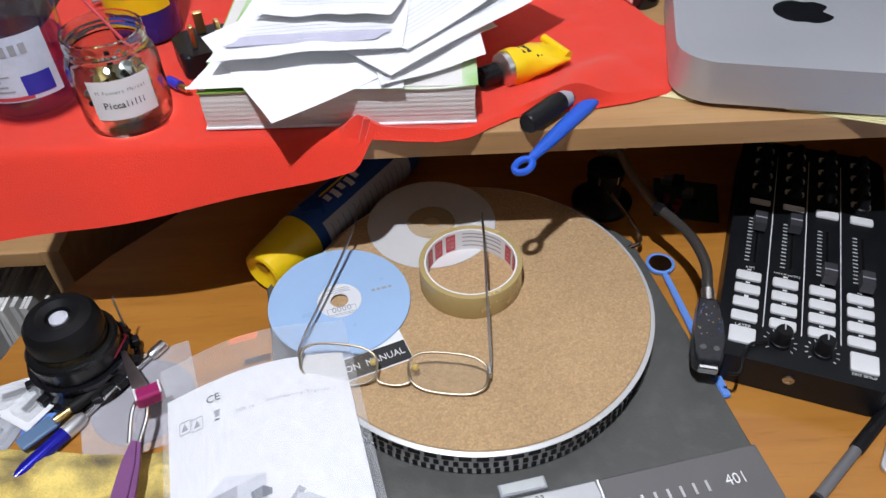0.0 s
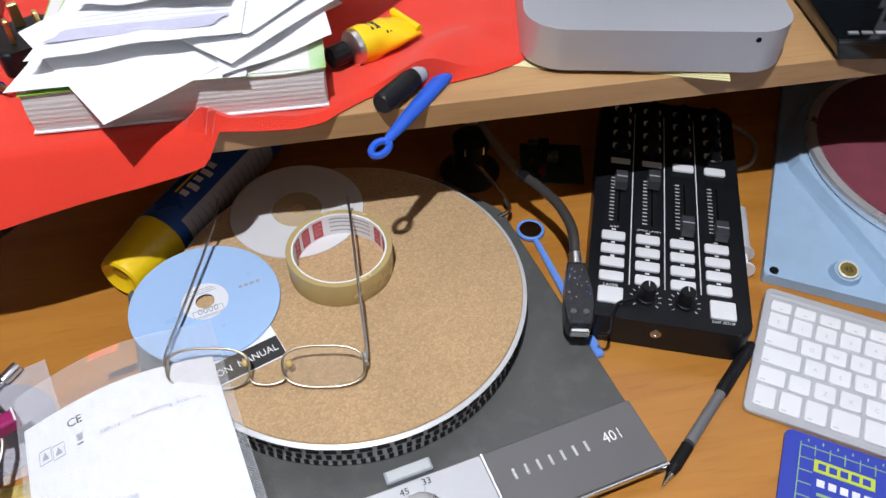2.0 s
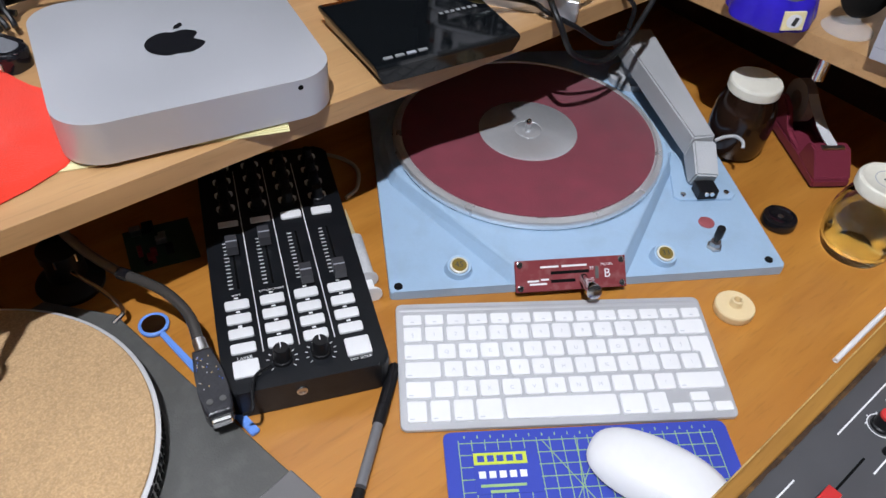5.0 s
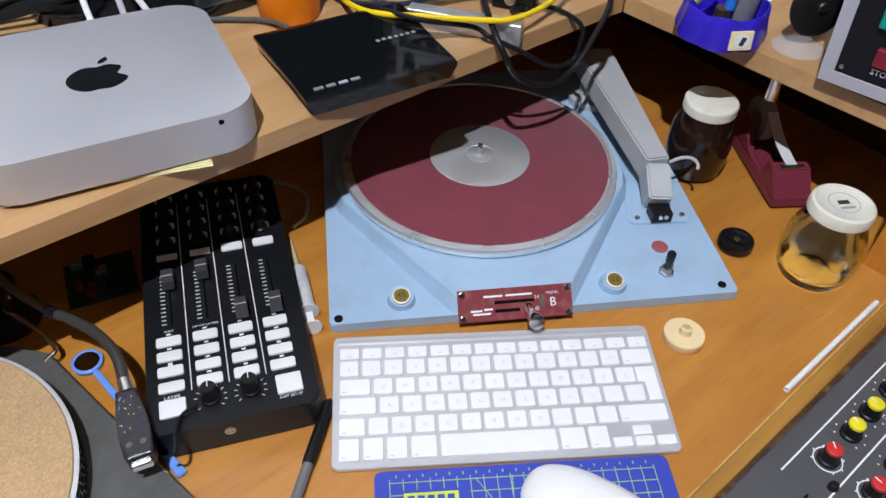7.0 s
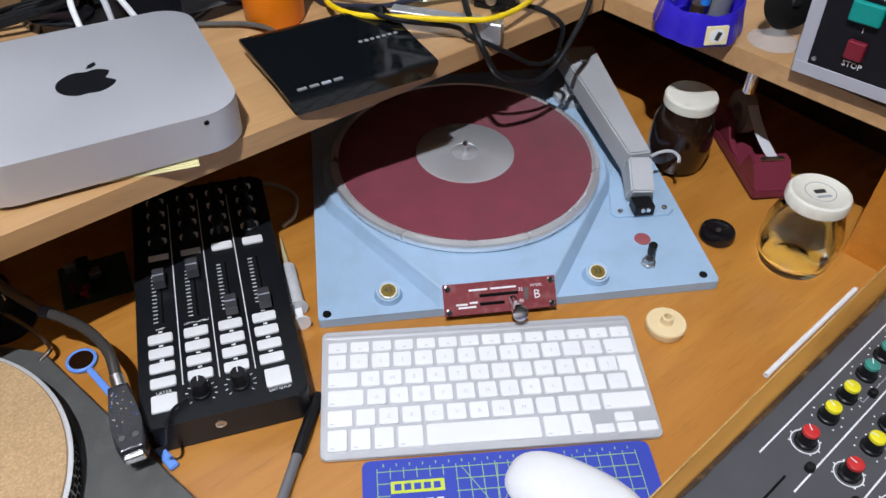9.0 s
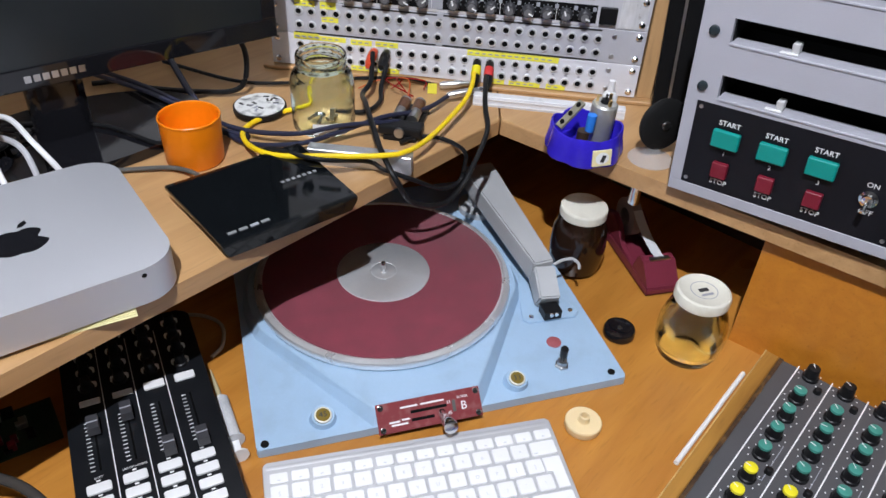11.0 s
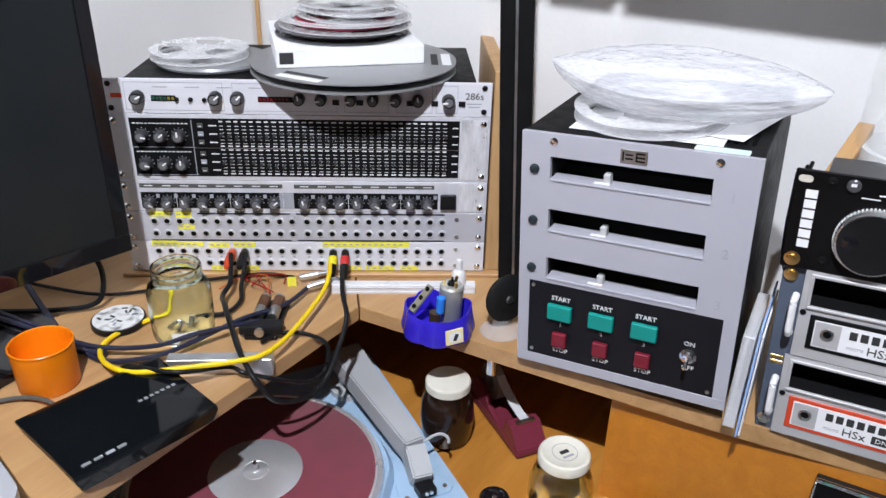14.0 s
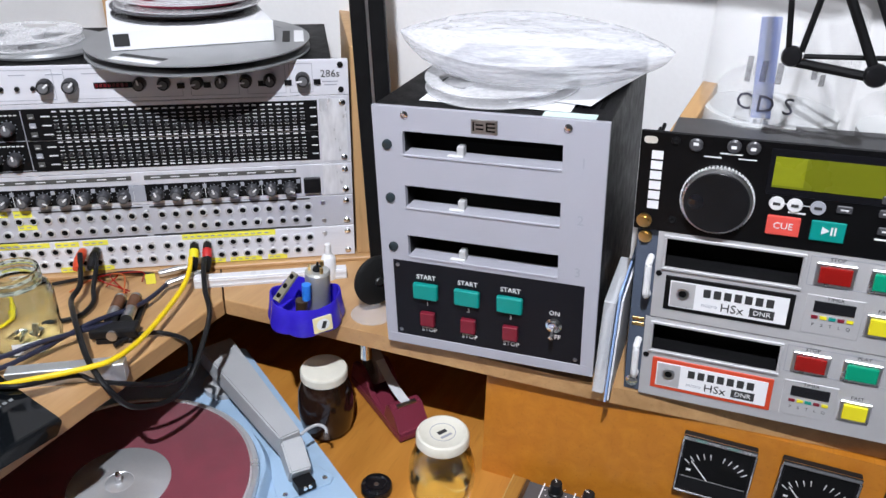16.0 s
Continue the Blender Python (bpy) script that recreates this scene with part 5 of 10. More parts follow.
def rag(u, v):
    x, y = -0.345 + 0.225 * u, 0.2 + 0.185 * v
    y += 0.012 * math.sin(u * 5 + 0.5) * v - 0.03 * (1 - u) * v
    crease = abs(noise.noise((x * 9 + y * 14, y * 7 - x * 5, 2.5)))
    h = 0.005 + 0.011 * noise.noise((x * 14, y * 18, 1)) + 0.013 * max(0.0, 1 - crease * 7) ** 1.4 * (0.5 + v) + 0.006 * max(0.0, 1 - abs(noise.noise((x * 22 - y * 10, y * 19, 6.0))) * 6) + 0.005 * abs(noise.noise((x * 45, y * 38, 4)))
    edge = min(u, 1 - u, v, 1 - v) * 8
    return Vector((x, y, D + 0.0012 + max(0.0, h) * min(1, edge + 0.25)))


single("dusting_cloth", sheet(B(), rag, 90, 76, 0.0008), mat("stained_yellow_cloth", (0.74, 0.57, 0.17), 0.95, var=0.45, scale=30, bump=0.6, bscale=600, dirt=((0.16, 0.13, 0.08), 1.0, 24)), Matrix(),
       "crumpled yellow dusting cloth with dark oil stains", "cloth", smooth=True)
cs = thing("sleeved_disc", T(-0.182, 0.418, D + 0.0004), "disc in a clear plastic sleeve on the desk", "disc")
part("disc_face", lathe(B(), [(0.0075, 0), (0.042, 0), (0.042, 0.0012), (0.0075, 0.0012), (0.0075, 0)], 64, close=False), mat("violet_disc_face", (0.3, 0.24, 0.3), 0.25, 0.4, var=0.1, bump=0), cs, "", True)
part("sleeve", box(B(), (-0.05, -0.05, 0.0014), (0.045, 0.05, 0.0018)), M_FILM, cs, m=R(20))
for i, (x, y, a) in enumerate(((-0.29, 0.43, 20), (-0.3, 0.395, -15), (-0.268, 0.418, 60))):
    bl = thing("blister_pack", T(x, y, D + 0.0005 + 0.006 * (i == 2)) @ R(a), "torn clear blister pack with a small part on card", "packaging")
    part("card", box(B(), (-0.024, -0.016, 0), (0.024, 0.016, 0.0008)), M_PAPER if i != 1 else M_GREYINK, bl)
    part("blister", prism(B(), rrect(-0.018, -0.011, 0.018, 0.011, 0.004, 4), 0.0009, 0.007, 0.002, 2), M_FILM, bl, "clear moulded blister")
    part("spare_part", box(B(), (-0.012, -0.004, 0.001), (0.01, 0.004, 0.004), 0.001), M_STEEL, bl)
single("plastic_offcut", sheet(B(), lambda u, v: Vector((-0.275 + 0.03 * u, 0.385 + 0.018 * v + 0.008 * u, D + 0.0006 + 0.004 * math.sin(3 * u))), 8, 4, 0.0006), M_SKY, Matrix(), "bent offcut of light blue plastic", "offcut")

# ---- on the shelf: red cloth and what stands on it ----


EDGE = [(0.02, 0.5245), (0.05, 0.5195), (0.076, 0.517), (0.097, 0.521), (0.114, 0.533), (0.132, 0.5445), (0.15, 0.549), (0.173, 0.551), (0.2, 0.553), (0.23, 0.559), (0.262, 0.57), (0.275, 0.586), (0.286, 0.64)]


def cloth(u, v):
    # u along the shelf, v from the hanging hem to the back
    x = -0.3 + 0.584 * u
    hang = max(0.0, min(1.0, (0.02 - x) / 0.3)) ** 0.75 * 0.051 + 0.017 * max(0.0, min(1.0, (0.021 - x) / 0.012)) if x <= 0.02 else 0.0
    front = 0.523
    if x > 0.02:
        k = max(i for i in range(len(EDGE) - 1) if EDGE[i][0] <= x)
        (xa, ya), (xb, yb) = EDGE[k], EDGE[k + 1]
        front = ya + (yb - ya) * min(1.0, (x - xa) / (xb - xa))
    back = 0.85 - 0.02 * math.sin(5 * u) if x < 0.235 else 0.838 - 0.16 * max(0.0, min(1.0, (x - 0.235) / 0.042)) ** 0.8
    total = hang + back - front
    s = v * total
    wav = 0.0022 * noise.noise((x * 14, s * 16, 2.0)) + 0.0012 * noise.noise((x * 40, s * 40, 7.0))
    lay = S + 0.0032
    if s < hang - 0.006:
        dz = hang - s
        out = 0.006 * math.sin(x * 34 + 1) * min(1, dz / 0.05) + 0.004 * min(1, dz / 0.03)
        return Vector((x, front - 0.0035 - out * 0.5 - 0.5 * (dz - 0.006), lay - 0.006 - 0.86 * (dz - 0.006)))
    if s < hang + 0.006:
        k = (s - hang + 0.006) / 0.012
        return Vector((x, front - 0.0035 + 0.0075 * k, lay - 0.006 * (1 - k) ** 2))
    fold = 0.0115 * math.exp(-((x - 0.012) / 0.011) ** 2 - ((s - hang - 0.01) / 0.012) ** 2) + 0.006 * math.exp(-((x - 0.05) / 0.05) ** 2 - ((s - hang - 0.006) / 0.008) ** 2)
    over = 0.018 * math.exp(-((x - 0.176 - 0.7 * (s - hang)) / 0.031) ** 2 - ((s - hang) / 0.06) ** 4)
    return Vector((x, front + s - hang, lay + abs(wav) + fold + over))


single("red_cloth", sheet(B(), cloth, 120, 90, 0.0013), M_RED, Matrix(), "bright red felt cloth draped over the shelf edge", "cloth", smooth=True)
CS = S + 0.0055

# phone book and loose papers
pb = thing("paperback_book", frame_at(-0.108, 0.541, CS, 0.9996, -0.028) @ Matrix.Diagonal((1, 1, 1.12, 1)), "thick paperback directory with a green cover under loose papers", "book")
bm = B()
zz = [0.0011 + k * 0.0011 for k in range(27)]
oo = [0.0012 * (k / 13 - 1) ** 2 + 0.00013 * math.sin(k * 1.9) for k in range(27)]
loft(bm, [[(0.001 + o * 0.4, 0.001 + o, z), (0.2095 + o, 0.001 + o, z), (0.2095 + o, 0.285, z), (0.001, 0.285, z)] for z, o in zip(zz, oo)])
part("page_block", bm, mat("page_edges", (0.72, 0.69, 0.66), 0.85, var=0.12, scale=6, bump=0.3, bscale=900, stretch=(1, 1, 60)), pb, "worn page edges")
part("back_cover", box(B(), (0, 0, 0), (0.211, 0.286, 0.001)), M_PAPER, pb)
part("front_cover", sheet(B(), lambda u, v: Vector((0.212 * u, 0.287 * v, 0.0295 + 0.0015 * math.sin(5 * u) * (1 - v) + 0.003 * max(0, u - 0.85) * 6 * (1 - v))), 16, 6, 0.0007), mat("green_white_cover", (0.22, 0.5, 0.06), 0.45, var=0.15, dirt=((0.75, 0.78, 0.7), 0.9, 9)), pb, "green and white cover", True)
PZ = CS + 0.0365
M_FAINT = mat("faint_letter_print", (0.62, 0.62, 0.68), 0.7, var=0.25, scale=400, bump=0)


def paper(corners, z, curl, lines, label, torn=0.0):
    """Loose sheet between four corners in plan; curl lifts its front edge and its far corners."""
    c = [Vector((x, y, 0)) for x, y in corners]
    mid = (c[0] + c[1] + c[2] + c[3]) / 4
    ob = thing("loose_sheet", T(mid.x, mid.y, z), label, "paper", "loose papers on the directory")

    def f(u, v):
        p = (c[0] * (1 - u) + c[1] * u) * (1 - v) + (c[3] * (1 - u) + c[2] * u) * v - mid
        p += Vector((0, torn * noise.noise((u * 5, 3.0, z * 50)) * (1 - v) ** 6, 0))
        p.z = curl * ((1 - v) ** 4 + 0.5 * (2 * u - 1) ** 4 * v) + 0.0012 * math.sin(6 * u + 2 * v + z * 900) + 0.002 * v * v
        return p

    part("sheet_of_paper", sheet(B(), f, 26, 22, 0.0003), M_PAPER, ob, "", True)
    for k in range(lines):
        v = 0.1 + 0.8 * k / lines
        u1 = 0.92 if (k * 7) % 5 else 0.55
        if (k * 11) % 7 == 0:
            continue
        part("print_bar", sheet(B(), lambda a, b: f(0.1 + (u1 - 0.1) * a, v + 0.0055 * b) + Vector((0, 0, 0.0007)), 10, 1), M_FAINT, ob)
    return ob


paper(((-0.115, 0.541), (0.048, 0.531), (0.06, 0.7), (-0.06, 0.71)), PZ, 0.001, 0, "white sheet lying on the directory")
paper(((0.032, 0.529), (0.112, 0.567), (0.1, 0.765), (-0.01, 0.75)), PZ + 0.0022, 0.001, 14, "white printed sheet lying on the directory")
paper(((-0.044, 0.492), (0.125, 0.616), (0.053, 0.737), (-0.116, 0.613)), PZ + 0.0042, -0.0035, 0, "white sheet whose corner hangs over the edge")
paper(((0.04, 0.533), (0.188, 0.672), (0.09, 0.77), (-0.06, 0.64)), PZ + 0.0075, 0.002, 26, "white printed letter laid askew on the pile")
paper(((0.052, 0.56), (0.17, 0.69), (0.08, 0.78), (-0.04, 0.65)), PZ + 0.011, 0.004, 20, "white printed letter laid askew on the pile")
paper(((-0.098, 0.552), (0.048, 0.562), (0.06, 0.72), (-0.065, 0.72)), PZ + 0.0125, 0.0045, 22, "curled white letter with a torn front edge", 0.003)
stain = []
for k in range(28):
    a = 2 * math.pi * k / 28
    stain.append((-0.024 + 0.062 * math.copysign(abs(math.cos(a)) ** 0.6, math.cos(a)) + 0.004 * math.sin(5 * a), 0.581 + 0.0085 * math.sin(a) + 0.002 * math.sin(3 * a + 1) + 0.004 * math.cos(a)))
single("grey_stain", prism(B(), stain, PZ + 0.0166, PZ + 0.0168), mat("violet_grey_wash", (0.5, 0.49, 0.6), 0.7, var=0.12, scale=60, bump=0), Matrix(), "irregular violet-grey wash of print on a letter", "print")
paper(((-0.07, 0.612), (0.04, 0.6), (0.08, 0.74), (-0.03, 0.75)), PZ + 0.018, 0.005, 16, "slightly curled white letter with printed lines", 0.004)

# preserve jar with screws in it
jp = thing("preserve_jar", T(-0.171, 0.5635, CS) @ Matrix.Diagonal((0.94, 0.94, 1, 1)), "open glass preserve jar with small metal parts and a paper label", "jar")
jar_prof = [(0.0, 0.0008), (0.031, 0.0008), (0.0345, 0.003), (0.036, 0.01), (0.036, 0.053), (0.034, 0.06), (0.0315, 0.063), (0.0315, 0.066), (0.0322, 0.0675), (0.0315, 0.069), (0.0322, 0.071), (0.0315, 0.0735), (0.0318, 0.0775),
            (0.0305, 0.0785), (0.0295, 0.0775), (0.0295, 0.064), (0.032, 0.059), (0.034, 0.053), (0.034, 0.01), (0.032, 0.0045), (0.0, 0.004)]
part("glass_body", lathe(B(), jar_prof, 56), M_GLASS, jp, "", True).visible_shadow = False
lb = can_patch(-108, -28, 0.02, 0.053, 0.0363, M_PAPER, "label", jp)


def curved_text(s, r, z, a_mid, size, material, parent, step):
    for i, ch in enumerate(s):
        if ch == " ":
            continue
        a = radians(a_mid + (i - (len(s) - 1) / 2) * step)
        text(ch, size, material, parent, T(r * math.cos(a), r * math.sin(a), z) @ Matrix.Rotation(a + math.pi / 2, 4, "Z") @ FRONT)


curved_text("M Farmers Market", 0.0366, 0.0435, -68, 0.0042, M_GREYINK, lb, 3.9)
curved_text("Piccalilli", 0.0366, 0.0325, -68, 0.0078, M_INK, lb, 5.2)
random.seed(4)
for k in range(80):
    a, r, z = random.uniform(0, 6.28), 0.0225 * random.uniform(0, 1) ** 0.5, random.uniform(0.012, 0.04)
    mm = T(r * math.cos(a), r * math.sin(a), z) @ R(random.uniform(0, 360)) @ R(random.uniform(0, 180), "X")
    part("metal_part", lathe(B(), [(0.0, 0), (0.004 + 0.0018 * (k % 3), 0), (0.0036, 0.005), (0.0022, 0.0055), (0.0022, 0.015), (0, 0.0155)], 10, mm), (M_STEEL, M_BRASS, M_CHROME, M_RUBBER)[k % 4], jp)

rs, ln = stick("red_straw", (-0.152, 0.572, CS + 0.046), (-0.186, 0.584, CS + 0.092), "thin red plastic straw leaning out of the jar", "straw")
part("tube", lathe(B(), [(0.0012, 0), (0.0012, ln), (0, ln)], 10), M_REDP, rs, "", True)

bt = thing("cleaner_bottle", T(-0.258, 0.598, CS), "clear bottle of violet cleaning liquid with a blue and red label", "bottle")
bp = [(0.0, 0.001), (0.036, 0.001), (0.0405, 0.005), (0.041, 0.03), (0.0385, 0.06), (0.0405, 0.09), (0.038, 0.115), (0.022, 0.135), (0.0145, 0.145), (0.0145, 0.17), (0.0, 0.171)]
part("body", lathe(B(), bp, 48), glass("violet_tinted_plastic", (0.93, 0.91, 0.97), 0.03), bt, "", True)
part("liquid", lathe(B(), [(0.0, 0.0035), (0.0335, 0.0035), (0.038, 0.008), (0.0385, 0.03), (0.0365, 0.055), (0.0, 0.055)], 40), glass("violet_liquid", (0.72, 0.5, 0.86), 0.02, 1.33), bt, "violet liquid", True)
can_patch(-140, -30, 0.022, 0.075, 0.0418, mat("silver_blue_label", (0.6, 0.66, 0.78), 0.4, var=0.15, scale=30), "label", bt)
can_patch(-68, -38, 0.026, 0.043, 0.0421, M_NAVY, "blue_print", bt)
for k in range(4):
    can_patch(-132 + 6 * (k % 2), -78 - 5 * (k % 3), 0.031 + k * 0.0042, 0.0322 + k * 0.0042, 0.0421, M_GREYINK, "print_bar", bt)
for k in range(7):
    can_patch(-118 + k * 10, -111.5 + k * 10, 0.06, 0.0685, 0.0421, M_GREYINK, "brand_bar", bt)
can_patch(-130, -62, 0.0235, 0.0265, 0.0421, M_REDP, "red_print", bt)
oc = thing("oil_spray_can", T(-0.192, 0.706, CS), "blue and yellow oil spray can standing on the cloth", "spray can")
part("body", lathe(B(), [(0.0, 0.0005), (0.03, 0.0005), (0.0315, 0.003), (0.0315, 0.13), (0.026, 0.14), (0, 0.14)], 48), mat("glossy_blue_can", (0.015, 0.03, 0.3), 0.25, 0.1, var=0.05, bump=0), oc, "", True)
can_patch(-150, -20, 0.03, 0.085, 0.0318, M_YELLOW, "yellow_shield", oc)
can_patch(-125, -45, 0.046, 0.074, 0.0321, M_ROYAL, "brand_bars", oc)
part("cap", lathe(B(), [(0.022, 0.1402), (0.022, 0.16), (0.0, 0.161)], 32), M_REDBTN, oc, "", True)

pg = thing("mains_plug", T(-0.1235, 0.646, CS) @ R(25), "black three-pin mains plug with brass pins pointing up", "plug")
part("body", prism(B(), rrect(-0.026, -0.024, 0.026, 0.024, 0.009), 0.0005, 0.021, 0.004, 3), M_BLACK, pg)
for x, y, w, d in ((0.0, 0.012, 0.004, 0.0025), (-0.011, -0.01, 0.002, 0.0032), (0.011, -0.01, 0.002, 0.0032)):
    part("pin", box(B(), (x - w, y - d, 0.0212), (x + w, y + d, 0.041), 0.0008, 1), M_BRASS, pg, "brass pin")
cord("plug_cable", [(-0.108, 0.662, CS + 0.009), (-0.085, 0.71, CS + 0.012), (-0.12, 0.76, CS + 0.01), (-0.2, 0.79, CS + 0.006), (-0.26, 0.76, CS + 0.006)], 0.0035, mat("grey_cable", (0.35, 0.33, 0.33), 0.5), "grey mains cable lying on the red cloth")
aj, ln = stick("audio_plug", (-0.152, 0.61, CS + 0.0045), (-0.131, 0.592, CS + 0.0045), "small blue and brass audio plug on the cloth", "plug")
part("grip", lathe(B(), [(0.0035, 0), (0.0042, 0.002), (0.0042, 0.016), (0, 0.016)], 16), M_NAVY, aj, "", True)
part("tip", lathe(B(), [(0.003, 0.0161), (0.003, ln - 0.002), (0.0015, ln), (0, ln)], 14), M_BRASS, aj, "", True)
cord("coiled_cable", [(-0.3 + 0.05 * k + 0.02 * math.sin(k * 2.1), 0.8 + 0.05 * math.cos(k * 1.7), CS + 0.004 + 0.004 * (k % 3)) for k in range(13)], 0.0032, M_BLACK, "tangle of black cable at the back of the shelf")

# glue tube
ug, ln = stick("glue_tube", (0.108, 0.582, CS + 0.0105), (0.178, 0.622, CS + 0.009), "half-used yellow glue tube with a black screw cap", "glue tube")
part("cap", lathe(B(), [(0.006, 0.0), (0.0085, 0.0015), (0.0085, 0.0165), (0.0065, 0.018), (0, 0.018)], 14), M_BLACK, ug, "ribbed black cap")
part("shoulder", lathe(B(), [(0.0065, 0.018), (0.0142, 0.022), (0.0148, 0.0265), (0, 0.0265)], 32), M_ALU, ug, "", True)
bm = B()
secs = []
for k in range(9):
    t = k / 8
    w, h = 0.0148 + 0.004 * t + 0.0008 * math.sin(11 * t), 0.0142 * (1 - t) ** 0.55 + 0.0022 + 0.0012 * math.sin(14 * t)
    secs.append([(w * math.cos(2 * math.pi * i / 24) + 0.001 * math.sin(9 * t + i), h * math.sin(2 * math.pi * i / 24), 0.0266 + t * (ln - 0.0266)) for i in range(24)])
loft(bm, secs)
body = part("tube_body", bm, M_YELLOW, ug, "crumpled yellow metal tube", True)
for k in range(3):
    part("brand_bar", box(B(), (-0.006 + 0.0005 * k, 0.0112 - 0.0014 * k, 0.0305 + k * 0.0065), (0.006, 0.0148 - 0.0012 * k, 0.0348 + k * 0.0065)), M_INK, ug)
for k in range(5):
    part("print_bar", box(B(), (-0.011, 0.0022, 0.05 + k * 0.0035), (0.009 - 0.003 * (k % 2), 0.0104 - 0.0009 * k, 0.0512 + k * 0.0035)), M_INK, ug)
part("rolled_end", tube(B(), [(-0.016, 0.004, ln - 0.002), (0.018, 0.005, ln - 0.003)], 0.0035, 10, smooth=False), M_YELLOW, ug, "", True)
mk, ln = stick("marker_pen", (0.1405, 0.525, S + 0.0092), (0.205, 0.5893, S + 0.0088), "black marker pen half under the red cloth", "pen")
part("cap", lathe(B(), [(0.0072, 0), (0.0085, 0.002), (0.0088, 0.036), (0, 0.036)], 24), M_BLACK, mk, "", True)
part("barrel", lathe(B(), [(0.0078, 0.0361), (0.0078, ln), (0, ln)], 24), M_BLACK, mk, "printed dark barrel", True)
part("paper_label", lathe(B(), [(0.0081, 0.042), (0.0081, 0.05)], 24, close=False), M_GREYINK, mk, "", True)
br = thing("plastic_brush", Matrix(), "bright blue plastic brush handle with a hanging eye", "brush")
A0, A1 = Vector((0.1345, 0.4885, S - 0.002)), Vector((0.2215, 0.5898, S + 0.0064))
dirn = (A1 - A0).normalized()
side = dirn.cross(Vector((0, 0, 1))).normalized()
ring = [A0 + dirn * 0.0085 * math.cos(a) + side * 0.0056 * math.sin(a) for a in [2 * math.pi * i / 20 for i in range(21)]]
part("eye", tube(B(), ring, 0.0027, 8, 2), M_ROYAL, br, "", True)
hb = B()
loft(hb, [[A0 + dirn * s + side * (w * math.cos(a)) + Vector((0, 0, h * math.sin(a))) for a in [2 * math.pi * i / 16 for i in range(16)]] for s, w, h in ((0.0085, 0.0034, 0.0025), (0.016, 0.0042, 0.003), (0.03, 0.0055, 0.004), (0.06, 0.0066, 0.0046), (0.085, 0.0068, 0.0048), ((A1 - A0).length, 0.0066, 0.0045))])
part("handle", hb, M_ROYAL, br, "", True)

# small aluminium computer
mini = thing("small_computer", frame_at(0.2655, 0.5545, S, 0.978, -0.208) @ T(-0.0078, -0.001, 0.0014) @ Matrix.Diagonal((1.068, 0.966, 1.045, 1)), "small square aluminium desktop computer with rounded corners", "computer")
part("case", prism(B(), rrect(0, 0, 0.1975, 0.1975, 0.032, 12), 0.0035, 0.038, 0.0012, 2), mat("bead_blasted_aluminium", (0.56, 0.57, 0.6), 0.45, 0.55, var=0.02, scale=8, bump=0.05, bscale=1500), mini, "", True)
part("foot", lathe(B(), [(0.085, 0.0003), (0.086, 0.0036), (0, 0.0036)], 64, T(0.099, 0.099, 0)), M_BLACK, mini, "", True)
part("status_light", lathe(B(), [(0.0021, 0), (0.0021, 0.0004), (0, 0.0004)], 20, T(0.1675, 0.0002, 0.0315) @ FRONT), M_DARK, mini)
fruit = []
for i in range(48):
    a = 2 * math.pi * i / 48
    r = 0.0205 * (1 + 0.05 * math.cos(2 * a)) - 0.0035 * math.exp(-((a - math.pi / 2) / 0.28) ** 2) - 0.0022 * math.exp(-((a - 1.5 * math.pi) / 0.25) ** 2)
    bite = math.hypot(r * math.cos(a) - 0.024, r * math.sin(a) - 0.004)
    if bite < 0.0105:
        r -= (0.0105 - bite) * 1.05
    fruit.append((r * math.cos(a), r * math.sin(a)))
logo = part("logo_mark", prism(B(), fruit, 0.0378, 0.0383), M_GLOSSBLACK, mini, "plain dark inlaid mark on the lid", m=T(0.098, 0.0935, 0) @ R(-4) @ Matrix.Diagonal((1.06, 1.06, 1, 1)))
part("logo_leaf", prism(B(), [(0.001, 0.021), (0.0025, 0.0265), (0.0075, 0.0305), (0.0085, 0.0255), (0.005, 0.0215)], 0.0378, 0.0383), M_GLOSSBLACK, logo)
for x, c, name, way in ((0.108, M_WHITE, "white_lead", ((0.418, 0.76, 0.975), (0.428, 0.766, 0.992), (0.431, 0.785, 0.999), (0.42, 0.84, 0.97))),
                        (0.135, mat("grey_lead", (0.42, 0.42, 0.44), 0.5), "grey_lead", ((0.442, 0.742, 0.98), (0.44, 0.777, 0.98), (0.43, 0.84, 0.965))),
                        (0.156, M_WHITE, "white_lead", ((0.453, 0.742, 0.984), (0.456, 0.811, 0.985), (0.44, 0.88, 0.96)))):
    cord(name, [tuple(mini.matrix_world @ Vector((x, 0.196, 0.021))), tuple(mini.matrix_world @ Vector((x, 0.208, 0.026))), *way], 0.003, c, "pale lead plugged into the back of the small computer")
    part("plug_boot", box(B(), (x - 0.0055, 0.198, 0.0165), (x + 0.0055, 0.212, 0.0265), 0.002), c, mini)
single("cable_adaptor", prism(B(), rrect(-0.03, -0.011, 0.012, 0.011, 0.004), 0.0, 0.019, 0.003, 2), mat("pale_grey_plastic", (0.5, 0.51, 0.53), 0.45), T(0.424, 0.832, 0.9668) @ R(35), "pale grey adaptor block in the cable tangle", "adaptor")
nt = thing("sticky_notes", frame_at(0.3467, 0.5417, S, 0.936, -0.351), "thin pad of pale yellow sticky notes under the computer", "notes")
for k in range(3):
    part("note", box(B(), (-0.0004 * k, 0.0, 0.0003 + k * 0.0009), (0.076 - 0.0004 * k, 0.05, 0.001 + k * 0.0009)), mat("pale_yellow_paper", (0.72, 0.66, 0.36), 0.7, var=0.08), nt, m=R(1.5 * k))
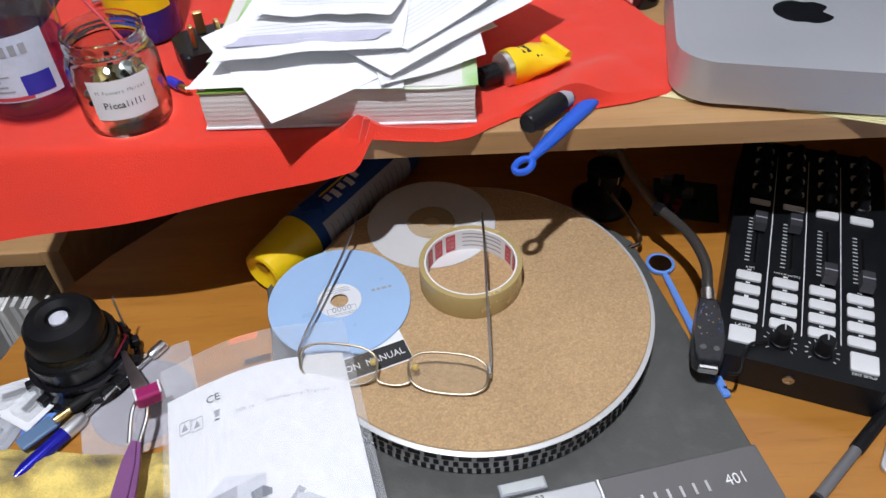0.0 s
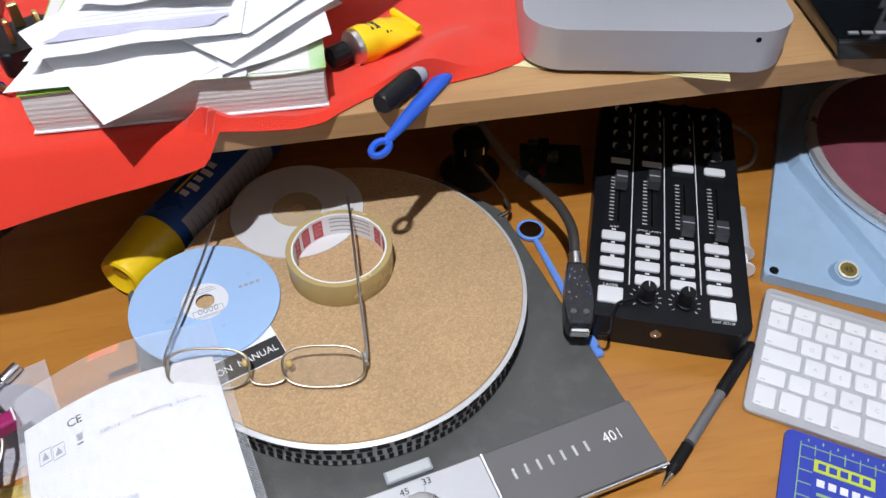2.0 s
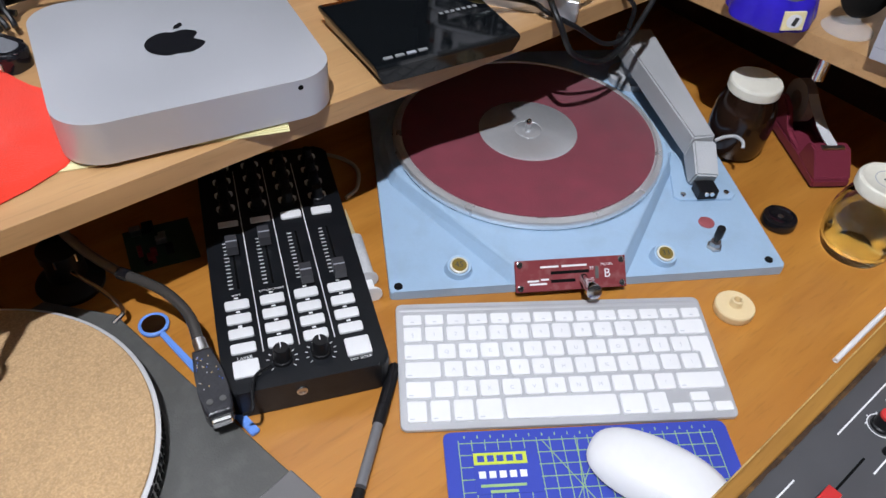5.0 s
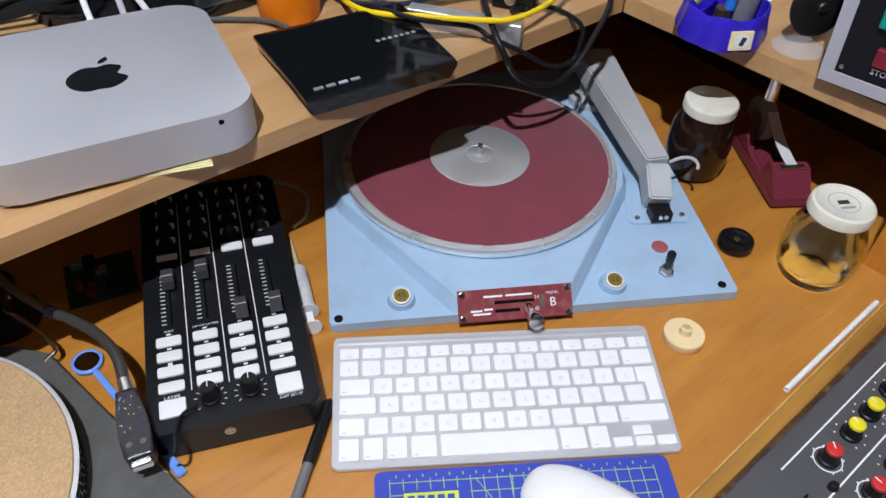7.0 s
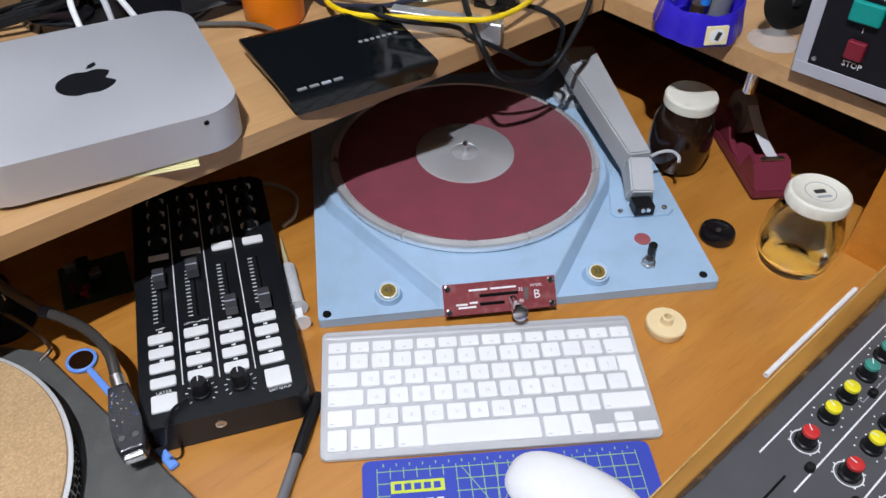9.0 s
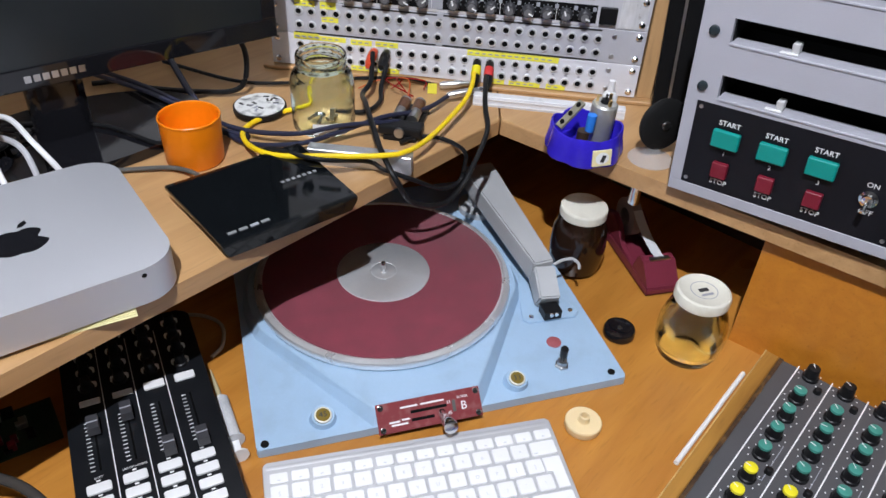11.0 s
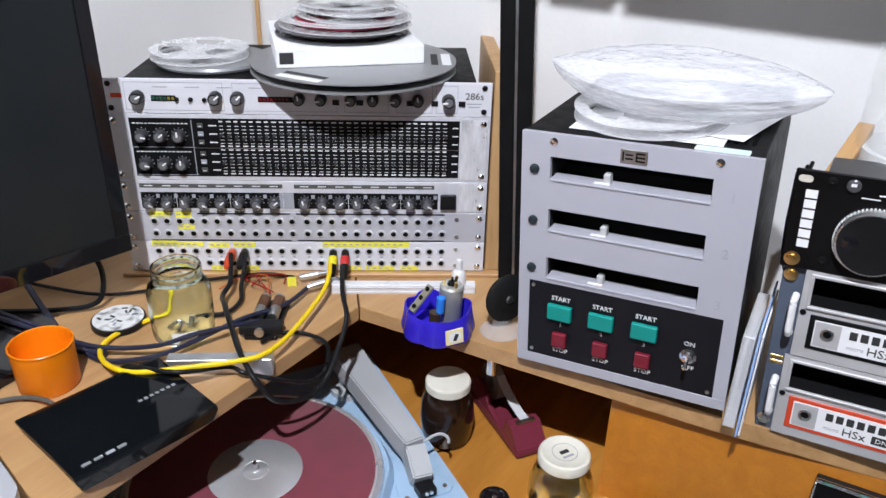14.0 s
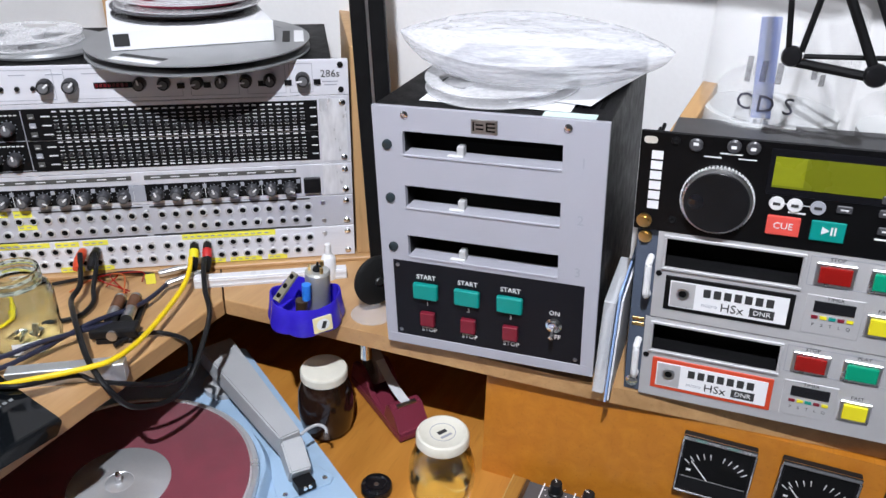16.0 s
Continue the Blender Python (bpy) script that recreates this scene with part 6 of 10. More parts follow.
single("note_scrap", box(B(), (-0.014, -0.008, 0.0003), (0.014, 0.012, 0.0012)), bpy.data.materials["pale_yellow_paper"], T(0.268, 0.571, S) @ R(-20), "scrap of pale yellow note under the computer", "note")
hub = thing("usb_hub", frame_at(0.251, 0.773, S, 0.47, -0.883) @ Matrix.Diagonal((0.72, 0.72, 0.82, 1)), "small black and grey oval hub with pale sockets", "hub")
part("case", prism(B(), rrect(0, -0.022, 0.088, 0.022, 0.018), 0.0005, 0.0215, 0.005, 3), M_GLOSSBLACK, hub)
part("grey_inlay", prism(B(), rrect(0.03, -0.012, 0.078, 0.014, 0.012), 0.0212, 0.0222, 0.0005, 1), mat("dull_grey_inlay", (0.14, 0.145, 0.16), 0.5), hub)
for k in range(3):
    sk = part("socket", box(B(), (0.02 + k * 0.021, -0.0228, 0.006), (0.034 + k * 0.021, -0.0215, 0.0135)), M_ALU, hub)
    part("tongue", box(B(), (0.021 + k * 0.021, -0.0236, 0.0085), (0.033 + k * 0.021, -0.0227, 0.0128)), M_WHITE, sk)
for k in range(6):
    cord("black_cable", [(0.262 + 0.006 * k, 0.772, S + 0.012), (0.24 + 0.012 * k, 0.8, S + 0.016 + 0.003 * k), (0.3 + 0.02 * k, 0.82 + 0.008 * k, S + 0.012), (0.4 + 0.02 * k, 0.79 + 0.012 * k, S + 0.03 - 0.003 * k), (0.46, 0.85 + 0.01 * k, S + 0.01)], 0.0027, M_BLACK, "black cable in the tangle behind the computer")

# ---- equipment rack in the corner ----
RF = frame_at(0.813, 0.827, S, 0.572, -0.82)
RW = 0.4755
RZ = 0.0062                         # lowest panel edge over the shelf
UH = 0.0445
rk = thing("rack_cabinet", RF, "beech-sided equipment rack cabinet standing on the shelf", "rack")
part("base_board", box(B(), (-0.019, -0.012, 0.0003), (RW + 0.022, 0.25, 0.0055), 0.001, 1), M_SHELF, rk)
part("side_board", box(B(), (RW + 0.003, 0.0, 0.0057), (RW + 0.022, 0.25, 0.287), 0.001, 1), M_OAK, rk, "beech side board")
part("rail", box(B(), (-0.007, 0.003, 0.006), (0.016, 0.02, 0.268)), M_STEEL, rk)
part("rail", box(B(), (RW - 0.016, 0.003, 0.006), (RW, 0.02, 0.268)), M_STEEL, rk)
M_RACKALU = mat("silver_rack_panel", (0.72, 0.72, 0.76), 0.4, 0.1, var=0.05, scale=20, bump=0.04, stretch=(0.3, 1, 12))
M_RACKSILVER = mat("brushed_silver_panel", (0.74, 0.74, 0.78), 0.35, 0.3, var=0.1, scale=60, bump=0.08, bscale=300, stretch=(1, 1, 0.1))
M_RACKGREY = mat("grey_rack_panel", (0.5, 0.5, 0.54), 0.4, 0.1, var=0.05)


def unit(name, n0, n, label, category, face, depth=0.2):
    """Rack unit of n heights whose lower edge is n0 heights up."""
    z0 = RZ + n0 * UH
    ob = thing(name, RF @ T(0, 0, z0), label, category)
    part("front_panel", box(B(), (-0.007, -0.0032, 0.0004), (RW, 0.0, n * UH - 0.0004), 0.0005, 1), face, ob)
    part("case", box(B(), (0.02, 0.0002, 0.001), (RW - 0.02, depth, n * UH - 0.001)), M_MATTEBLACK, ob)
    return ob


def rscrew(parent, x, z, material=M_CHROME, r=0.0042):
    return part("rack_screw", lathe(B(), [(r, 0), (r * 0.95, 0.0015), (r * 0.5, 0.003), (0, 0.0031)], 16, T(x, -0.0033, z) @ FRONT), material, parent, "", True)


M_KNOBTOP = mat("grey_knob_top", (0.14, 0.14, 0.145), 0.4, var=0.1, bump=0.02)


def small_knob(parent, x, z, r, h, material=M_BLACK, mark=None, spin=0, base=True, y0=-0.0033):
    k = part("knob", lathe(B(), [(r, 0), (r, h * 0.5), (r * 0.85, h), (0, h)], 18), material, parent, "", True, T(x, y0, z) @ FRONT)
    if mark:
        part("knob_top", lathe(B(), [(r * 0.66, h + 0.0001), (r * 0.62, h + 0.0004), (0, h + 0.0004)], 16), M_KNOBTOP, k)
        part("pointer", box(B(), (-r * 0.13, r * 0.1, h + 0.0004), (r * 0.13, r * 0.92, h + 0.0009)), mark, k, m=R(spin))
    return k


def bar(parent, x0, z0, x1, z1, material, name="print_bar", y=-0.0033, t=0.0003):
    return part(name, box(B(), (x0, y - t, z0), (x1, y, z1)), material, parent)


# channel strip on top
M_REDSEG, M_GREENSEG, M_AMBERSEG = (mat(n_, c_, 0.3, var=0.1, bump=0) for n_, c_ in (("dull_red_segment", (0.12, 0.006, 0.01)), ("dull_green_segment", (0.02, 0.09, 0.05)), ("dull_amber_segment", (0.2, 0.15, 0.02))))
# Brushed ear metal; its bright reflection is put into the pale base colour.
M_EAR = mat("scuffed_bright_ear", (0.86, 0.86, 0.88), 0.3, 0.35, var=0.3, scale=70, bump=0.3, bscale=260, stretch=(1, 1, 0.25))
cs1 = unit("channel_strip", 5, 1, "silver one-unit channel strip with black knobs", "audio unit", M_RACKALU)
for x in (0.0015, RW - 0.0095):
    for z in (0.007, 0.0375):
        rscrew(cs1, x, z, M_MATTEBLACK, 0.0036)
for a in (( 0.02, 0.14), (0.152, 0.28), (0.29, 0.345), (0.355, 0.4), (0.405, 0.432)):
    for z in (0.0045, 0.0395):
        bar(cs1, a[0], z, a[1], z + 0.0005, M_GREYINK, "outline")
    for x in a:
        bar(cs1, x, 0.0045, x + 0.0005, 0.04, M_GREYINK, "outline")
for i, (x, r) in enumerate(((0.036, 0.0085), (0.131, 0.0085), (0.158, 0.0085), (0.234, 0.0075), (0.261, 0.0075), (0.298, 0.0075), (0.3255, 0.0075), (0.354, 0.0075), (0.382, 0.0075), (0.4205, 0.0085))):
    small_knob(cs1, x, 0.0215, r, 0.013, M_BLACK, M_WPRINT, (-60, -50, -45, 10, 95, 100, 0, 90, 5, 95)[i])
for x, w in ((0.052, 0.03), (0.183, 0.043)):
    mt_ = part("level_meter", box(B(), (x, -0.0042, 0.0165), (x + w, -0.0031, 0.0235)), M_GLOSSBLACK, cs1)
    for k in range(int(w / 0.0048)):
        part("segment", box(B(), (x + 0.0012 + k * 0.0047, -0.0046, 0.018), (x + 0.0045 + k * 0.0047, -0.0041, 0.022)), M_REDSEG if x > 0.1 else (M_GREENSEG, M_AMBERSEG)[k > 3], mt_)
for x in (0.083, 0.1, 0.117):
    small_knob(cs1, x, 0.0185, 0.0028, 0.003, M_BLACK)
for x in (0.275, 0.305, 0.368, 0.399, 0.4335):
    bar(cs1, x, 0.014, x + 0.0085, 0.0205, M_BLACK, "push_switch", t=0.0015)
text("286s", 0.0125, M_INK, cs1, T(0.4535, -0.0035, 0.0265) @ FRONT)
bar(cs1, 0.4435, 0.0165, 0.463, 0.0178, M_GREYINK)
bar(cs1, 0.446, 0.0125, 0.461, 0.0138, M_GREYINK)
bar(cs1, 0.003, 0.02, 0.0165, 0.0255, M_REDPANEL, "brand_bar")
for k in range(9):
    bar(cs1, 0.055 + k * 0.039, 0.0335, 0.073 + k * 0.039, 0.0345, M_GREYINK)

# graphic equaliser, two rows of sliders
eq = unit("graphic_equaliser", 3, 2, "two-unit black and silver graphic equaliser with rows of sliders", "audio unit", M_RACKSILVER)
bar(eq, 0.02, 0.006, 0.436, 0.0835, M_MATTEBLACK, "black_fascia", t=0.0004)
for z0 in (0.0455, 0.008):
    bar(eq, 0.0215, z0 - 0.0005, 0.1, z0 + 0.0002, M_GREYINK, "outline", y=-0.0037)
    bar(eq, 0.0965, z0, 0.0975, z0 + 0.036, M_GREYINK, "outline", y=-0.0037)
    for i, x in enumerate((0.0345, 0.0575, 0.0805)):
        small_knob(eq, x, z0 + 0.016, 0.0078, 0.012, mat("grey_eq_knob", (0.05, 0.05, 0.055), 0.3) if i == 0 and z0 > 0.02 else bpy.data.materials["grey_eq_knob"], M_WPRINT, -100 + 50 * i, y0=-0.0037)
        for k in range(9):
            a = radians(-130 + 32.5 * k)
            bar(eq, x + 0.0092 * math.sin(a) - 0.0006, z0 + 0.016 + 0.0092 * math.cos(a) - 0.0006, x + 0.0092 * math.sin(a) + 0.0006, z0 + 0.016 + 0.0092 * math.cos(a) + 0.0006, M_GREYINK, "tick", y=-0.0037)
    for k in range(14):
        bar(eq, 0.024 + k * 0.005, z0 + 0.0305, 0.0275 + k * 0.005, z0 + 0.0318, M_WPRINT, y=-0.0037)
    for k, z in enumerate((0.004, 0.015, 0.026)):
        bar(eq, 0.104, z0 + z, 0.111, z0 + z + 0.006, M_GREYHAMMER if k != 1 else M_GREYINK, "push_switch", y=-0.0037, t=0.001)
        bar(eq, 0.1055, z0 + z + 0.0015, 0.1095, z0 + z + 0.0024, M_WPRINT, y=-0.0048)
        bar(eq, 0.118, z0 + z + 0.002, 0.128, z0 + z + 0.0035, M_WPRINT, y=-0.0037)
        bar(eq, 0.427, z0 + z + 0.002, 0.4345, z0 + z + 0.0035, M_WPRINT, y=-0.0037)
    bm = B()
    for i in range(31):
        x = 0.134 + i * 0.00945
        for k in range(6):
            z = z0 + 0.005 + k * 0.0046
            box(bm, (x - 0.0025, -0.0041, z), (x + 0.0025, -0.0037, z + 0.0008))
    tagged(part("slider_scale", bm, M_WPRINT, eq, "rows of fine slider scales"), kind="stuff")
    bm = B()
    for i in range(31):
        x = 0.134 + i * 0.00945
        for z in (z0 + 0.001, z0 + 0.0335):
            box(bm, (x - 0.003, -0.0041, z), (x + 0.002 + 0.001 * (i % 2), -0.0037, z + 0.0016))
    tagged(part("frequency_print", bm, M_WPRINT, eq, "rows of fine white print"), kind="stuff")
    bar(eq, 0.1, 0.0443, 0.436, 0.0448, M_ALU, "divider_line", y=-0.0037)
    sc = None
    for i in range(31):
        x = 0.134 + i * 0.00945
        zz = z0 + 0.0165 + 0.0035 * math.sin(i * 0.55 + z0 * 60)
        if sc is None:
            sc = part("slider_cap", box(B(), (-0.0014, -0.0075, -0.002), (0.0014, 0.0, 0.002), 0.0004, 1), mat("dark_slider_cap", (0.035, 0.035, 0.038), 0.35, spec=0.3), eq, m=T(x, -0.0038, zz))
            part("slot", box(B(), (x - 0.0006, -0.0039, z0 + 0.005), (x + 0.0006, -0.0036, z0 + 0.03)), M_DARK, eq)
        else:
            again(sc, T(x, -0.0038, zz))
bar(eq, 0.4385, 0.004, 0.4715, 0.085, M_EAR, "bright_ear", t=0.0004)
for x in (0.001, RW - 0.009):
    for z in (0.008, 0.08):
        rscrew(eq, x, z)

# compressor
cp = unit("compressor", 2, 1, "silver one-unit compressor with a row of grey knobs", "audio unit", M_RACKSILVER)
bar(cp, 0.02, 0.005, 0.41, 0.0275, M_MATTEBLACK, "black_fascia", t=0.0004)
bar(cp, 0.02, 0.034, 0.205, 0.0395, M_GREYHAMMER, "title_strip", t=0.0004)
bar(cp, 0.22, 0.034, 0.405, 0.0395, M_GREYHAMMER, "title_strip", t=0.0004)
bar(cp, 0.2, 0.005, 0.219, 0.0275, M_GREYINK, "centre_panel", y=-0.0037)
for i in range(16):
    x = (0.031 if i < 8 else 0.233) + (i % 8) * 0.0232
    small_knob(cp, x, 0.0145, 0.0076, 0.012, bpy.data.materials["grey_eq_knob"], M_WPRINT, -120 + (i * 67) % 200, y0=-0.0037)
    for k in range(9):
        a = radians(-130 + 32.5 * k)
        bar(cp, x + 0.0089 * math.sin(a) - 0.0006, 0.0145 + 0.0089 * math.cos(a) - 0.0006, x + 0.0089 * math.sin(a) + 0.0006, 0.0145 + 0.0089 * math.cos(a) + 0.0006, M_GREYINK, "tick", y=-0.0037)
    if i % 3 == 1:
        bar(cp, x + 0.0112, 0.0055, x + 0.0118, 0.027, M_WPRINT, "outline", y=-0.0037)
    bar(cp, x + 0.009, 0.02, x + 0.0135, 0.025, M_GREYINK, "push_switch", y=-0.0037, t=0.001)
    bar(cp, x - 0.005, 0.036, x + 0.006, 0.0374, M_WPRINT, y=-0.0037)
part("power_switch", box(B(), (0.4135, -0.0085, 0.006), (0.4345, -0.003, 0.027), 0.001, 1), M_BLACK, cp, "black rocker switch")
bar(cp, 0.4385, 0.002, 0.4715, 0.042, M_EAR, "bright_ear", t=0.0004)
for x in (0.001, RW - 0.009):
    for z in (0.008, 0.036):
        rscrew(cp, x, z)

# two patch bays
sock = None
ring_bm = lathe(B(), [(0.0058, 0.0), (0.0056, 0.0012), (0.005, 0.002), (0.0037, 0.002), (0.0036, 0.0002), (0, 0.0002)], 18)
for bay, (n0, face) in enumerate(((1, M_RACKGREY), (0, M_RACKALU))):
    pbay = unit("patch_bay", n0, 1, ("grey", "silver")[bay] + " patch bay with jack sockets and yellow label tape", "patch bay", face, 0.1)
    if bay == 0:
        for a in ((0.09, 0.2125), (0.2205, 0.42)):
            bar(pbay, a[0], 0.0405, a[1], 0.0425, M_INK, "black_line")
        for a in ((0.0255, 0.2125), (0.2205, 0.42)):
            bar(pbay, a[0], 0.001, a[1], 0.003, M_INK, "black_line")
    for r, z in enumerate((0.0305, 0.0125)):
        for c in range(24):
            x = 0.0325 + c * 0.01655 + (0.0035 if c > 11 else 0)
            if sock is None:
                sock = part("jack_socket", ring_bm, mat("nickel_socket_ring", (0.78, 0.78, 0.78), 0.25, 0.45, var=0.1, bump=0), pbay, "chromed jack socket", True)
                sock.matrix_local = T(x, -0.0033, z) @ FRONT
                hole = part("socket_hole", lathe(B(), [(0.0036, 0.0003), (0.0036, 0.0014), (0, 0.0014)], 14), M_DARK, sock)
            else:
                s2 = again(sock, T(x, -0.0033, z) @ FRONT, pbay)
                again(hole, Matrix(), s2)
    for c in range(24):
        x = 0.0325 + c * 0.01655 + (0.0035 if c > 11 else 0)
        if bay == 0:
            text(str(c + 1), 0.0062, M_GREYINK, pbay, T(x, -0.0034, 0.0215) @ FRONT, "numeral")
        else:
            bar(pbay, x - 0.0016, 0.0205, x + 0.0016, 0.0225, M_GREYINK)
    for x in (0.216, 0.4365):
        for z in (0.009, 0.0345):
            small_knob(pbay, x, z, 0.0032, 0.001, M_ALU)
    for x in (0.001, RW - 0.009):
        for z in (0.008, 0.0365):
            rscrew(pbay, x, z)
    tapes = ((0.0275, 0.0375, 0.0545, 0.0435), (0.061, 0.036, 0.082, 0.0435), (0.0625, 0.019, 0.0845, 0.0245)) if bay == 0 else (
        (0.024, 0.0375, 0.058, 0.0445), (0.026, 0.0375, 0.0935, 0.0425), (0.1, 0.0365, 0.128, 0.042), (0.133, 0.037, 0.163, 0.0425), (0.254, 0.0375, 0.372, 0.0435),
        (0.1, 0.0008, 0.129, 0.0062), (0.136, 0.0008, 0.165, 0.006), (0.285, 0.0012, 0.305, 0.0065), (0.311, 0.0012, 0.352, 0.0062), (0.36, 0.0012, 0.385, 0.0065))
    for a in [(t[0], t[1] - 0.0004, t[2], t[3] + 0.0012) for t in tapes]:
        tp = bar(pbay, *a, M_YTAPE, "label_tape", t=0.0004)
        for k in range(int((a[2] - a[0]) / 0.0085)):
            bar(tp, a[0] + 0.0018 + k * 0.0085, (a[1] + a[3]) / 2 - 0.0008, a[0] + 0.0068 + k * 0.0085, (a[1] + a[3]) / 2 + 0.0006, M_GREYINK, y=-0.0037)


def jack(x, z, cap, label, tilt=8):
    j = thing("jack_plug", RF @ T(x, -0.0052, RZ + z) @ R(90 + tilt, "X"), label, "plug")
    part("sleeve", lathe(B(), [(0.0048, 0.0), (0.0056, 0.004), (0.0058, 0.03), (0.0036, 0.042), (0, 0.042)], 18), M_BLACK if cap is not M_REDPANEL else M_REDPANEL, j, "", True)
    part("colour_cap", lathe(B(), [(0.006, 0.0095), (0.0061, 0.01), (0.0061, 0.022), (0.0058, 0.0225)], 18, close=False), cap, j, "", True)
    return j


jack(0.1318, 0.0305, M_REDPANEL, "red-bodied jack plug in the patch bay", 4)
jack(0.1484, 0.0305, M_RUBBER, "black jack plug in the patch bay", 4)
jack(0.268, 0.0305, M_KNOBYELLOW, "black jack plug with a yellow cap ring", 30)
jack(0.2845, 0.0305, M_KNOBRED, "black jack plug with a red cap ring", 30)

# ---- reels on top of the rack ----
RT = RZ + 6 * UH


def flange(bm, R_, r_in, z0, z1, windows=3, w0=0.35, w1=0.82):
    """Reel cheek: rim and hub rings joined by spokes, with openings between."""
    def ringp(a, b, a0, a1, k):
        for i in range(k):
            t0, t1 = radians(a0 + (a1 - a0) * i / k), radians(a0 + (a1 - a0) * (i + 1) / k)
            v = [bm.verts.new((r * math.cos(t), r * math.sin(t), z)) for z in (z0, z1) for r, t in ((a, t0), (b, t0), (b, t1), (a, t1))]
            for q in ((3, 2, 1, 0), (4, 5, 6, 7), (1, 2, 6, 5), (3, 0, 4, 7)):
                bm.faces.new([v[j] for j in q])
    ringp(r_in, R_ * w0, 0, 360, 48)
    ringp(R_ * w1, R_, 0, 360, 72)
    for k in range(windows):
        c = 360 / windows * k
        ringp(R_ * w0, R_ * w1, c, c + 360 / windows * 0.55, 16)
    bmesh.ops.remove_doubles(bm, verts=bm.verts, dist=0.00002)
    return bm


def reel(x, y, z, R_, h, cheek, tape, label, tilt=(0, 0), spin=0, full=0.7):
    ob = thing("tape_reel", T(x, y, z) @ R(tilt[0], "X") @ R(tilt[1], "Y") @ R(spin), label, "tape reel", "tape reels")
    part("flange", flange(B(), R_, 0.005, 0.0003, 0.0018), cheek, ob)
    part("flange", flange(B(), R_, 0.005, h - 0.0015, h), cheek, ob, m=R(25))
    part("hub", lathe(B(), [(R_ * 0.3, 0.0019), (R_ * 0.3, h - 0.0016), (0, h - 0.0016)], 40), cheek, ob)
    if tape:
        part("tape_pack", lathe(B(), [(R_ * 0.305, 0.0025), (R_ * full, 0.0025), (R_ * full, h - 0.0022), (R_ * 0.305, h - 0.0022), (R_ * 0.305, 0.0025)], 64, close=False), tape, ob, "", True)
    return ob


M_REELGREY = mat("grey_metal_reel", (0.33, 0.335, 0.34), 0.4, 0.4, var=0.04, bump=0.02)
M_BROWNTAPE = mat("brown_tape", (0.06, 0.035, 0.03), 0.35, var=0.1, bump=0.1, bscale=900)
M_REELDARK = film("smoked_reel_plastic", (0.12, 0.12, 0.13), 0.75, 0.1)
TOP = S + RT
big = reel(1.035, 0.617, TOP + 0.0005, 0.1335, 0.0125, M_REELGREY, M_BROWNTAPE, "large grey metal tape reel on the rack", full=0.5)
for f in [o for o in big.children if o.name.startswith("flange")]:
    part("solid_web", lathe(B(), [(0.046, 0.0004), (0.11, 0.0004), (0.11, 0.0016), (0.046, 0.0016), (0.046, 0.0004)], 64, close=False), M_REELGREY, f) if f.matrix_local.to_euler().z == 0 else None
part("solid_web", lathe(B(), [(0.046, 0.0112), (0.11, 0.0112), (0.11, 0.0123), (0.046, 0.0123), (0.046, 0.0112)], 64, close=False), M_REELGREY, big)
for a in (215, 335, 95):
    part("window_print", box(B(), (-0.03, 0.1, 0.0126), (0.03, 0.109, 0.0129)), M_INK, big, m=R(a))
    part("paper_label", box(B(), (-0.032, 0.114, 0.0126), (0.03, 0.126, 0.0129)), M_WPRINT, big, m=R(a))
bx = thing("reel_box", frame_at(0.932, 0.656, TOP + 0.0132, 0.73, -0.683), "flat white cardboard reel box between the reels", "box")
part("carton", box(B(), (0, 0, 0), (0.186, 0.186, 0.024), 0.001, 1), M_PAPER, bx)
part("end_label", box(B(), (0.004, -0.0004, 0.005), (0.021, 0.0002, 0.019)), M_INK, bx)
part("picture", box(B(), (0.03, 0.03, 0.024), (0.15, 0.15, 0.0243)), M_LIGHTTONE, bx)
bc = bx.matrix_world @ Vector((0.093, 0.088, 0.0245))
reel(bc.x, bc.y, bc.z, 0.0885, 0.011, M_REELDARK, M_BROWNTAPE, "smoked dark plastic tape reel in the stack", (0, 0), 10, 0.8)
reel(bc.x + 0.004, bc.y - 0.003, bc.z + 0.0115, 0.0885, 0.011, M_REELCLEAR, mat("dark_pink_leader_tape", (0.3, 0.03, 0.06), 0.4), "clear plastic reel with red tape in the stack", (0, 0), 40, 0.75)
reel(bc.x + 0.012, bc.y - 0.008, bc.z + 0.0232, 0.074, 0.011, M_REELCLEAR, M_WPRINT, "clear plastic reel with white leader in the stack", (1.5, 0), 70, 0.6)
reel(bc.x + 0.008, bc.y - 0.004, bc.z + 0.037, 0.064, 0.011, M_REELCLEAR, None, "small empty clear plastic tape reel", (-1, 1), 15)
lid = RF @ Vector((0.095, 0.085, RT + 0.0005))
single("round_tin_lid", lathe(B(), [(0.072, 0), (0.0735, 0.003), (0.072, 0.0065), (0.068, 0.007), (0, 0.0068)], 56), M_REELGREY, T(lid.x + 0.012, lid.y - 0.012, lid.z), "flat grey round tin lid on the rack", "lid", smooth=True)
reel(lid.x, lid.y, lid.z + 0.0075, 0.0635, 0.0115, M_REELCLEAR, None, "small empty clear plastic tape reel", (0, 0), 30)

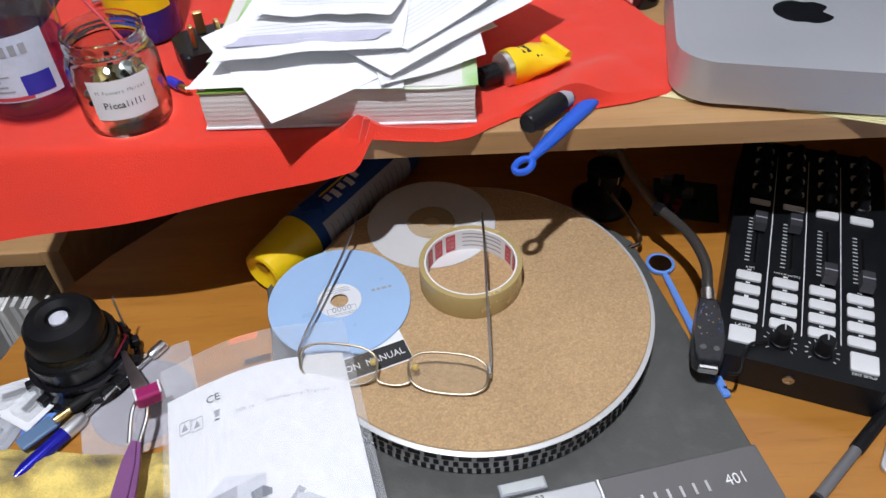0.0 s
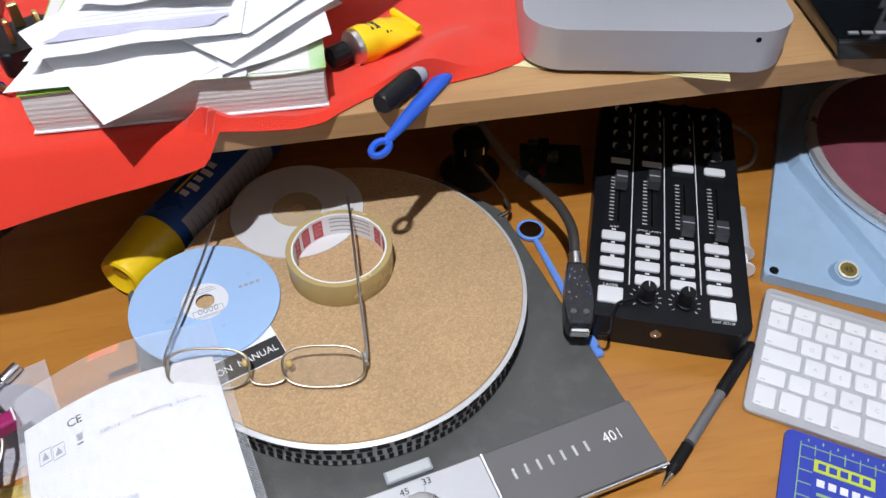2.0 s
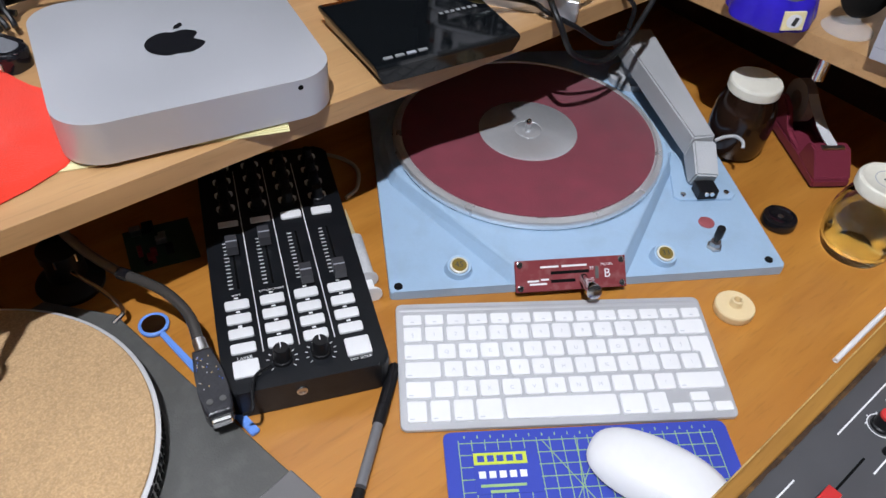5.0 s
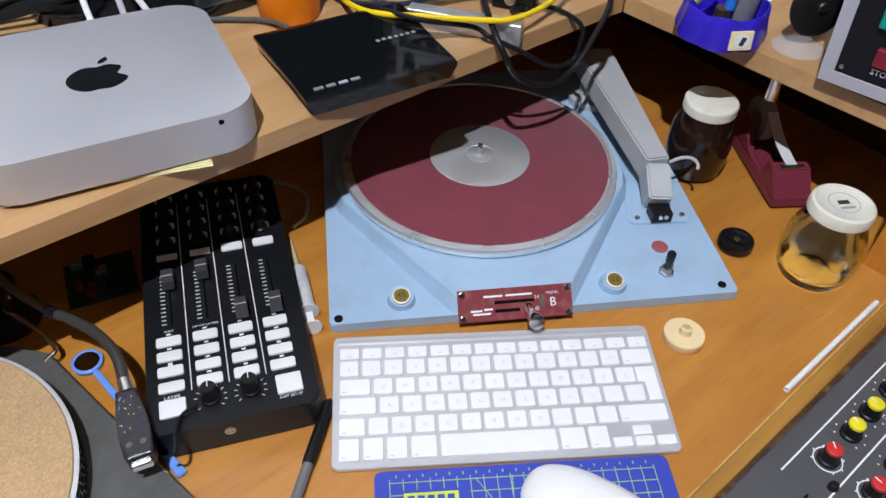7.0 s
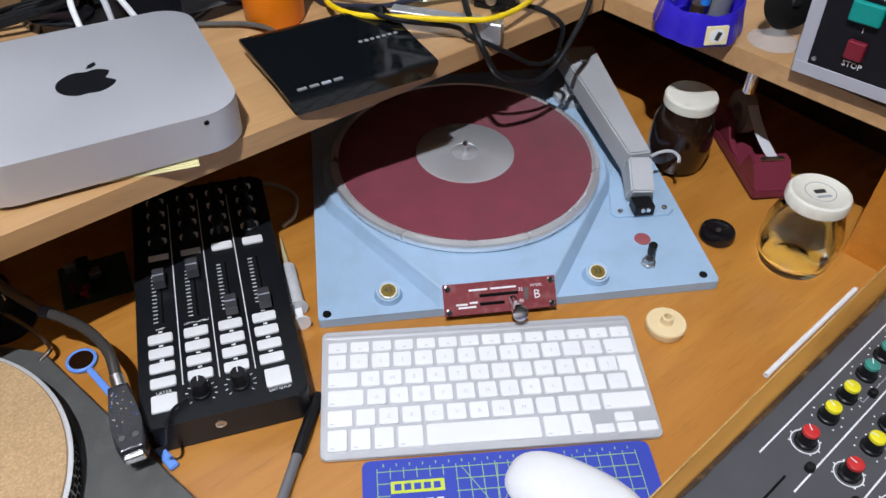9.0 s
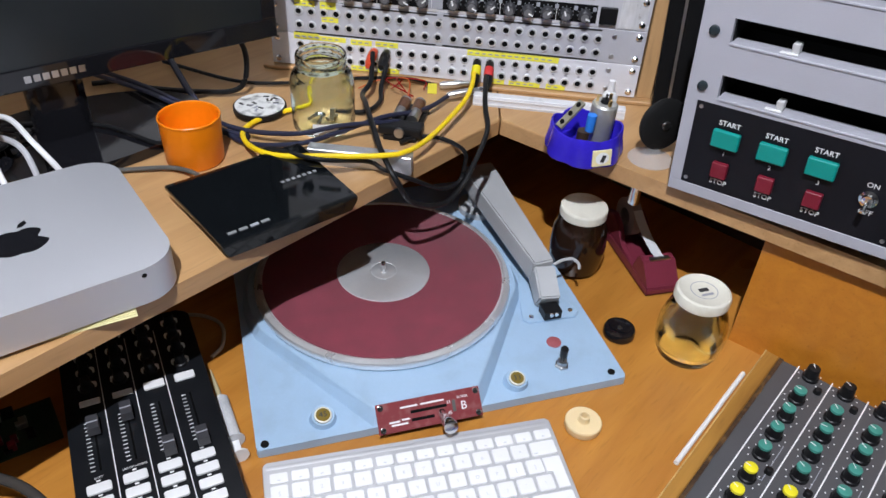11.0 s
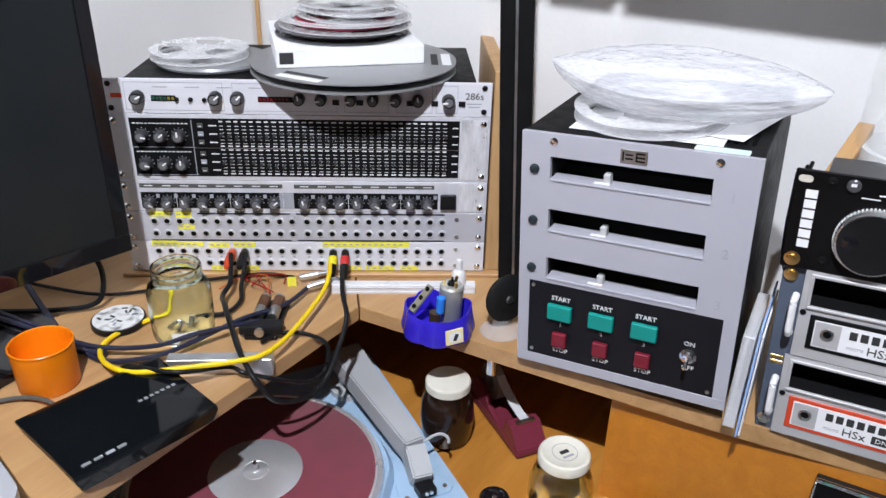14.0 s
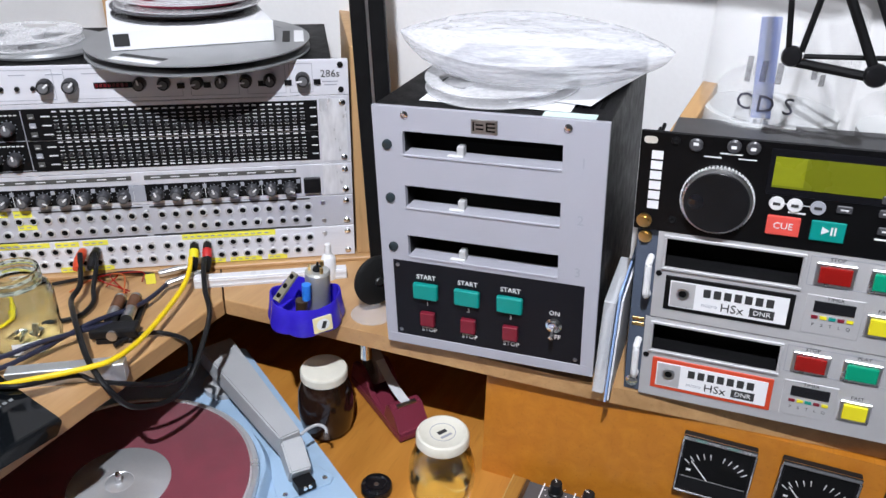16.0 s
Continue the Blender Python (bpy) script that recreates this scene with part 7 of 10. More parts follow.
# black post behind the rack
po = thing("black_post", T(1.08, 0.3855, S) @ R(-3.3, "X") @ R(24.7), "tall black twin-tube metal post of a stand, leaning slightly", "post")
for y0, y1 in ((-0.0205, -0.002), (0.0015, 0.0195)):
    part("tube", box(B(), (-0.01, y0, 0.0012), (0.01, y1, 1.2), 0.002, 2), M_MATTEBLACK, po)
part("edge_bead", box(B(), (-0.0075, -0.0019, 0.003), (-0.0055, 0.0014, 1.2)), M_STEEL, po, "thin bright steel bead")
part("foot_plate", box(B(), (-0.012, -0.022, 0.0002), (0.012, 0.021, 0.0011)), M_MATTEBLACK, po)

# ---- monitor and middle of the shelf ----
MN = frame_at(0.262, 0.842, S, 0.981, -0.19)
mon = thing("computer_monitor", MN, "large switched-off black computer monitor on a glossy stand", "monitor")
part("housing", prism(B(), rrect(0, 0.004, 0.502, 0.045, 0.006), 0.083, 0.405, 0.004, 3), M_BLACK, mon)
fr = B()
for a, b in (((0, 0, 0.083), (0.502, 0.005, 0.106)), ((0, 0, 0.388), (0.502, 0.005, 0.405)), ((0, 0, 0.106), (0.017, 0.005, 0.388)), ((0.485, 0, 0.106), (0.502, 0.005, 0.388))):
    box(fr, a, b, 0.0012, 2)
part("bezel", fr, M_GLOSSBLACK, mon, "glossy black bezel")
part("screen", box(B(), (0.016, 0.0022, 0.105), (0.486, 0.0045, 0.389)), M_SCREEN, mon, "dark satin screen")
for k in range(7):
    part("brand_bar", box(B(), (0.2225 + k * 0.0088, -0.0003, 0.0905), (0.229 + k * 0.0088, 0.0003, 0.0978)), M_ALU, mon)
part("neck", prism(B(), rrect(0.222, 0.016, 0.282, 0.05, 0.016, 8), 0.0125, 0.12), M_GLOSSBLACK, mon)
bm = B()
prism(bm, [(0.262 + 0.142 * math.cos(a), 0.026 + 0.082 * math.sin(a)) for a in [2 * math.pi * i / 64 for i in range(64)]], 0.0006, 0.0125, 0.004, 3)
part("stand_base", bm, M_GLOSSBLACK, mon, "oval glossy base")

dr = thing("optical_drive", frame_at(0.5115, 0.5255, S, 0.987, -0.16), "slim glossy black external disc drive", "disc drive")
bm = B()
loft(bm, [[(0.006 + x0, y0, z0), (0.14, y0, z0), (0.147, y0, z1 - 0.004), (0.147, y0, z1), (x0, y0, z1), (x0, y0, z1 - 0.004)] for y0, z0, z1, x0 in ((0.0, 0.0022, 0.0165, 0.0), (0.004, 0.001, 0.0182, 0.0), (0.05, 0.0012, 0.0195, -0.001), (0.112, 0.004, 0.0235, -0.0045), (0.118, 0.008, 0.0222, -0.0045))])
bmesh.ops.bevel(bm, geom=list(bm.edges), offset=0.0008, segments=2, affect="EDGES")
part("case", bm, mat("piano_black_case", (0.004, 0.005, 0.006), 0.05, var=0.1, bump=0.0, spec=0.35), dr)
M_DRPRINT = mat("silver_print", (0.22, 0.225, 0.23), 0.5, var=0.1, bump=0)
part("foot_rail", box(B(), (0.006, 0.01, 0.0002), (0.141, 0.06, 0.0025)), M_BLACK, dr)
for k in range(7):
    part("brand_bar", box(B(), (0.094 + k * 0.0062, 0.0585, 0.0205), (0.0978 + k * 0.0062, 0.0625, 0.0209)), M_DRPRINT, dr)
for k in range(4):
    part("feature_badge", box(B(), (0.012 + k * 0.0115, 0.0112, 0.0183), (0.0205 + k * 0.0115, 0.0148, 0.0194)), M_GREYINK if k == 2 else M_DRPRINT, dr)

cup = thing("orange_cup", T(0.596, 0.6985, S), "empty orange plastic cap standing like a cup", "cup")
part("rolled_rim", lathe(B(), [(0.0323, 0.0505), (0.0329, 0.0515), (0.0329, 0.0535), (0.0321, 0.0543), (0.0311, 0.0537), (0.0307, 0.0505)], 56, close=False), M_ORANGE, cup, "", True)
part("cup_wall", lathe(B(), [(0, 0.0005), (0.0295, 0.0005), (0.031, 0.003), (0.0322, 0.0505), (0.0307, 0.0505), (0.029, 0.004), (0, 0.003)], 56), M_ORANGE, cup, "", True)
M_SPECKLE = mat("speckled_white_face", (0.74, 0.74, 0.72), 0.5, var=0.1, bump=0.1, dirt=((0.1, 0.1, 0.1), 0.9, 90))
wd = thing("round_module", T(0.714, 0.739, S) @ Matrix.Diagonal((1.14, 1.14, 1, 1)), "round black module with a white printed face", "module")
part("base", lathe(B(), [(0.025, 0.0005), (0.028, 0.003), (0.028, 0.009), (0.0, 0.009)], 48), M_BLACK, wd, "", True)
fc = part("face", lathe(B(), [(0.0262, 0.0091), (0.0262, 0.0102), (0, 0.0103)], 48), M_SPECKLE, wd, "", True)
random.seed(2)
for k in range(14):
    a, r = random.uniform(0, 6.28), random.uniform(0.004, 0.021)
    part("print_mark", box(B(), (-0.003, -0.0012, 0), (0.003, 0.0012, 0.0004)), M_INK if k % 3 else M_GREYINK, fc, m=T(r * math.cos(a), r * math.sin(a), 0.0104) @ R(random.uniform(0, 180)))
gj = thing("glass_jar", T(0.747, 0.659, S), "empty clear glass jar without a lid", "jar")
gp = [(0, 0.001), (0.031, 0.001), (0.036, 0.004), (0.037, 0.012), (0.037, 0.06), (0.034, 0.07), (0.0285, 0.076), (0.0285, 0.08), (0.0293, 0.082), (0.0283, 0.085), (0.0293, 0.088), (0.0285, 0.0925), (0.0272, 0.0935), (0.0262, 0.0925), (0.0262, 0.077), (0.0315, 0.068), (0.0345, 0.06), (0.0345, 0.012), (0.033, 0.006), (0, 0.0045)]
part("glass_body", lathe(B(), gp, 56), M_GLASS, gj, "", True).visible_shadow = False
can_patch(-150, -105, 0.008, 0.022, 0.0374, M_PAPER, "label_scrap", gj)
for k in range(5):
    part("metal_part", box(B(), (-0.008, -0.003, 0), (0.008, 0.003, 0.004), 0.001), (M_STEEL, M_CHROME)[k % 2], gj, m=T(0.012 * math.cos(k * 1.3), 0.012 * math.sin(k * 1.3), 0.006 + 0.003 * k) @ R(k * 50) @ R(20 * k, "Y"))

bb = thing("battery_box", frame_at(0.786, 0.572, S, 0.83, -0.56) @ R(66), "open black battery holder with two cells and red wires", "battery holder")
part("tray", prism(B(), rrect(0, -0.02, 0.085, 0.02, 0.003), 0.0005, 0.006, 0.001, 1), M_BLACK, bb)
for y in (-0.009, 0.009):
    c = part("battery", lathe(B(), [(0.007, 0), (0.007, 0.05), (0.0025, 0.0502), (0.0025, 0.0518), (0, 0.0518)], 20, T(0.028, y, 0.0135) @ R(90, "Y")), M_STEEL, bb, "dull silver cell", True)
    part("wrapper", lathe(B(), [(0.0071, 0.022), (0.0071, 0.046)], 20, T(0.028, y, 0.0135) @ R(90, "Y"), close=False), mat("brown_cell_wrap", (0.16, 0.07, 0.035), 0.3, 0.4) if y < 0 else bpy.data.materials["brown_cell_wrap"], c, "", True)
part("end_block", box(B(), (0.0, -0.026, 0.0061), (0.022, 0.026, 0.018), 0.003), M_BLACK, bb)
part("dial", lathe(B(), [(0.006, 0), (0.006, 0.003), (0, 0.003)], 20, T(0.0, 0.0, 0.012) @ R(-90, "Y")), M_STEEL, bb)
for k in range(3):
    cord("red_wire", [(0.86 + 0.005 * k, 0.63, S + 0.008), (0.885 - 0.01 * k, 0.655 + 0.01 * k, S + 0.018), (0.87 + 0.02 * k, 0.69 - 0.02 * k, S + 0.01), (0.84 + 0.03 * k, 0.7 - 0.03 * k, S + 0.004)], 0.0009, M_REDKEY if k else mat("orange_wire", (0.5, 0.1, 0.02), 0.4), "thin red wire by the battery holder", 6)

al, ln = stick("aluminium_bar", (0.684, 0.612, S + 0.008), (0.752, 0.518, S + 0.008), "short bar of grey aluminium channel", "bar")
part("channel", box(B(), (-0.008, -0.011, 0), (0.0075, 0.011, ln), 0.0008, 1), M_SATIN, al)
wb, ln = stick("plastic_trunking", (0.925, 0.577, S + 0.0065), (1.035, 0.42, S + 0.0065), "length of white plastic trunking before the rack", "trunking")
part("trunking", box(B(), (-0.0062, -0.0075, 0), (0.0062, 0.0075, ln), 0.0008, 1), mat("milky_plastic", (0.7, 0.7, 0.72), 0.3, var=0.08), wb)
for k in (-0.0035, 0.0035):
    part("ridge", box(B(), (-0.0071, k - 0.0008, 0.001), (-0.006, k + 0.0008, ln - 0.001)), M_WHITE, wb)

# cables across the shelf
Z = S + 0.006
cord("yellow_cable", [(0.936, 0.588, 0.962), (0.915, 0.573, 0.957), (0.881, 0.558, 0.95), (0.8, 0.533, 0.947), (0.747, 0.522, 0.952), (0.717, 0.533, 0.954), (0.673, 0.571, 0.955), (0.641, 0.613, 0.951), (0.639, 0.656, 0.945), (0.657, 0.695, 0.938), (0.685, 0.714, 0.934), (0.718, 0.713, 0.934), (0.761, 0.708, 0.934), (0.79, 0.74, Z)], 0.003,
     mat("yellow_cable_sheath", (0.85, 0.6, 0.01), 0.4), "bright yellow audio cable looping across the shelf", 10)
cord("black_patch_cable", [(0.879, 0.69, 0.97), (0.868, 0.678, 0.96), (0.85, 0.668, 0.942), (0.83, 0.65, 0.935), (0.8, 0.645, 0.934), (0.775, 0.67, 0.933)], 0.003, M_BLACK, "black patch cable dropping from a plug onto the shelf", 10)
M_BLUECAB = mat("dark_blue_cable", (0.016, 0.018, 0.04), 0.45)
cord("black_patch_cable", [(0.944, 0.574, 0.96), (0.925, 0.559, 0.955), (0.903, 0.54, 0.945), (0.88, 0.516, 0.93), (0.85, 0.508, 0.901), (0.823, 0.507, 0.875), (0.789, 0.506, 0.87), (0.741, 0.506, 0.896), (0.72, 0.51, 0.931), (0.728, 0.542, 0.952), (0.759, 0.59, 0.958), (0.789, 0.632, 0.955), (0.815, 0.665, 0.945), (0.838, 0.675, 0.95), (0.855, 0.69, 0.962), (0.868, 0.702, 0.972)], 0.0032, M_BLACK, "black patch cable hanging in a loop below the shelf", 10)
cord("dark_blue_cable", [(0.909, 0.6, Z + 0.004), (0.846, 0.589, Z + 0.008), (0.786, 0.598, Z + 0.016), (0.726, 0.618, Z + 0.008), (0.685, 0.635, Z + 0.004), (0.651, 0.679, Z), (0.648, 0.73, Z), (0.63, 0.8, Z + 0.014), (0.62, 0.87, Z + 0.012), (0.61, 0.97, Z)], 0.0029, M_BLUECAB, "dark blue audio cable lying across the shelf")
cord("dark_blue_cable", [(0.625, 0.96, Z), (0.63, 0.87, Z + 0.012), (0.64, 0.79, Z + 0.012), (0.655, 0.71, Z + 0.006), (0.69, 0.645, Z + 0.011), (0.735, 0.614, Z + 0.017), (0.8, 0.586, Z + 0.01)], 0.0029, M_BLUECAB, "dark blue audio cable lying across the shelf")
cord("flat_blue_cable", [(0.72, 0.99, Z + 0.05), (0.69, 0.9, Z + 0.03), (0.675, 0.84, Z + 0.01), (0.661, 0.785, Z), (0.645, 0.735, Z), (0.66, 0.69, Z)], 0.0042, M_BLUECAB, "thick dark blue cable behind the monitor stand")
cord("black_cable", [(0.5, 0.86, 0.95), (0.532, 0.825, 0.9445), (0.553, 0.795, 0.9445), (0.57, 0.736, 0.943), (0.585, 0.74, 0.938), (0.6, 0.76, 0.938)], 0.0026, M_BLACK, "thin black cable lying over the monitor base")
cord("black_cable", [(0.778, 0.562, Z), (0.802, 0.558, Z), (0.82, 0.535, Z), (0.836, 0.514, 0.92), (0.835, 0.511, 0.9), (0.825, 0.51, 0.884), (0.793, 0.51, 0.889), (0.745, 0.511, 0.922), (0.72, 0.53, 0.937), (0.713, 0.548, 0.942), (0.664, 0.569, 0.9555), (0.648, 0.615, 0.953), (0.643, 0.636, 0.946), (0.632, 0.63, 0.9405)], 0.0026, M_BLACK, "thin black cable that curls over the shelf edge", 10)
cord("black_cable", [(0.6, 0.93, Z), (0.634, 0.91, Z), (0.644, 0.875, Z), (0.688, 0.819, Z), (0.715, 0.79, Z + 0.004), (0.727, 0.782, Z + 0.02), (0.729, 0.781, 0.99), (0.715, 0.79, 1.03)], 0.0034, M_BLACK, "black monitor cable hanging behind the screen")
cord("black_cable", [(0.7, 0.93, Z), (0.735, 0.82, Z), (0.78, 0.77, Z), (0.83, 0.74, Z), (0.9, 0.68, Z), (0.915, 0.635, Z + 0.002)], 0.0024, M_BLACK, "thin black lead in front of the rack")
cord("drive_cable", [(0.566, 0.632, S + 0.012), (0.57, 0.66, S + 0.01), (0.562, 0.691, S + 0.006), (0.538, 0.713, S + 0.005), (0.508, 0.733, S + 0.005), (0.483, 0.745, S + 0.005), (0.45, 0.79, S + 0.006)], 0.0025, M_GREYHAMMER, "dark grey cable from the disc drive")
for a, b, lab in (((0.917, 0.628, Z + 0.003), (0.95, 0.6, Z + 0.006), "slim metal audio plug with a yellow tag"), ((0.9, 0.6, Z + 0.004), (0.945, 0.572, Z + 0.01), "long silver audio plug")):
    ap, ln = stick("audio_plug", a, b, lab, "plug")
    part("shell", lathe(B(), [(0.0035, 0), (0.0048, 0.004), (0.0048, ln * 0.6), (0.0038, ln * 0.62), (0.003, ln * 0.95), (0, ln)], 18), M_ALU, ap, "", True)
tag = single("cable_tag", box(B(), (-0.006, -0.0005, 0), (0.006, 0.0005, 0.014)), M_YTAPE, T(0.905, 0.63, S + 0.0005) @ R(-50), "yellow tape tag on a cable", "tag")

# blue bowl with a small motor, clear sucker with black disc
bw = thing("plastic_bowl", T(0.9275, 0.41, S) @ Matrix.Diagonal((1.1, 1.1, 0.93, 1)), "bright blue lobed plastic bowl holding a small motor", "bowl")
M_BOWL = mat("bright_blue_plastic", (0.035, 0.02, 0.5), 0.22, var=0.15, scale=25, bump=0.05, spec=0.5)


def lobed(r, z, rim=0.0):
    """Seven-lobed outline of the bowl at one height."""
    pts = []
    for i in range(84):
        a = 2 * math.pi * i / 84
        w = abs(math.sin(3.5 * (a + 0.35)))
        pts.append(((r * (0.93 + 0.09 * w)) * math.cos(a), (r * (0.93 + 0.09 * w)) * math.sin(a), z + rim * w))
    return pts


bm = B()
loft(bm, [lobed(r, z, q) for r, z, q in ((0.036, 0.0008, 0), (0.041, 0.003, 0), (0.0415, 0.008, 0), (0.0385, 0.026, 0), (0.0375, 0.034, 0.004), (0.0368, 0.0352, 0.004), (0.0355, 0.0345, 0.004), (0.0348, 0.008, 0), (0.031, 0.0055, 0))])
part("shell", bm, M_BOWL, bw, "lobed blue shell", True)
STK = R(-31) @ T(0, -0.0405, 0.0175) @ R(-7, "X")
part("sticker", box(B(), (-0.0105, -0.0012, -0.01), (0.0105, 0.0012, 0.01), 0.0004, 1), mat("cream_sticker", (0.8, 0.7, 0.4), 0.5), bw, "", m=STK)
part("sticker_print", lathe(B(), [(0.0075, 0), (0.0075, 0.0004), (0.0, 0.0004)], 28, STK @ T(0, -0.0012, 0) @ R(90, "X")), M_WHITE, bw)
part("sticker_print", box(B(), (-0.0012, -0.0003, -0.0045), (0.003, 0.0003, 0.0045)), M_INK, bw, m=STK @ T(0, -0.0018, 0) @ R(20, "Y"))
mo = thing("small_motor", T(0.9395, 0.4015, S + 0.0078) @ R(3, "X") @ Matrix.Diagonal((1, 1, 1.25, 1)), "small steel electric motor standing in the blue bowl", "motor")
part("can", lathe(B(), [(0.0, 0.0), (0.0135, 0.0), (0.0148, 0.002), (0.0148, 0.042), (0.013, 0.044), (0, 0.044)], 32), mat("dull_motor_can", (0.5, 0.5, 0.47), 0.4, 0.55), mo, "", True)
part("end_cap", lathe(B(), [(0.006, 0.0441), (0.005, 0.047), (0.0015, 0.0475), (0.0015, 0.052), (0, 0.052)], 20), M_BLACK, mo, "", True)
for a in (0, 120, 240):
    part("terminal", box(B(), (0.008, -0.0015, 0.0441), (0.011, 0.0015, 0.05)), M_BRASS, mo, m=R(a))
part("capacitor", lathe(B(), [(0.0, 0), (0.005, 0), (0.0054, 0.016), (0, 0.0165)], 16, T(-0.0235, 0.0, 0.022)), mat("bright_blue_sleeve", (0.03, 0.22, 0.75), 0.35), mo, "blue capacitor", True)
brk = part("bracket", beam(B(), (-0.044, 0.028, 0.022), (-0.016, 0.02, 0.042), 0.011, 0.011, 0.002, 0.002), mat("pale_bracket_metal", (0.28, 0.26, 0.2), 0.4, 0.5), mo, "aged metal bracket")
for t in (0.16, 0.5, 0.84):
    part("bolt_head", lathe(B(), [(0.0026, -0.0015), (0.0026, 0.0022), (0, 0.0026)], 14, T(-0.044 + 0.028 * t, 0.028 - 0.008 * t, 0.0222 + 0.02 * t) @ R(-34, "Y")), M_DARK, brk)
part("coil", lathe(B(), [(0, 0), (0.007, 0), (0.007, 0.018), (0, 0.018)], 20, T(-0.028, 0.004, 0.004)), mat("dark_coil", (0.05, 0.03, 0.015), 0.4), mo)
sk_ = thing("suction_cup", T(0.97, 0.3445, S), "clear suction cup carrying a black rubber disc", "suction cup")
part("cup", lathe(B(), [(0.0, 0.0005), (0.026, 0.0005), (0.025, 0.002), (0.014, 0.006), (0.009, 0.012), (0, 0.013)], 40), film("clear_sucker", (0.8, 0.83, 0.85), 0.2, 0.05), sk_, "", True)
part("disc", lathe(B(), [(0.0, -0.006), (0.024, -0.006), (0.03, -0.002), (0.031, 0.002), (0.027, 0.005), (0.006, 0.006), (0.0, 0.006)], 40, T(0.012, 0.0, 0.0415) @ R(-28) @ R(84, "X")), M_RUBBER, sk_, "black rubber disc", True)
part("rivet", lathe(B(), [(0.0052, 0.0061), (0.0045, 0.0085), (0, 0.009)], 18, T(0.012, 0.0, 0.0415) @ R(-28) @ R(84, "X")), M_ALU, sk_, "", True)
wc = thing("glue_nozzle", T(1.02, 0.437, S), "small white plastic bottle with a nozzle", "bottle")
part("body", lathe(B(), [(0, 0.0005), (0.009, 0.0005), (0.0095, 0.03), (0.007, 0.034), (0.0045, 0.036), (0.004, 0.05), (0, 0.051)], 20), M_WHITE, wc, "", True)

# ---- cartridge machine ----
def pierced(bm, xs, zs, holes, y0, y1):
    """Upright panel on a grid of x and z lines, left open at the named cells."""
    g = [[[bm.verts.new((x, y, z)) for y in (y0, y1)] for z in zs] for x in xs]
    solid = lambda i, k: 0 <= i < len(xs) - 1 and 0 <= k < len(zs) - 1 and (i, k) not in holes
    for i in range(len(xs) - 1):
        for k in range(len(zs) - 1):
            if not solid(i, k):
                continue
            q = g[i][k], g[i + 1][k], g[i + 1][k + 1], g[i][k + 1]
            bm.faces.new([w[0] for w in q])
            bm.faces.new([w[1] for w in reversed(q)])
            for (w0, w1), (di, dk) in (((q[0], q[1]), (0, -1)), ((q[1], q[2]), (1, 0)), ((q[2], q[3]), (0, 1)), ((q[3], q[0]), (-1, 0))):
                if not solid(i + di, k + dk):
                    bm.faces.new([w1[0], w0[0], w0[1], w1[1]])
    return bm


CF_FLAT = frame_at(0.9225, 0.3095, S, 0.085, -0.9964)
CF = CF_FLAT @ T(0.0145, 0, 0.24) @ R(-3.0, "Y") @ T(-0.0145, 0, -0.24)   # stands a little askew
cm = thing("cartridge_machine", CF, "grey three-slot cartridge machine with green and red buttons", "tape machine")
W_, H_ = 0.231, 0.279
part("case", box(B(), (0.002, 0.0565, 0.006), (W_ - 0.002, 0.29, H_ - 0.002)), M_MATTEBLACK, cm, "black metal case")
for x in (0.001, W_ - 0.003):
    part("side_plate", box(B(), (x, 0.0062, 0.006), (x + 0.002, 0.291, H_ - 0.0022)), M_MATTEBLACK, cm)
part("top_cover", box(B(), (0.001, 0.0062, H_ - 0.0018), (W_ - 0.001, 0.291, H_), 0.0006, 1), M_MATTEBLACK, cm, "black top cover")
for x in (0.03, W_ - 0.03):
    for y in (0.03, 0.26):
        part("foot", cyl(B(), x, y, 0.0005 - 0.0524 * max(0.0, x - 0.015), 0.0058, 0.008, seg=16), M_RUBBER, cm)
slots = [(0.2315, 0.2553), (0.1745, 0.1983), (0.1185, 0.1425)]
SX0, SX1 = 0.031, 0.19
part("bottom_rail", box(B(), (0, 0, 0.006), (W_, 0.006, 0.0185), 0.0005, 1), M_CARTGREY, cm, "light grey front panel")
zs = [0.0185] + [z for s in slots[::-1] for z in s] + [H_]
part("side_rail", box(B(), (0, 0, 0.0187), (0.0125, 0.006, 0.112)), M_CARTGREY, cm)
part("side_rail", box(B(), (W_ - 0.0135, 0, 0.0187), (W_, 0.006, 0.112)), M_CARTGREY, cm)
zs = [0.112] + zs[1:]
bm = pierced(B(), (0.0, SX0, SX1, W_), zs, [(1, k) for k in range(1, len(zs) - 1, 2)], 0.0, 0.006)
part("front_panel", bm, M_CARTGREY, cm, "light grey front panel")
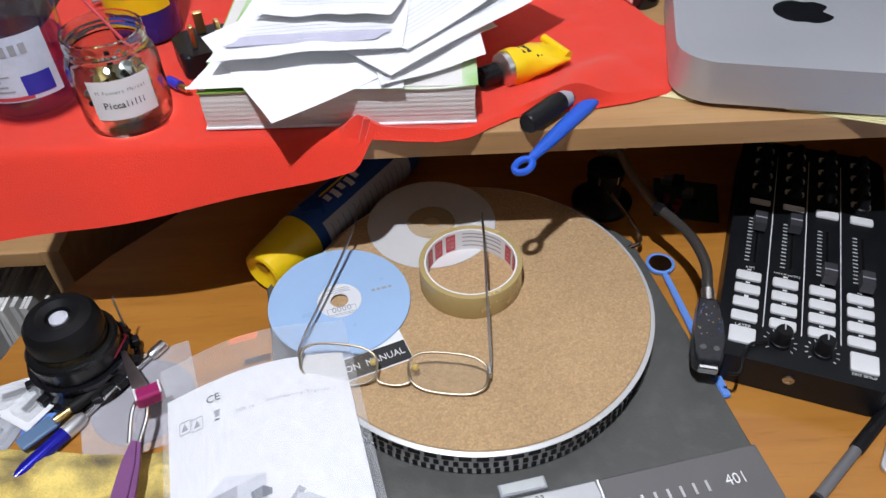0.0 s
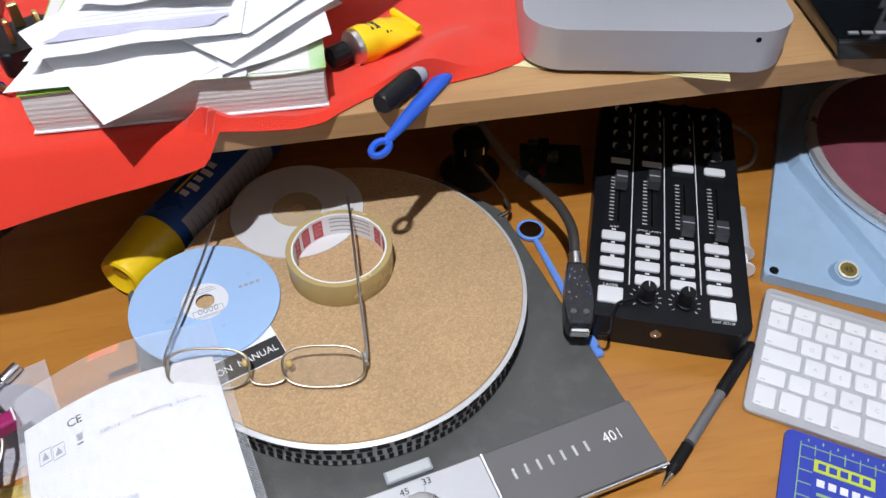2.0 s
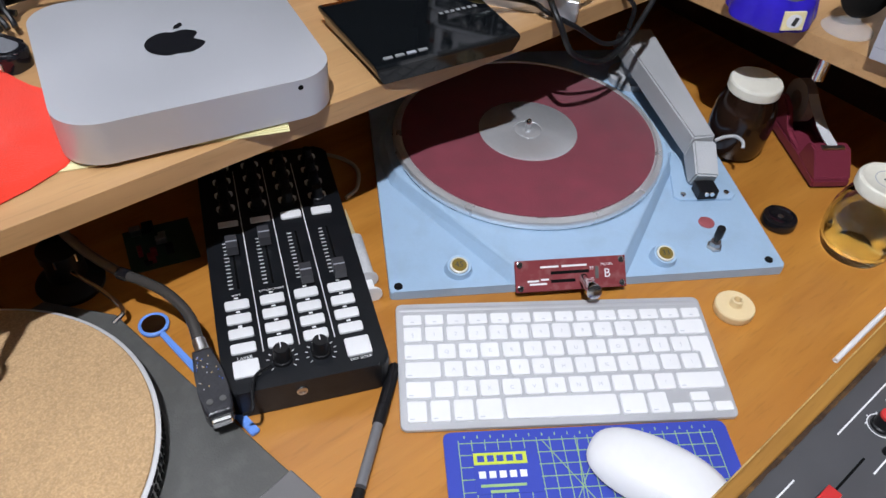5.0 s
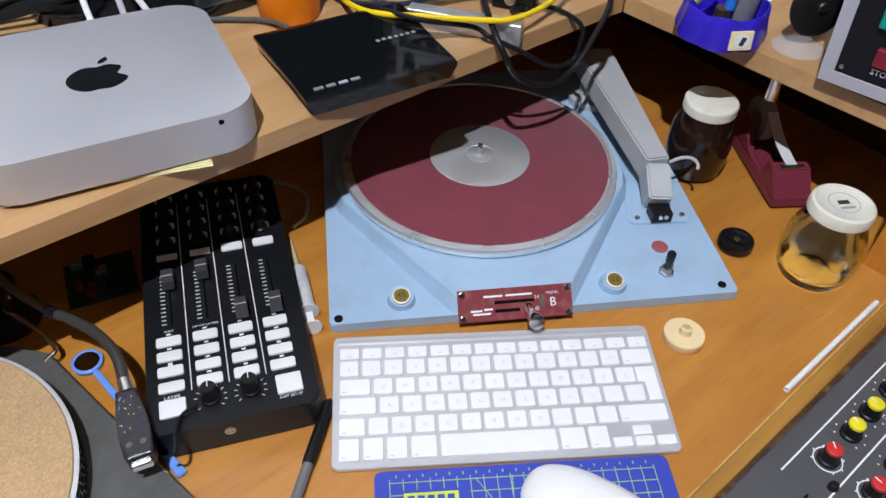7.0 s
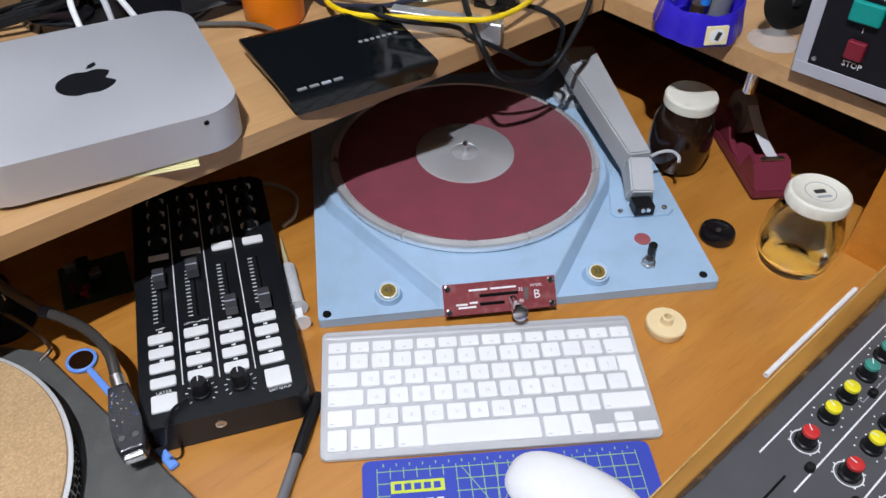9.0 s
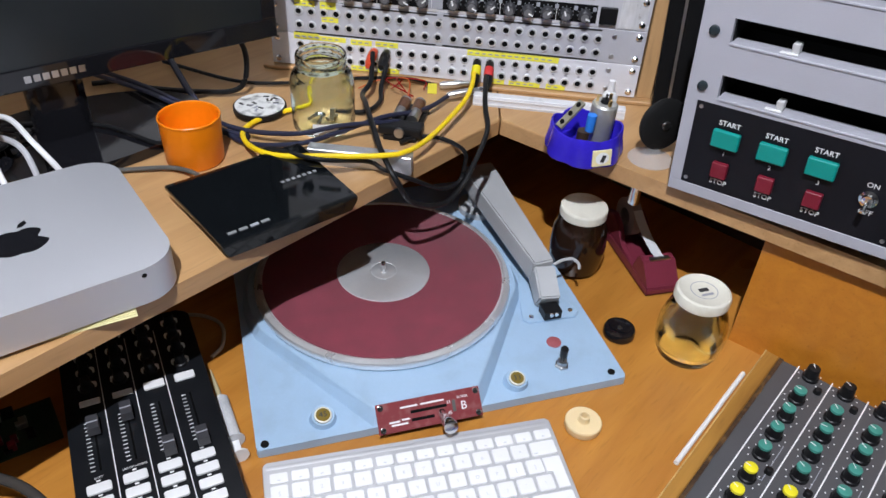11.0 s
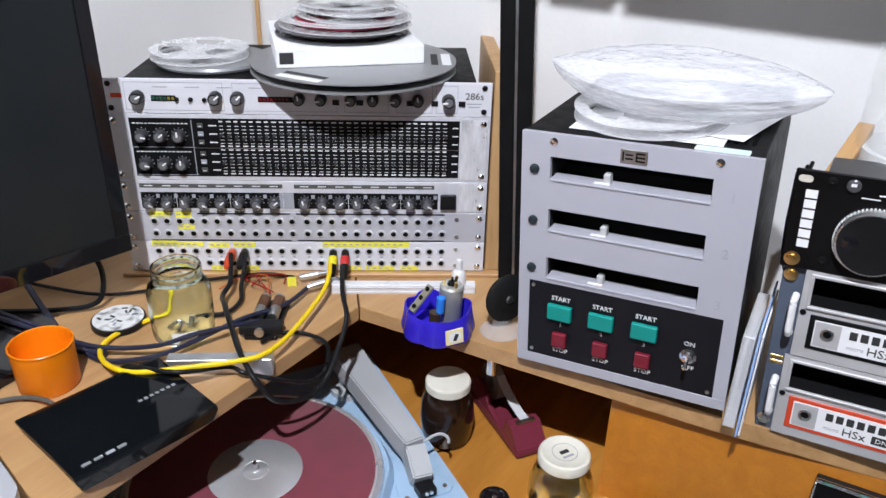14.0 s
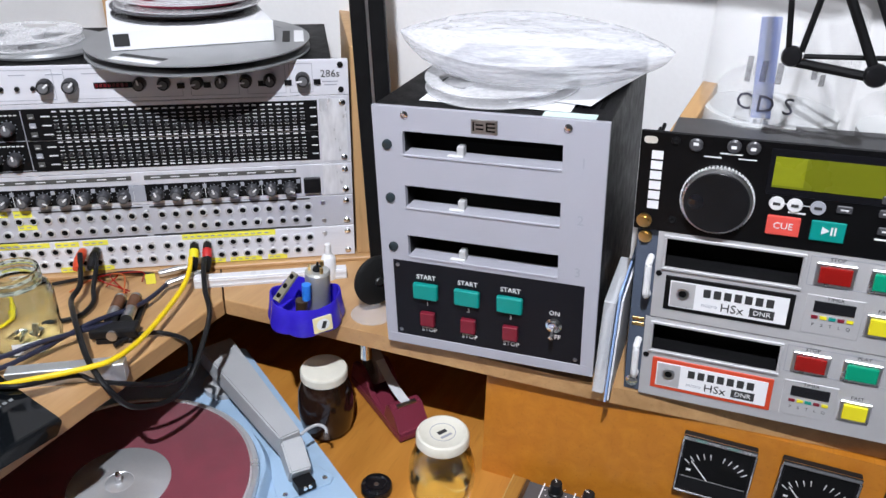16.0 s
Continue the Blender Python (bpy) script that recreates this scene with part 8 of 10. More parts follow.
for n, (z0, z1) in enumerate(slots):
    tr = part("slot_tray", box(B(), (SX0, -0.0012, z0 - 0.0022), (SX1, 0.02, z0 + 0.0006), 0.0006, 1), M_CARTGREY, cm, "grey slot lip")
    part("slot_side", box(B(), (SX0 - 0.0005, 0.0065, z0), (SX0 + 0.001, 0.05, z1)), M_MATTEBLACK, cm)
    # The sheet's near-black colour stands for shade deep in the slot.
    part("slot_recess", box(B(), (SX0, 0.052, z0), (SX1, 0.054, z1)), M_DARK, cm, "near-black sheet for the shade inside the slot")
    part("guide_block", box(B(), (0.0855, 0.004, z0 + 0.0007), (0.0925, 0.014, z0 + 0.0115), 0.001, 1), mat("grey_white_guide", (0.5, 0.5, 0.5), 0.5) if n == 0 else bpy.data.materials["grey_white_guide"], cm, "white guide block")
    part("guide_foot", box(B(), (0.0765, 0.001, z0 + 0.0007), (0.0925, 0.006, z0 + 0.0026), 0.0006, 1), M_PAD, cm)
    part("indicator", lathe(B(), [(0.0052, 0), (0.0049, 0.0022), (0.0038, 0.003), (0, 0.0034)], 22, T(0.0145, 0.0, (z0 + z1) / 2 - 0.003) @ FRONT), mat("dark_indicator", (0.02, 0.03, 0.035), 0.2), cm, "", True)
    text(str(n + 1), 0.014, M_GREYINK, cm, T(0.2095, -0.0006, (z0 + z1) / 2 - 0.0045) @ FRONT)
for x in (0.0345, 0.194):
    part("screw", lathe(B(), [(0.0042, 0), (0.004, 0.0012), (0.0018, 0.002), (0, 0.0017)], 18, T(x, 0, 0.2718) @ FRONT), M_CHROME, cm, "", True)
lg_ = part("maker_badge", box(B(), (0.102, -0.0012, 0.2593), (0.128, 0.0005, 0.2733), 0.0006, 1), M_STEEL, cm, "small metal maker badge")
for a in ((0.104, 0.1055), (0.107, 0.1145), (0.117, 0.1185)):
    part("badge_shape", box(B(), (a[0], -0.0017, 0.2618), (a[1], -0.0011, 0.2708)), M_MATTEBLACK, lg_) if a[1] - a[0] < 0.003 else [part("badge_shape", box(B(), (a[0], -0.0017, z), (a[1], -0.0011, z + 0.0016)), M_MATTEBLACK, lg_) for z in (0.2633, 0.2673)]
for z in (0.2618, 0.2655, 0.2693):
    part("badge_shape", box(B(), (0.117, -0.0017, z), (0.126, -0.0011, z + 0.0015)), M_MATTEBLACK, lg_)
cp_ = part("control_panel", box(B(), (0.0125, 0.0005, 0.0185), (W_ - 0.0135, 0.0055, 0.112)), mat("black_control_panel", (0.008, 0.008, 0.011), 0.45, var=0.15, bump=0.1, bscale=900, spec=0.22), cm, "black control panel")
for x, z in ((0.0175, 0.106), (0.0175, 0.0245), (W_ - 0.019, 0.024)):
    part("screw", lathe(B(), [(0.0022, 0), (0.002, 0.001), (0, 0.0012)], 12, T(x, 0.0003, z) @ FRONT), M_STEEL, cp_, "", True)
for n in range(3):
    x = 0.0495 + n * 0.0463
    part("start_button", box(B(), (x - 0.0138, -0.006, 0.07), (x + 0.0138, 0.0004, 0.0885), 0.0018, 3), M_GREEN, cp_, "large green start button")
    part("stop_button", box(B(), (x - 0.0072, -0.006, 0.0365), (x + 0.0092, 0.0004, 0.0535), 0.0015, 3), M_REDBTN, cp_, "dark red stop button")
    text("START", 0.0074, M_WPRINT, cp_, T(x, 0.0002, 0.0945) @ FRONT, bold=0.014)
    text("STOP", 0.0074, M_WPRINT, cp_, T(x + 0.0015, 0.0002, 0.0295) @ FRONT, bold=0.014)
    text(str(n + 1), 0.0065, M_WPRINT, cp_, T(x + 0.0005, 0.0002, 0.0622) @ FRONT)
sw = part("power_switch", lathe(B(), [(0.0085, 0), (0.0085, 0.002), (0.006, 0.003), (0.005, 0.006), (0, 0.0065)], 24, T(0.1885, 0.0004, 0.062) @ FRONT), M_CHROME, cp_, "chrome toggle switch", True)
part("lever", lathe(B(), [(0.0016, 0.004), (0.0028, 0.017), (0, 0.0185)], 14, T(0.1885, 0.0004, 0.062) @ R(115, "X")), M_CHROME, sw, "", True)
text("ON", 0.0072, M_WPRINT, cp_, T(0.1885, 0.0002, 0.0755) @ FRONT)
text("OFF", 0.0072, M_WPRINT, cp_, T(0.1895, 0.0002, 0.0475) @ FRONT)
for k in range(9):
    part("vent_slot", box(B(), (0.15 + k * 0.008, 0.04, H_ - 0.0003), (0.154 + k * 0.008, 0.08, H_ + 0.0005)), M_DARK, cm)
part("label_strip", box(B(), (0.168, 0.006, H_ + 0.0002), (0.217, 0.02, H_ + 0.0008)), mat("pale_mint_label", (0.6, 0.75, 0.7), 0.5), cm, "pale mint label strip")

# what lies on the cartridge machine follows its slant
before = set(bpy.data.objects)
CT = S + H_ + 0.0012
for k, (x, y, w, d, a) in enumerate(((0.965, 0.2, 0.15, 0.2, 4), (1.0, 0.17, 0.15, 0.21, -8))):
    single("loose_sheet", sheet(B(), lambda u, v: Vector(((u - 0.5) * d * 0.7, (v - 0.5) * w, 0.0004 + 0.0015 * math.sin(3 * u + k))), 10, 10, 0.0003), M_PAPER, T(x + 0.058, y, CT + 0.0012 * k) @ R(a), "white sheet of paper under a tape reel", "paper", "papers on the cartridge machine")
reel(1.017, 0.209, CT + 0.0045, 0.079, 0.012, M_REELCLEAR, None, "empty clear plastic tape reel under a bag", (0, -3), 20)


def bag(u, v, up):
    a, b = (u - 0.5) * 2, (v - 0.5) * 2
    w = 0.078 * (1 - 0.92 * max(0.0, a) ** 2.2) * (1 - 0.93 * max(0.0, -a) ** 1.7)
    x, y = w * b, -0.146 * a if a > 0 else -0.132 * a
    puff = max(0.0, (1 - abs(a) ** 1.9) * (1 - abs(b) ** 3.5)) ** 0.8
    cr = 0.007 * noise.noise((x * 12, y * 9, 3)) + 0.0022 * abs(noise.noise((x * 34 + y * 20, y * 26, 5)))
    cr += 0.0008 * abs(noise.noise((x * 90, y * 70 + x * 40, 8)))
    z = 0.031 + 0.002 * a + 0.014 * max(0.0, -a) ** 2 + (0.027 * puff if up else -0.03 * puff ** 0.6) + cr * (0.3 + puff)
    return Vector((x, y, z))


bg = thing("plastic_bag", T(1.024, 0.19, CT + 0.009) @ R(3), "crinkled milky clear plastic bag over a tape reel", "plastic bag")
part("upper_film", sheet(B(), lambda u, v: bag(u, v, True), 72, 50), M_BAG, bg, "", True)
part("lower_film", sheet(B(), lambda u, v: bag(u, v, False), 48, 34), M_BAG, bg, "", True)

for ob in set(bpy.data.objects) - before:
    if ob.parent is None:
        ob.matrix_basis = CF @ CF_FLAT.inverted() @ ob.matrix_basis

# leaflet holder between the machines
lh = thing("leaflet_holder", frame_at(0.942, 0.068, S, 0.07, -0.998), "clear plastic holder with leaflets standing on the shelf", "holder")
part("clear_case", box(B(), (0.002, 0.0, 0.0005), (0.014, 0.1, 0.112), 0.001, 1), film("milky_clear_plastic", (0.8, 0.82, 0.84), 0.5, 0.15), lh)
part("leaflet", box(B(), (0.0045, 0.006, 0.003), (0.008, 0.094, 0.09)), M_PAPER, lh)
part("blue_leaflet", box(B(), (0.0165, -0.012, 0.0005), (0.0185, 0.1, 0.13)), mat("pale_blue_card", (0.3, 0.45, 0.75), 0.5), lh, "pale blue card")
part("white_leaflet", box(B(), (0.0192, -0.008, 0.0005), (0.021, 0.1, 0.12)), M_PAPER, lh)
for k in range(4):
    cord("black_cable", [(1.12, 0.06 + 0.004 * k, S + 0.24 - 0.005 * k), (1.05, 0.062, S + 0.205 - 0.008 * k), (1.0, 0.05, S + 0.19 - 0.008 * k), (0.975, 0.03, S + 0.185 - 0.006 * k)], 0.0022, M_BLACK, "thin black cable between the machines", 6)

# ---- right-hand rack: disc player over two cartridge decks ----
QF = frame_at(0.96, 0.0565, S, 0.04, -0.9992) @ T(0.009, 0, 0.2765) @ R(-3.2, "Y") @ T(-0.009, 0, -0.2765)


def qthing(name, z0, label, category):
    return thing(name, QF @ T(0, 0, z0), label, category)


sr = thing("rack_strip", QF, "dark blue-grey rack strip bolted beside the decks", "rack")
part("strip", box(B(), (0.0035, 0.004, 0.0005), (0.028, 0.007, 0.187), 0.0006, 1), mat("blue_grey_enamel", (0.08, 0.1, 0.14), 0.4, var=0.1), sr)
part("strip_web", box(B(), (0.004, 0.007, 0.0005), (0.007, 0.2, 0.187)), bpy.data.materials["blue_grey_enamel"], sr)
for z, c in ((0.012, M_CHROME), (0.179, M_BRASS)):
    part("rack_screw", lathe(B(), [(0.0064, 0), (0.0064, 0.0016), (0.004, 0.002), (0.0045, 0.004), (0, 0.0048)], 20, T(0.011, 0.004, z) @ FRONT), c, sr, "screw with a brass washer", True)
for z in (0.079, 0.085):
    part("oval_hole", box(B(), (0.006, 0.0034, z), (0.018, 0.0041, z + 0.004), 0.0003, 1), M_BRASS, sr)

cdp = qthing("disc_player", 0.189, "black rack disc player with a large jog wheel", "disc player")
QW = 0.4826
part("front_panel", box(B(), (0, -0.003, 0), (QW, 0.0, 0.096), 0.001, 1), mat("black_satin_panel", (0.004, 0.004, 0.0045), 0.35, var=0.2, bump=0.05, spec=0.2), cdp)
part("case", box(B(), (0.025, 0.0005, 0.002), (QW - 0.025, 0.05, 0.0945), 0.001, 1), mat("charcoal_case", (0.06, 0.06, 0.062), 0.4, var=0.08, bump=0.1, bscale=800), cdp)
part("ear_hole", prism(B(), rrect(-0.006, -0.0032, 0.006, 0.0032, 0.0031), -0.0005, 0.0004), mat("pale_hole", (0.6, 0.55, 0.48), 0.6), cdp, m=T(0.009, -0.0031, 0.0875) @ FRONT)
part("rack_screw", lathe(B(), [(0.007, 0), (0.007, 0.0014), (0.0046, 0.0016), (0.0044, 0.0038), (0, 0.0046)], 22, T(0.0095, -0.003, 0.0095) @ FRONT), M_BRASS, cdp, "screw with a brass washer", True)
for x, z in ((0.0305, 0.0885), (0.0345, 0.013)):
    part("screw", lathe(B(), [(0.004, 0), (0.0035, 0.0015), (0.002, 0.0018), (0, 0.0008)], 16, T(x, -0.003, z) @ FRONT), M_MATTEBLACK, cdp, "", True)
for k in range(6):
    part("brand_bar", box(B(), (0.0108, -0.0034, 0.022 + k * 0.0096), (0.0208, -0.0029, 0.0298 + k * 0.0096)), M_WPRINT, cdp)
jw = part("jog_wheel", lathe(B(), [(0.0293, 0), (0.0306, 0.002), (0.0306, 0.006), (0.0293, 0.0085), (0.028, 0.009), (0, 0.009)], 72, T(0.0705, -0.003, 0.0385) @ FRONT), M_ALU, cdp, "large jog wheel with a silver rim", True)
part("wheel_face", lathe(B(), [(0.0278, 0.0091), (0.0275, 0.0115), (0.0, 0.0115)], 64, T(0.0705, -0.003, 0.0385) @ FRONT), M_BLACK, jw, "", True)
part("finger_dimple", lathe(B(), [(0.007, 0.0116), (0.005, 0.0122), (0.0, 0.0119)], 28, T(0.0535, -0.003, 0.0385) @ FRONT), M_GLOSSBLACK, jw, "", True)
tm = part("rim_tooth", box(B(), (-0.0008, -0.0085, 0.03), (0.0008, -0.0035, 0.0314)), M_PAD, jw, m=T(0.0705, 0, 0.0385))
for k in range(1, 60):
    again(tm, T(0.0705, 0, 0.0385) @ R(k * 6, "Y"))
bar_ = lambda x0, z0, x1, z1, m_, n_="print_bar", t=0.0003, p=cdp: part(n_, box(B(), (x0, -0.003 - t, z0), (x1, -0.003, z1)), m_, p)
bar_(0.055, 0.0765, 0.0695, 0.0775, M_WPRINT)
bar_(0.083, 0.077, 0.098, 0.078, M_WPRINT)
bar_(0.068, 0.0805, 0.086, 0.0817, M_WPRINT)
for x, s in ((0.0475, 1), (0.0785, 0), (0.094, 0)):
    b_ = part("push_button", lathe(B(), [(0.0058, 0), (0.0058, 0.002), (0.0045, 0.003), (0, 0.003)], 24, T(x, -0.003, 0.0868 if s else 0.0885) @ FRONT), mat("dark_grey_button", (0.06, 0.06, 0.065), 0.35) if s else bpy.data.materials["dark_grey_button"], cdp, "", True)
    part("symbol", box(B(), (x - 0.0022, -0.0064, 0.0868), (x + 0.0022, -0.006, 0.0895)), M_WPRINT, b_)
part("display_frame", box(B(), (0.108, -0.0036, 0.049), (0.245, -0.0029, 0.0905), 0.0008, 1), M_GLOSSBLACK, cdp)
part("display", box(B(), (0.1125, -0.0042, 0.056), (0.24, -0.0035, 0.0835)), M_LCD, cdp, "olive green display")
# Display glow is painted at this end as a brighter olive patch.
part("display_lit_end", box(B(), (0.1125, -0.0045, 0.058), (0.137, -0.0041, 0.0835)), mat("bright_olive_display", (0.24, 0.26, 0.012), 0.3, var=0.04, bump=0), cdp)
bar_(0.114, 0.0515, 0.142, 0.0522, M_WPRINT)
for x in (0.119, 0.1335, 0.1515):
    part("skip_button", lathe(B(), [(0.0062, 0), (0.006, 0.0018), (0, 0.002)], 22, T(x, -0.003, 0.0415) @ FRONT), M_PAD if x < 0.15 else M_GREYINK, cdp, "", True)
    part("symbol", box(B(), (x - 0.003, -0.0055, 0.0403), (x + 0.003, -0.0049, 0.0427)), M_INK, cdp)
bar_(0.124, 0.0412, 0.147, 0.0418, M_WPRINT)
bar_(0.129, 0.0335, 0.143, 0.035, M_WPRINT)
cu = part("cue_key", box(B(), (0.1135, -0.0055, 0.0125), (0.1405, -0.003, 0.0305), 0.001, 2), M_CUE, cdp, "coral red key")
text("CUE", 0.0085, M_PAD, cu, T(0.127, -0.0058, 0.0215) @ FRONT)
py_ = part("play_key", box(B(), (0.1488, -0.0055, 0.012), (0.1758, -0.003, 0.0305), 0.001, 2), M_GREEN, cdp, "green play key")
part("symbol", prism(B(), [(0.1575, -0.026), (0.1635, -0.0222), (0.1575, -0.0184)], 0.0054, 0.0059), M_PAD, py_, m=R(90, "X") @ Matrix.Diagonal((1, -1, 1, 1)))
for k in range(2):
    part("symbol", box(B(), (0.1645 + k * 0.0028, -0.0059, 0.0184), (0.166 + k * 0.0028, -0.0054, 0.026)), M_PAD, py_)
for x, z in ((0.1715, 0.0425), (0.203, 0.043), (0.205, 0.0275), (0.222, 0.0275), (0.203, 0.055)):
    part("small_button", box(B(), (x - 0.006, -0.005, z - 0.0035), (x + 0.006, -0.003, z + 0.0035), 0.0008, 1), bpy.data.materials["dark_grey_button"], cdp)
    bar_(x - 0.003, z - 0.0006, x + 0.003, z + 0.0006, M_WPRINT, t=0.0023)
bar_(0.198, 0.0185, 0.226, 0.02, M_WPRINT)

M_DECK = mat("silver_deck_panel", (0.5, 0.495, 0.5), 0.52, 0.25, var=0.05, bump=0.04)


def deck(z0, red, label):
    d = thing("cartridge_deck", QF @ T(-0.0088 if red else -0.0048, 0, z0), label, "tape deck")
    DH = 0.0925
    bm = B()
    X0, X1, Z0, Z1 = 0.037, 0.153, 0.0565, 0.0865
    pierced(bm, (0.0285, X0, X1, 0.36), (0, Z0, Z1, DH), [(1, 1)], -0.002, 0.0)
    part("front_panel", bm, M_DECK, d)
    part("case", box(B(), (0.032, 0.03, 0.001), (0.356, 0.2, DH - 0.001)), M_MATTEBLACK, d)
    fr_ = B()
    for a, b in (((X0 - 0.003, Z0 - 0.003), (X1 + 0.003, Z0)), ((X0 - 0.003, Z1), (X1 + 0.003, Z1 + 0.003)), ((X0 - 0.003, Z0), (X0, Z1)), ((X1, Z0), (X1 + 0.003, Z1))):
        box(fr_, (a[0], -0.0042, a[1]), (b[0], -0.0018, b[1]), 0.0005, 1)
    part("slot_frame", fr_, M_DECK, d, "raised frame round the slot")
    ramp = B()
    loft(ramp, [[(X0, -0.001, Z0), (X0, 0.02, Z0 + 0.0005), (X0, 0.02, Z0 + 0.004)], [(X1, -0.001, Z0), (X1, 0.02, Z0 + 0.0005), (X1, 0.02, Z0 + 0.004)]])
    part("slot_ramp", ramp, M_MATTEBLACK, d)
    # Shade inside the deck's slot is put in as a near-black sheet.
    part("slot_recess", box(B(), (X0, 0.024, Z0), (X1, 0.029, Z1)), M_DARK, d, "near-black sheet for the shade inside the slot")
    part("frame_screw", lathe(B(), [(0.003, 0), (0.0026, 0.001), (0, 0.0012)], 14, T(0.0325, -0.002, 0.0485) @ FRONT), M_MATTEBLACK, d, "", True)
    lb_ = part("label_frame", box(B(), (0.0395, -0.0032, 0.011), (0.1535, -0.0018, 0.048), 0.0006, 1), M_REDPANEL if red else M_MATTEBLACK, d, "red label frame" if red else "black label frame")
    part("label_card", box(B(), (0.0445, -0.0038, 0.0155), (0.149, -0.0031, 0.0435)), M_PAPER, lb_, "white label card with brand bars")
    part("socket_block", box(B(), (0.0455, -0.0041, 0.0165), (0.0675, -0.0037, 0.0425), 0.0001, 1), M_DECK, lb_, "silver socket block")
    part("socket", lathe(B(), [(0.0062, 0), (0.006, 0.0012), (0.004, 0.0014), (0.0035, 0.0003), (0, 0.0003)], 22, T(0.0565, -0.0039, 0.031) @ FRONT), M_STEEL, lb_, "", True)
    part("socket_hole", lathe(B(), [(0.0036, 0.0004), (0.0036, 0.0009), (0, 0.0009)], 18, T(0.0565, -0.0039, 0.031) @ FRONT), M_DARK, lb_)
    for k in range(7):
        part("brand_bar", box(B(), (0.075 + k * 0.0092, -0.0042, 0.031), (0.0815 + k * 0.0092, -0.0037, 0.0395)), M_INK, lb_)
    text("micro", 0.0062, M_GREYINK, lb_, T(0.0815, -0.0041, 0.0225) @ FRONT)
    text("HSx", 0.0125, M_INK, lb_, T(0.1015, -0.0041, 0.0225) @ FRONT)
    part("logic_badge", box(B(), (0.117, -0.0043, 0.0185), (0.1385, -0.0037, 0.0275)), M_INK, lb_)
    text("DNR", 0.0072, M_WPRINT, lb_, T(0.1278, -0.0045, 0.023) @ FRONT)

    def btn(x0, z0_, x1, z1_, m_, name, cap, lab):
        bezel = part(name, box(B(), (x0 - 0.003, -0.0045, z0_ - 0.003), (x1 + 0.003, -0.0018, z1_ + 0.003), 0.0008, 1), M_ALU, d, lab)
        part("key_cap", box(B(), (x0, -0.0068, z0_), (x1, -0.0044, z1_), 0.001, 2), m_, bezel)
        text(cap, 0.0052, M_INK, bezel, T((x0 + x1) / 2, -0.0024, z1_ + 0.0062) @ FRONT)

    btn(0.1675, 0.065, 0.1935, 0.081, M_REDKEY, "stop_key", "STOP", "dark red stop key in a silver bezel")
    btn(0.21, 0.065, 0.236, 0.081, M_DKGREEN, "play_key", "PLAY", "green play key in a silver bezel")
    btn(0.215, 0.0215, 0.2355, 0.0375, M_KNOBYELLOW, "fast_key", "FAST", "yellow fast key in a silver bezel")
    part("timer_panel", box(B(), (0.162, -0.0026, 0.011), (0.209, -0.0018, 0.051), 0.0005, 1), M_DECK, d)
    tw_ = part("timer_window", box(B(), (0.169, -0.0034, 0.0345), (0.2025, -0.0024, 0.0455)), M_GLOSSBLACK, d)
    text("TIMER", 0.0052, M_INK, tw_, T(0.1855, -0.0028, 0.0485) @ FRONT)
    for k, c in enumerate((M_REDBTN, M_KNOBYELLOW, M_GREEN, M_REDBTN, M_KNOBYELLOW)):
        part("status_light", box(B(), (0.1685 + k * 0.0072, -0.0034, 0.0275), (0.174 + k * 0.0072, -0.0024, 0.0305)), c, d)
        text("PSTLQ"[k], 0.0045, M_INK, d, T(0.171 + k * 0.0072, -0.0028, 0.021) @ FRONT)
    for a in ((0.159, 0.06, 0.249, 0.0605), (0.159, 0.0885, 0.249, 0.089), (0.159, 0.06, 0.1595, 0.089)):
        part("outline", box(B(), (a[0], -0.0023, a[1]), (a[2], -0.0019, a[3])), M_GREYINK, d)
    ht = part("handle", tube(B(), [(0.024, -0.002, 0.025), (0.0235, -0.012, 0.028), (0.0235, -0.013, 0.045), (0.0235, -0.012, 0.062), (0.024, -0.002, 0.065)], 0.0034, 8, 5), M_WHITE, d, "white handle", True)
    return d


lower = deck(0.0025, True, "silver cartridge deck with a red-framed label")
for x in (0.06, 0.2, 0.33):
    part("foot", box(B(), (x, 0.03, -0.002 - 0.0559 * max(0.0, x - 0.009)), (x + 0.02, 0.05, 0.0005), 0.001, 1), M_RUBBER, lower)
deck(0.0965, False, "silver cartridge deck with a black-framed label")

# tubs of discs and wooden batten behind the player
M_TUB = film("clear_tub_plastic", (0.85, 0.85, 0.84), 0.11, 0.06)
M_STACK = mat("blank_disc_stack", (0.62, 0.63, 0.62), 0.35, var=0.06, bump=0.02)


def tub(x, y, low, top, stack, label):
    ob = thing("disc_tub", T(x, y, S + 0.1895 + low), label, "tub", "disc tubs behind the player")
    part("base", lathe(B(), [(0, 0.0004), (0.066, 0.0004), (0.066, 0.006), (0.0, 0.0065)], 64), M_BLACK, ob, "black base", True)
    part("disc_stack", lathe(B(), [(0.06, 0.0066), (0.06, stack), (0.0, stack)], 64), M_STACK, ob, "stack of pale discs")
    part("clear_cover", lathe(B(), [(0.0655, 0.0066), (0.0655, top - 0.004), (0.062, top), (0.0, top), (0.0, top - 0.002), (0.061, top - 0.002), (0.0642, top - 0.005), (0.0642, 0.0066), (0.0655, 0.0066)], 64, close=False), M_TUB, ob, "", True).visible_shadow = False
    return ob


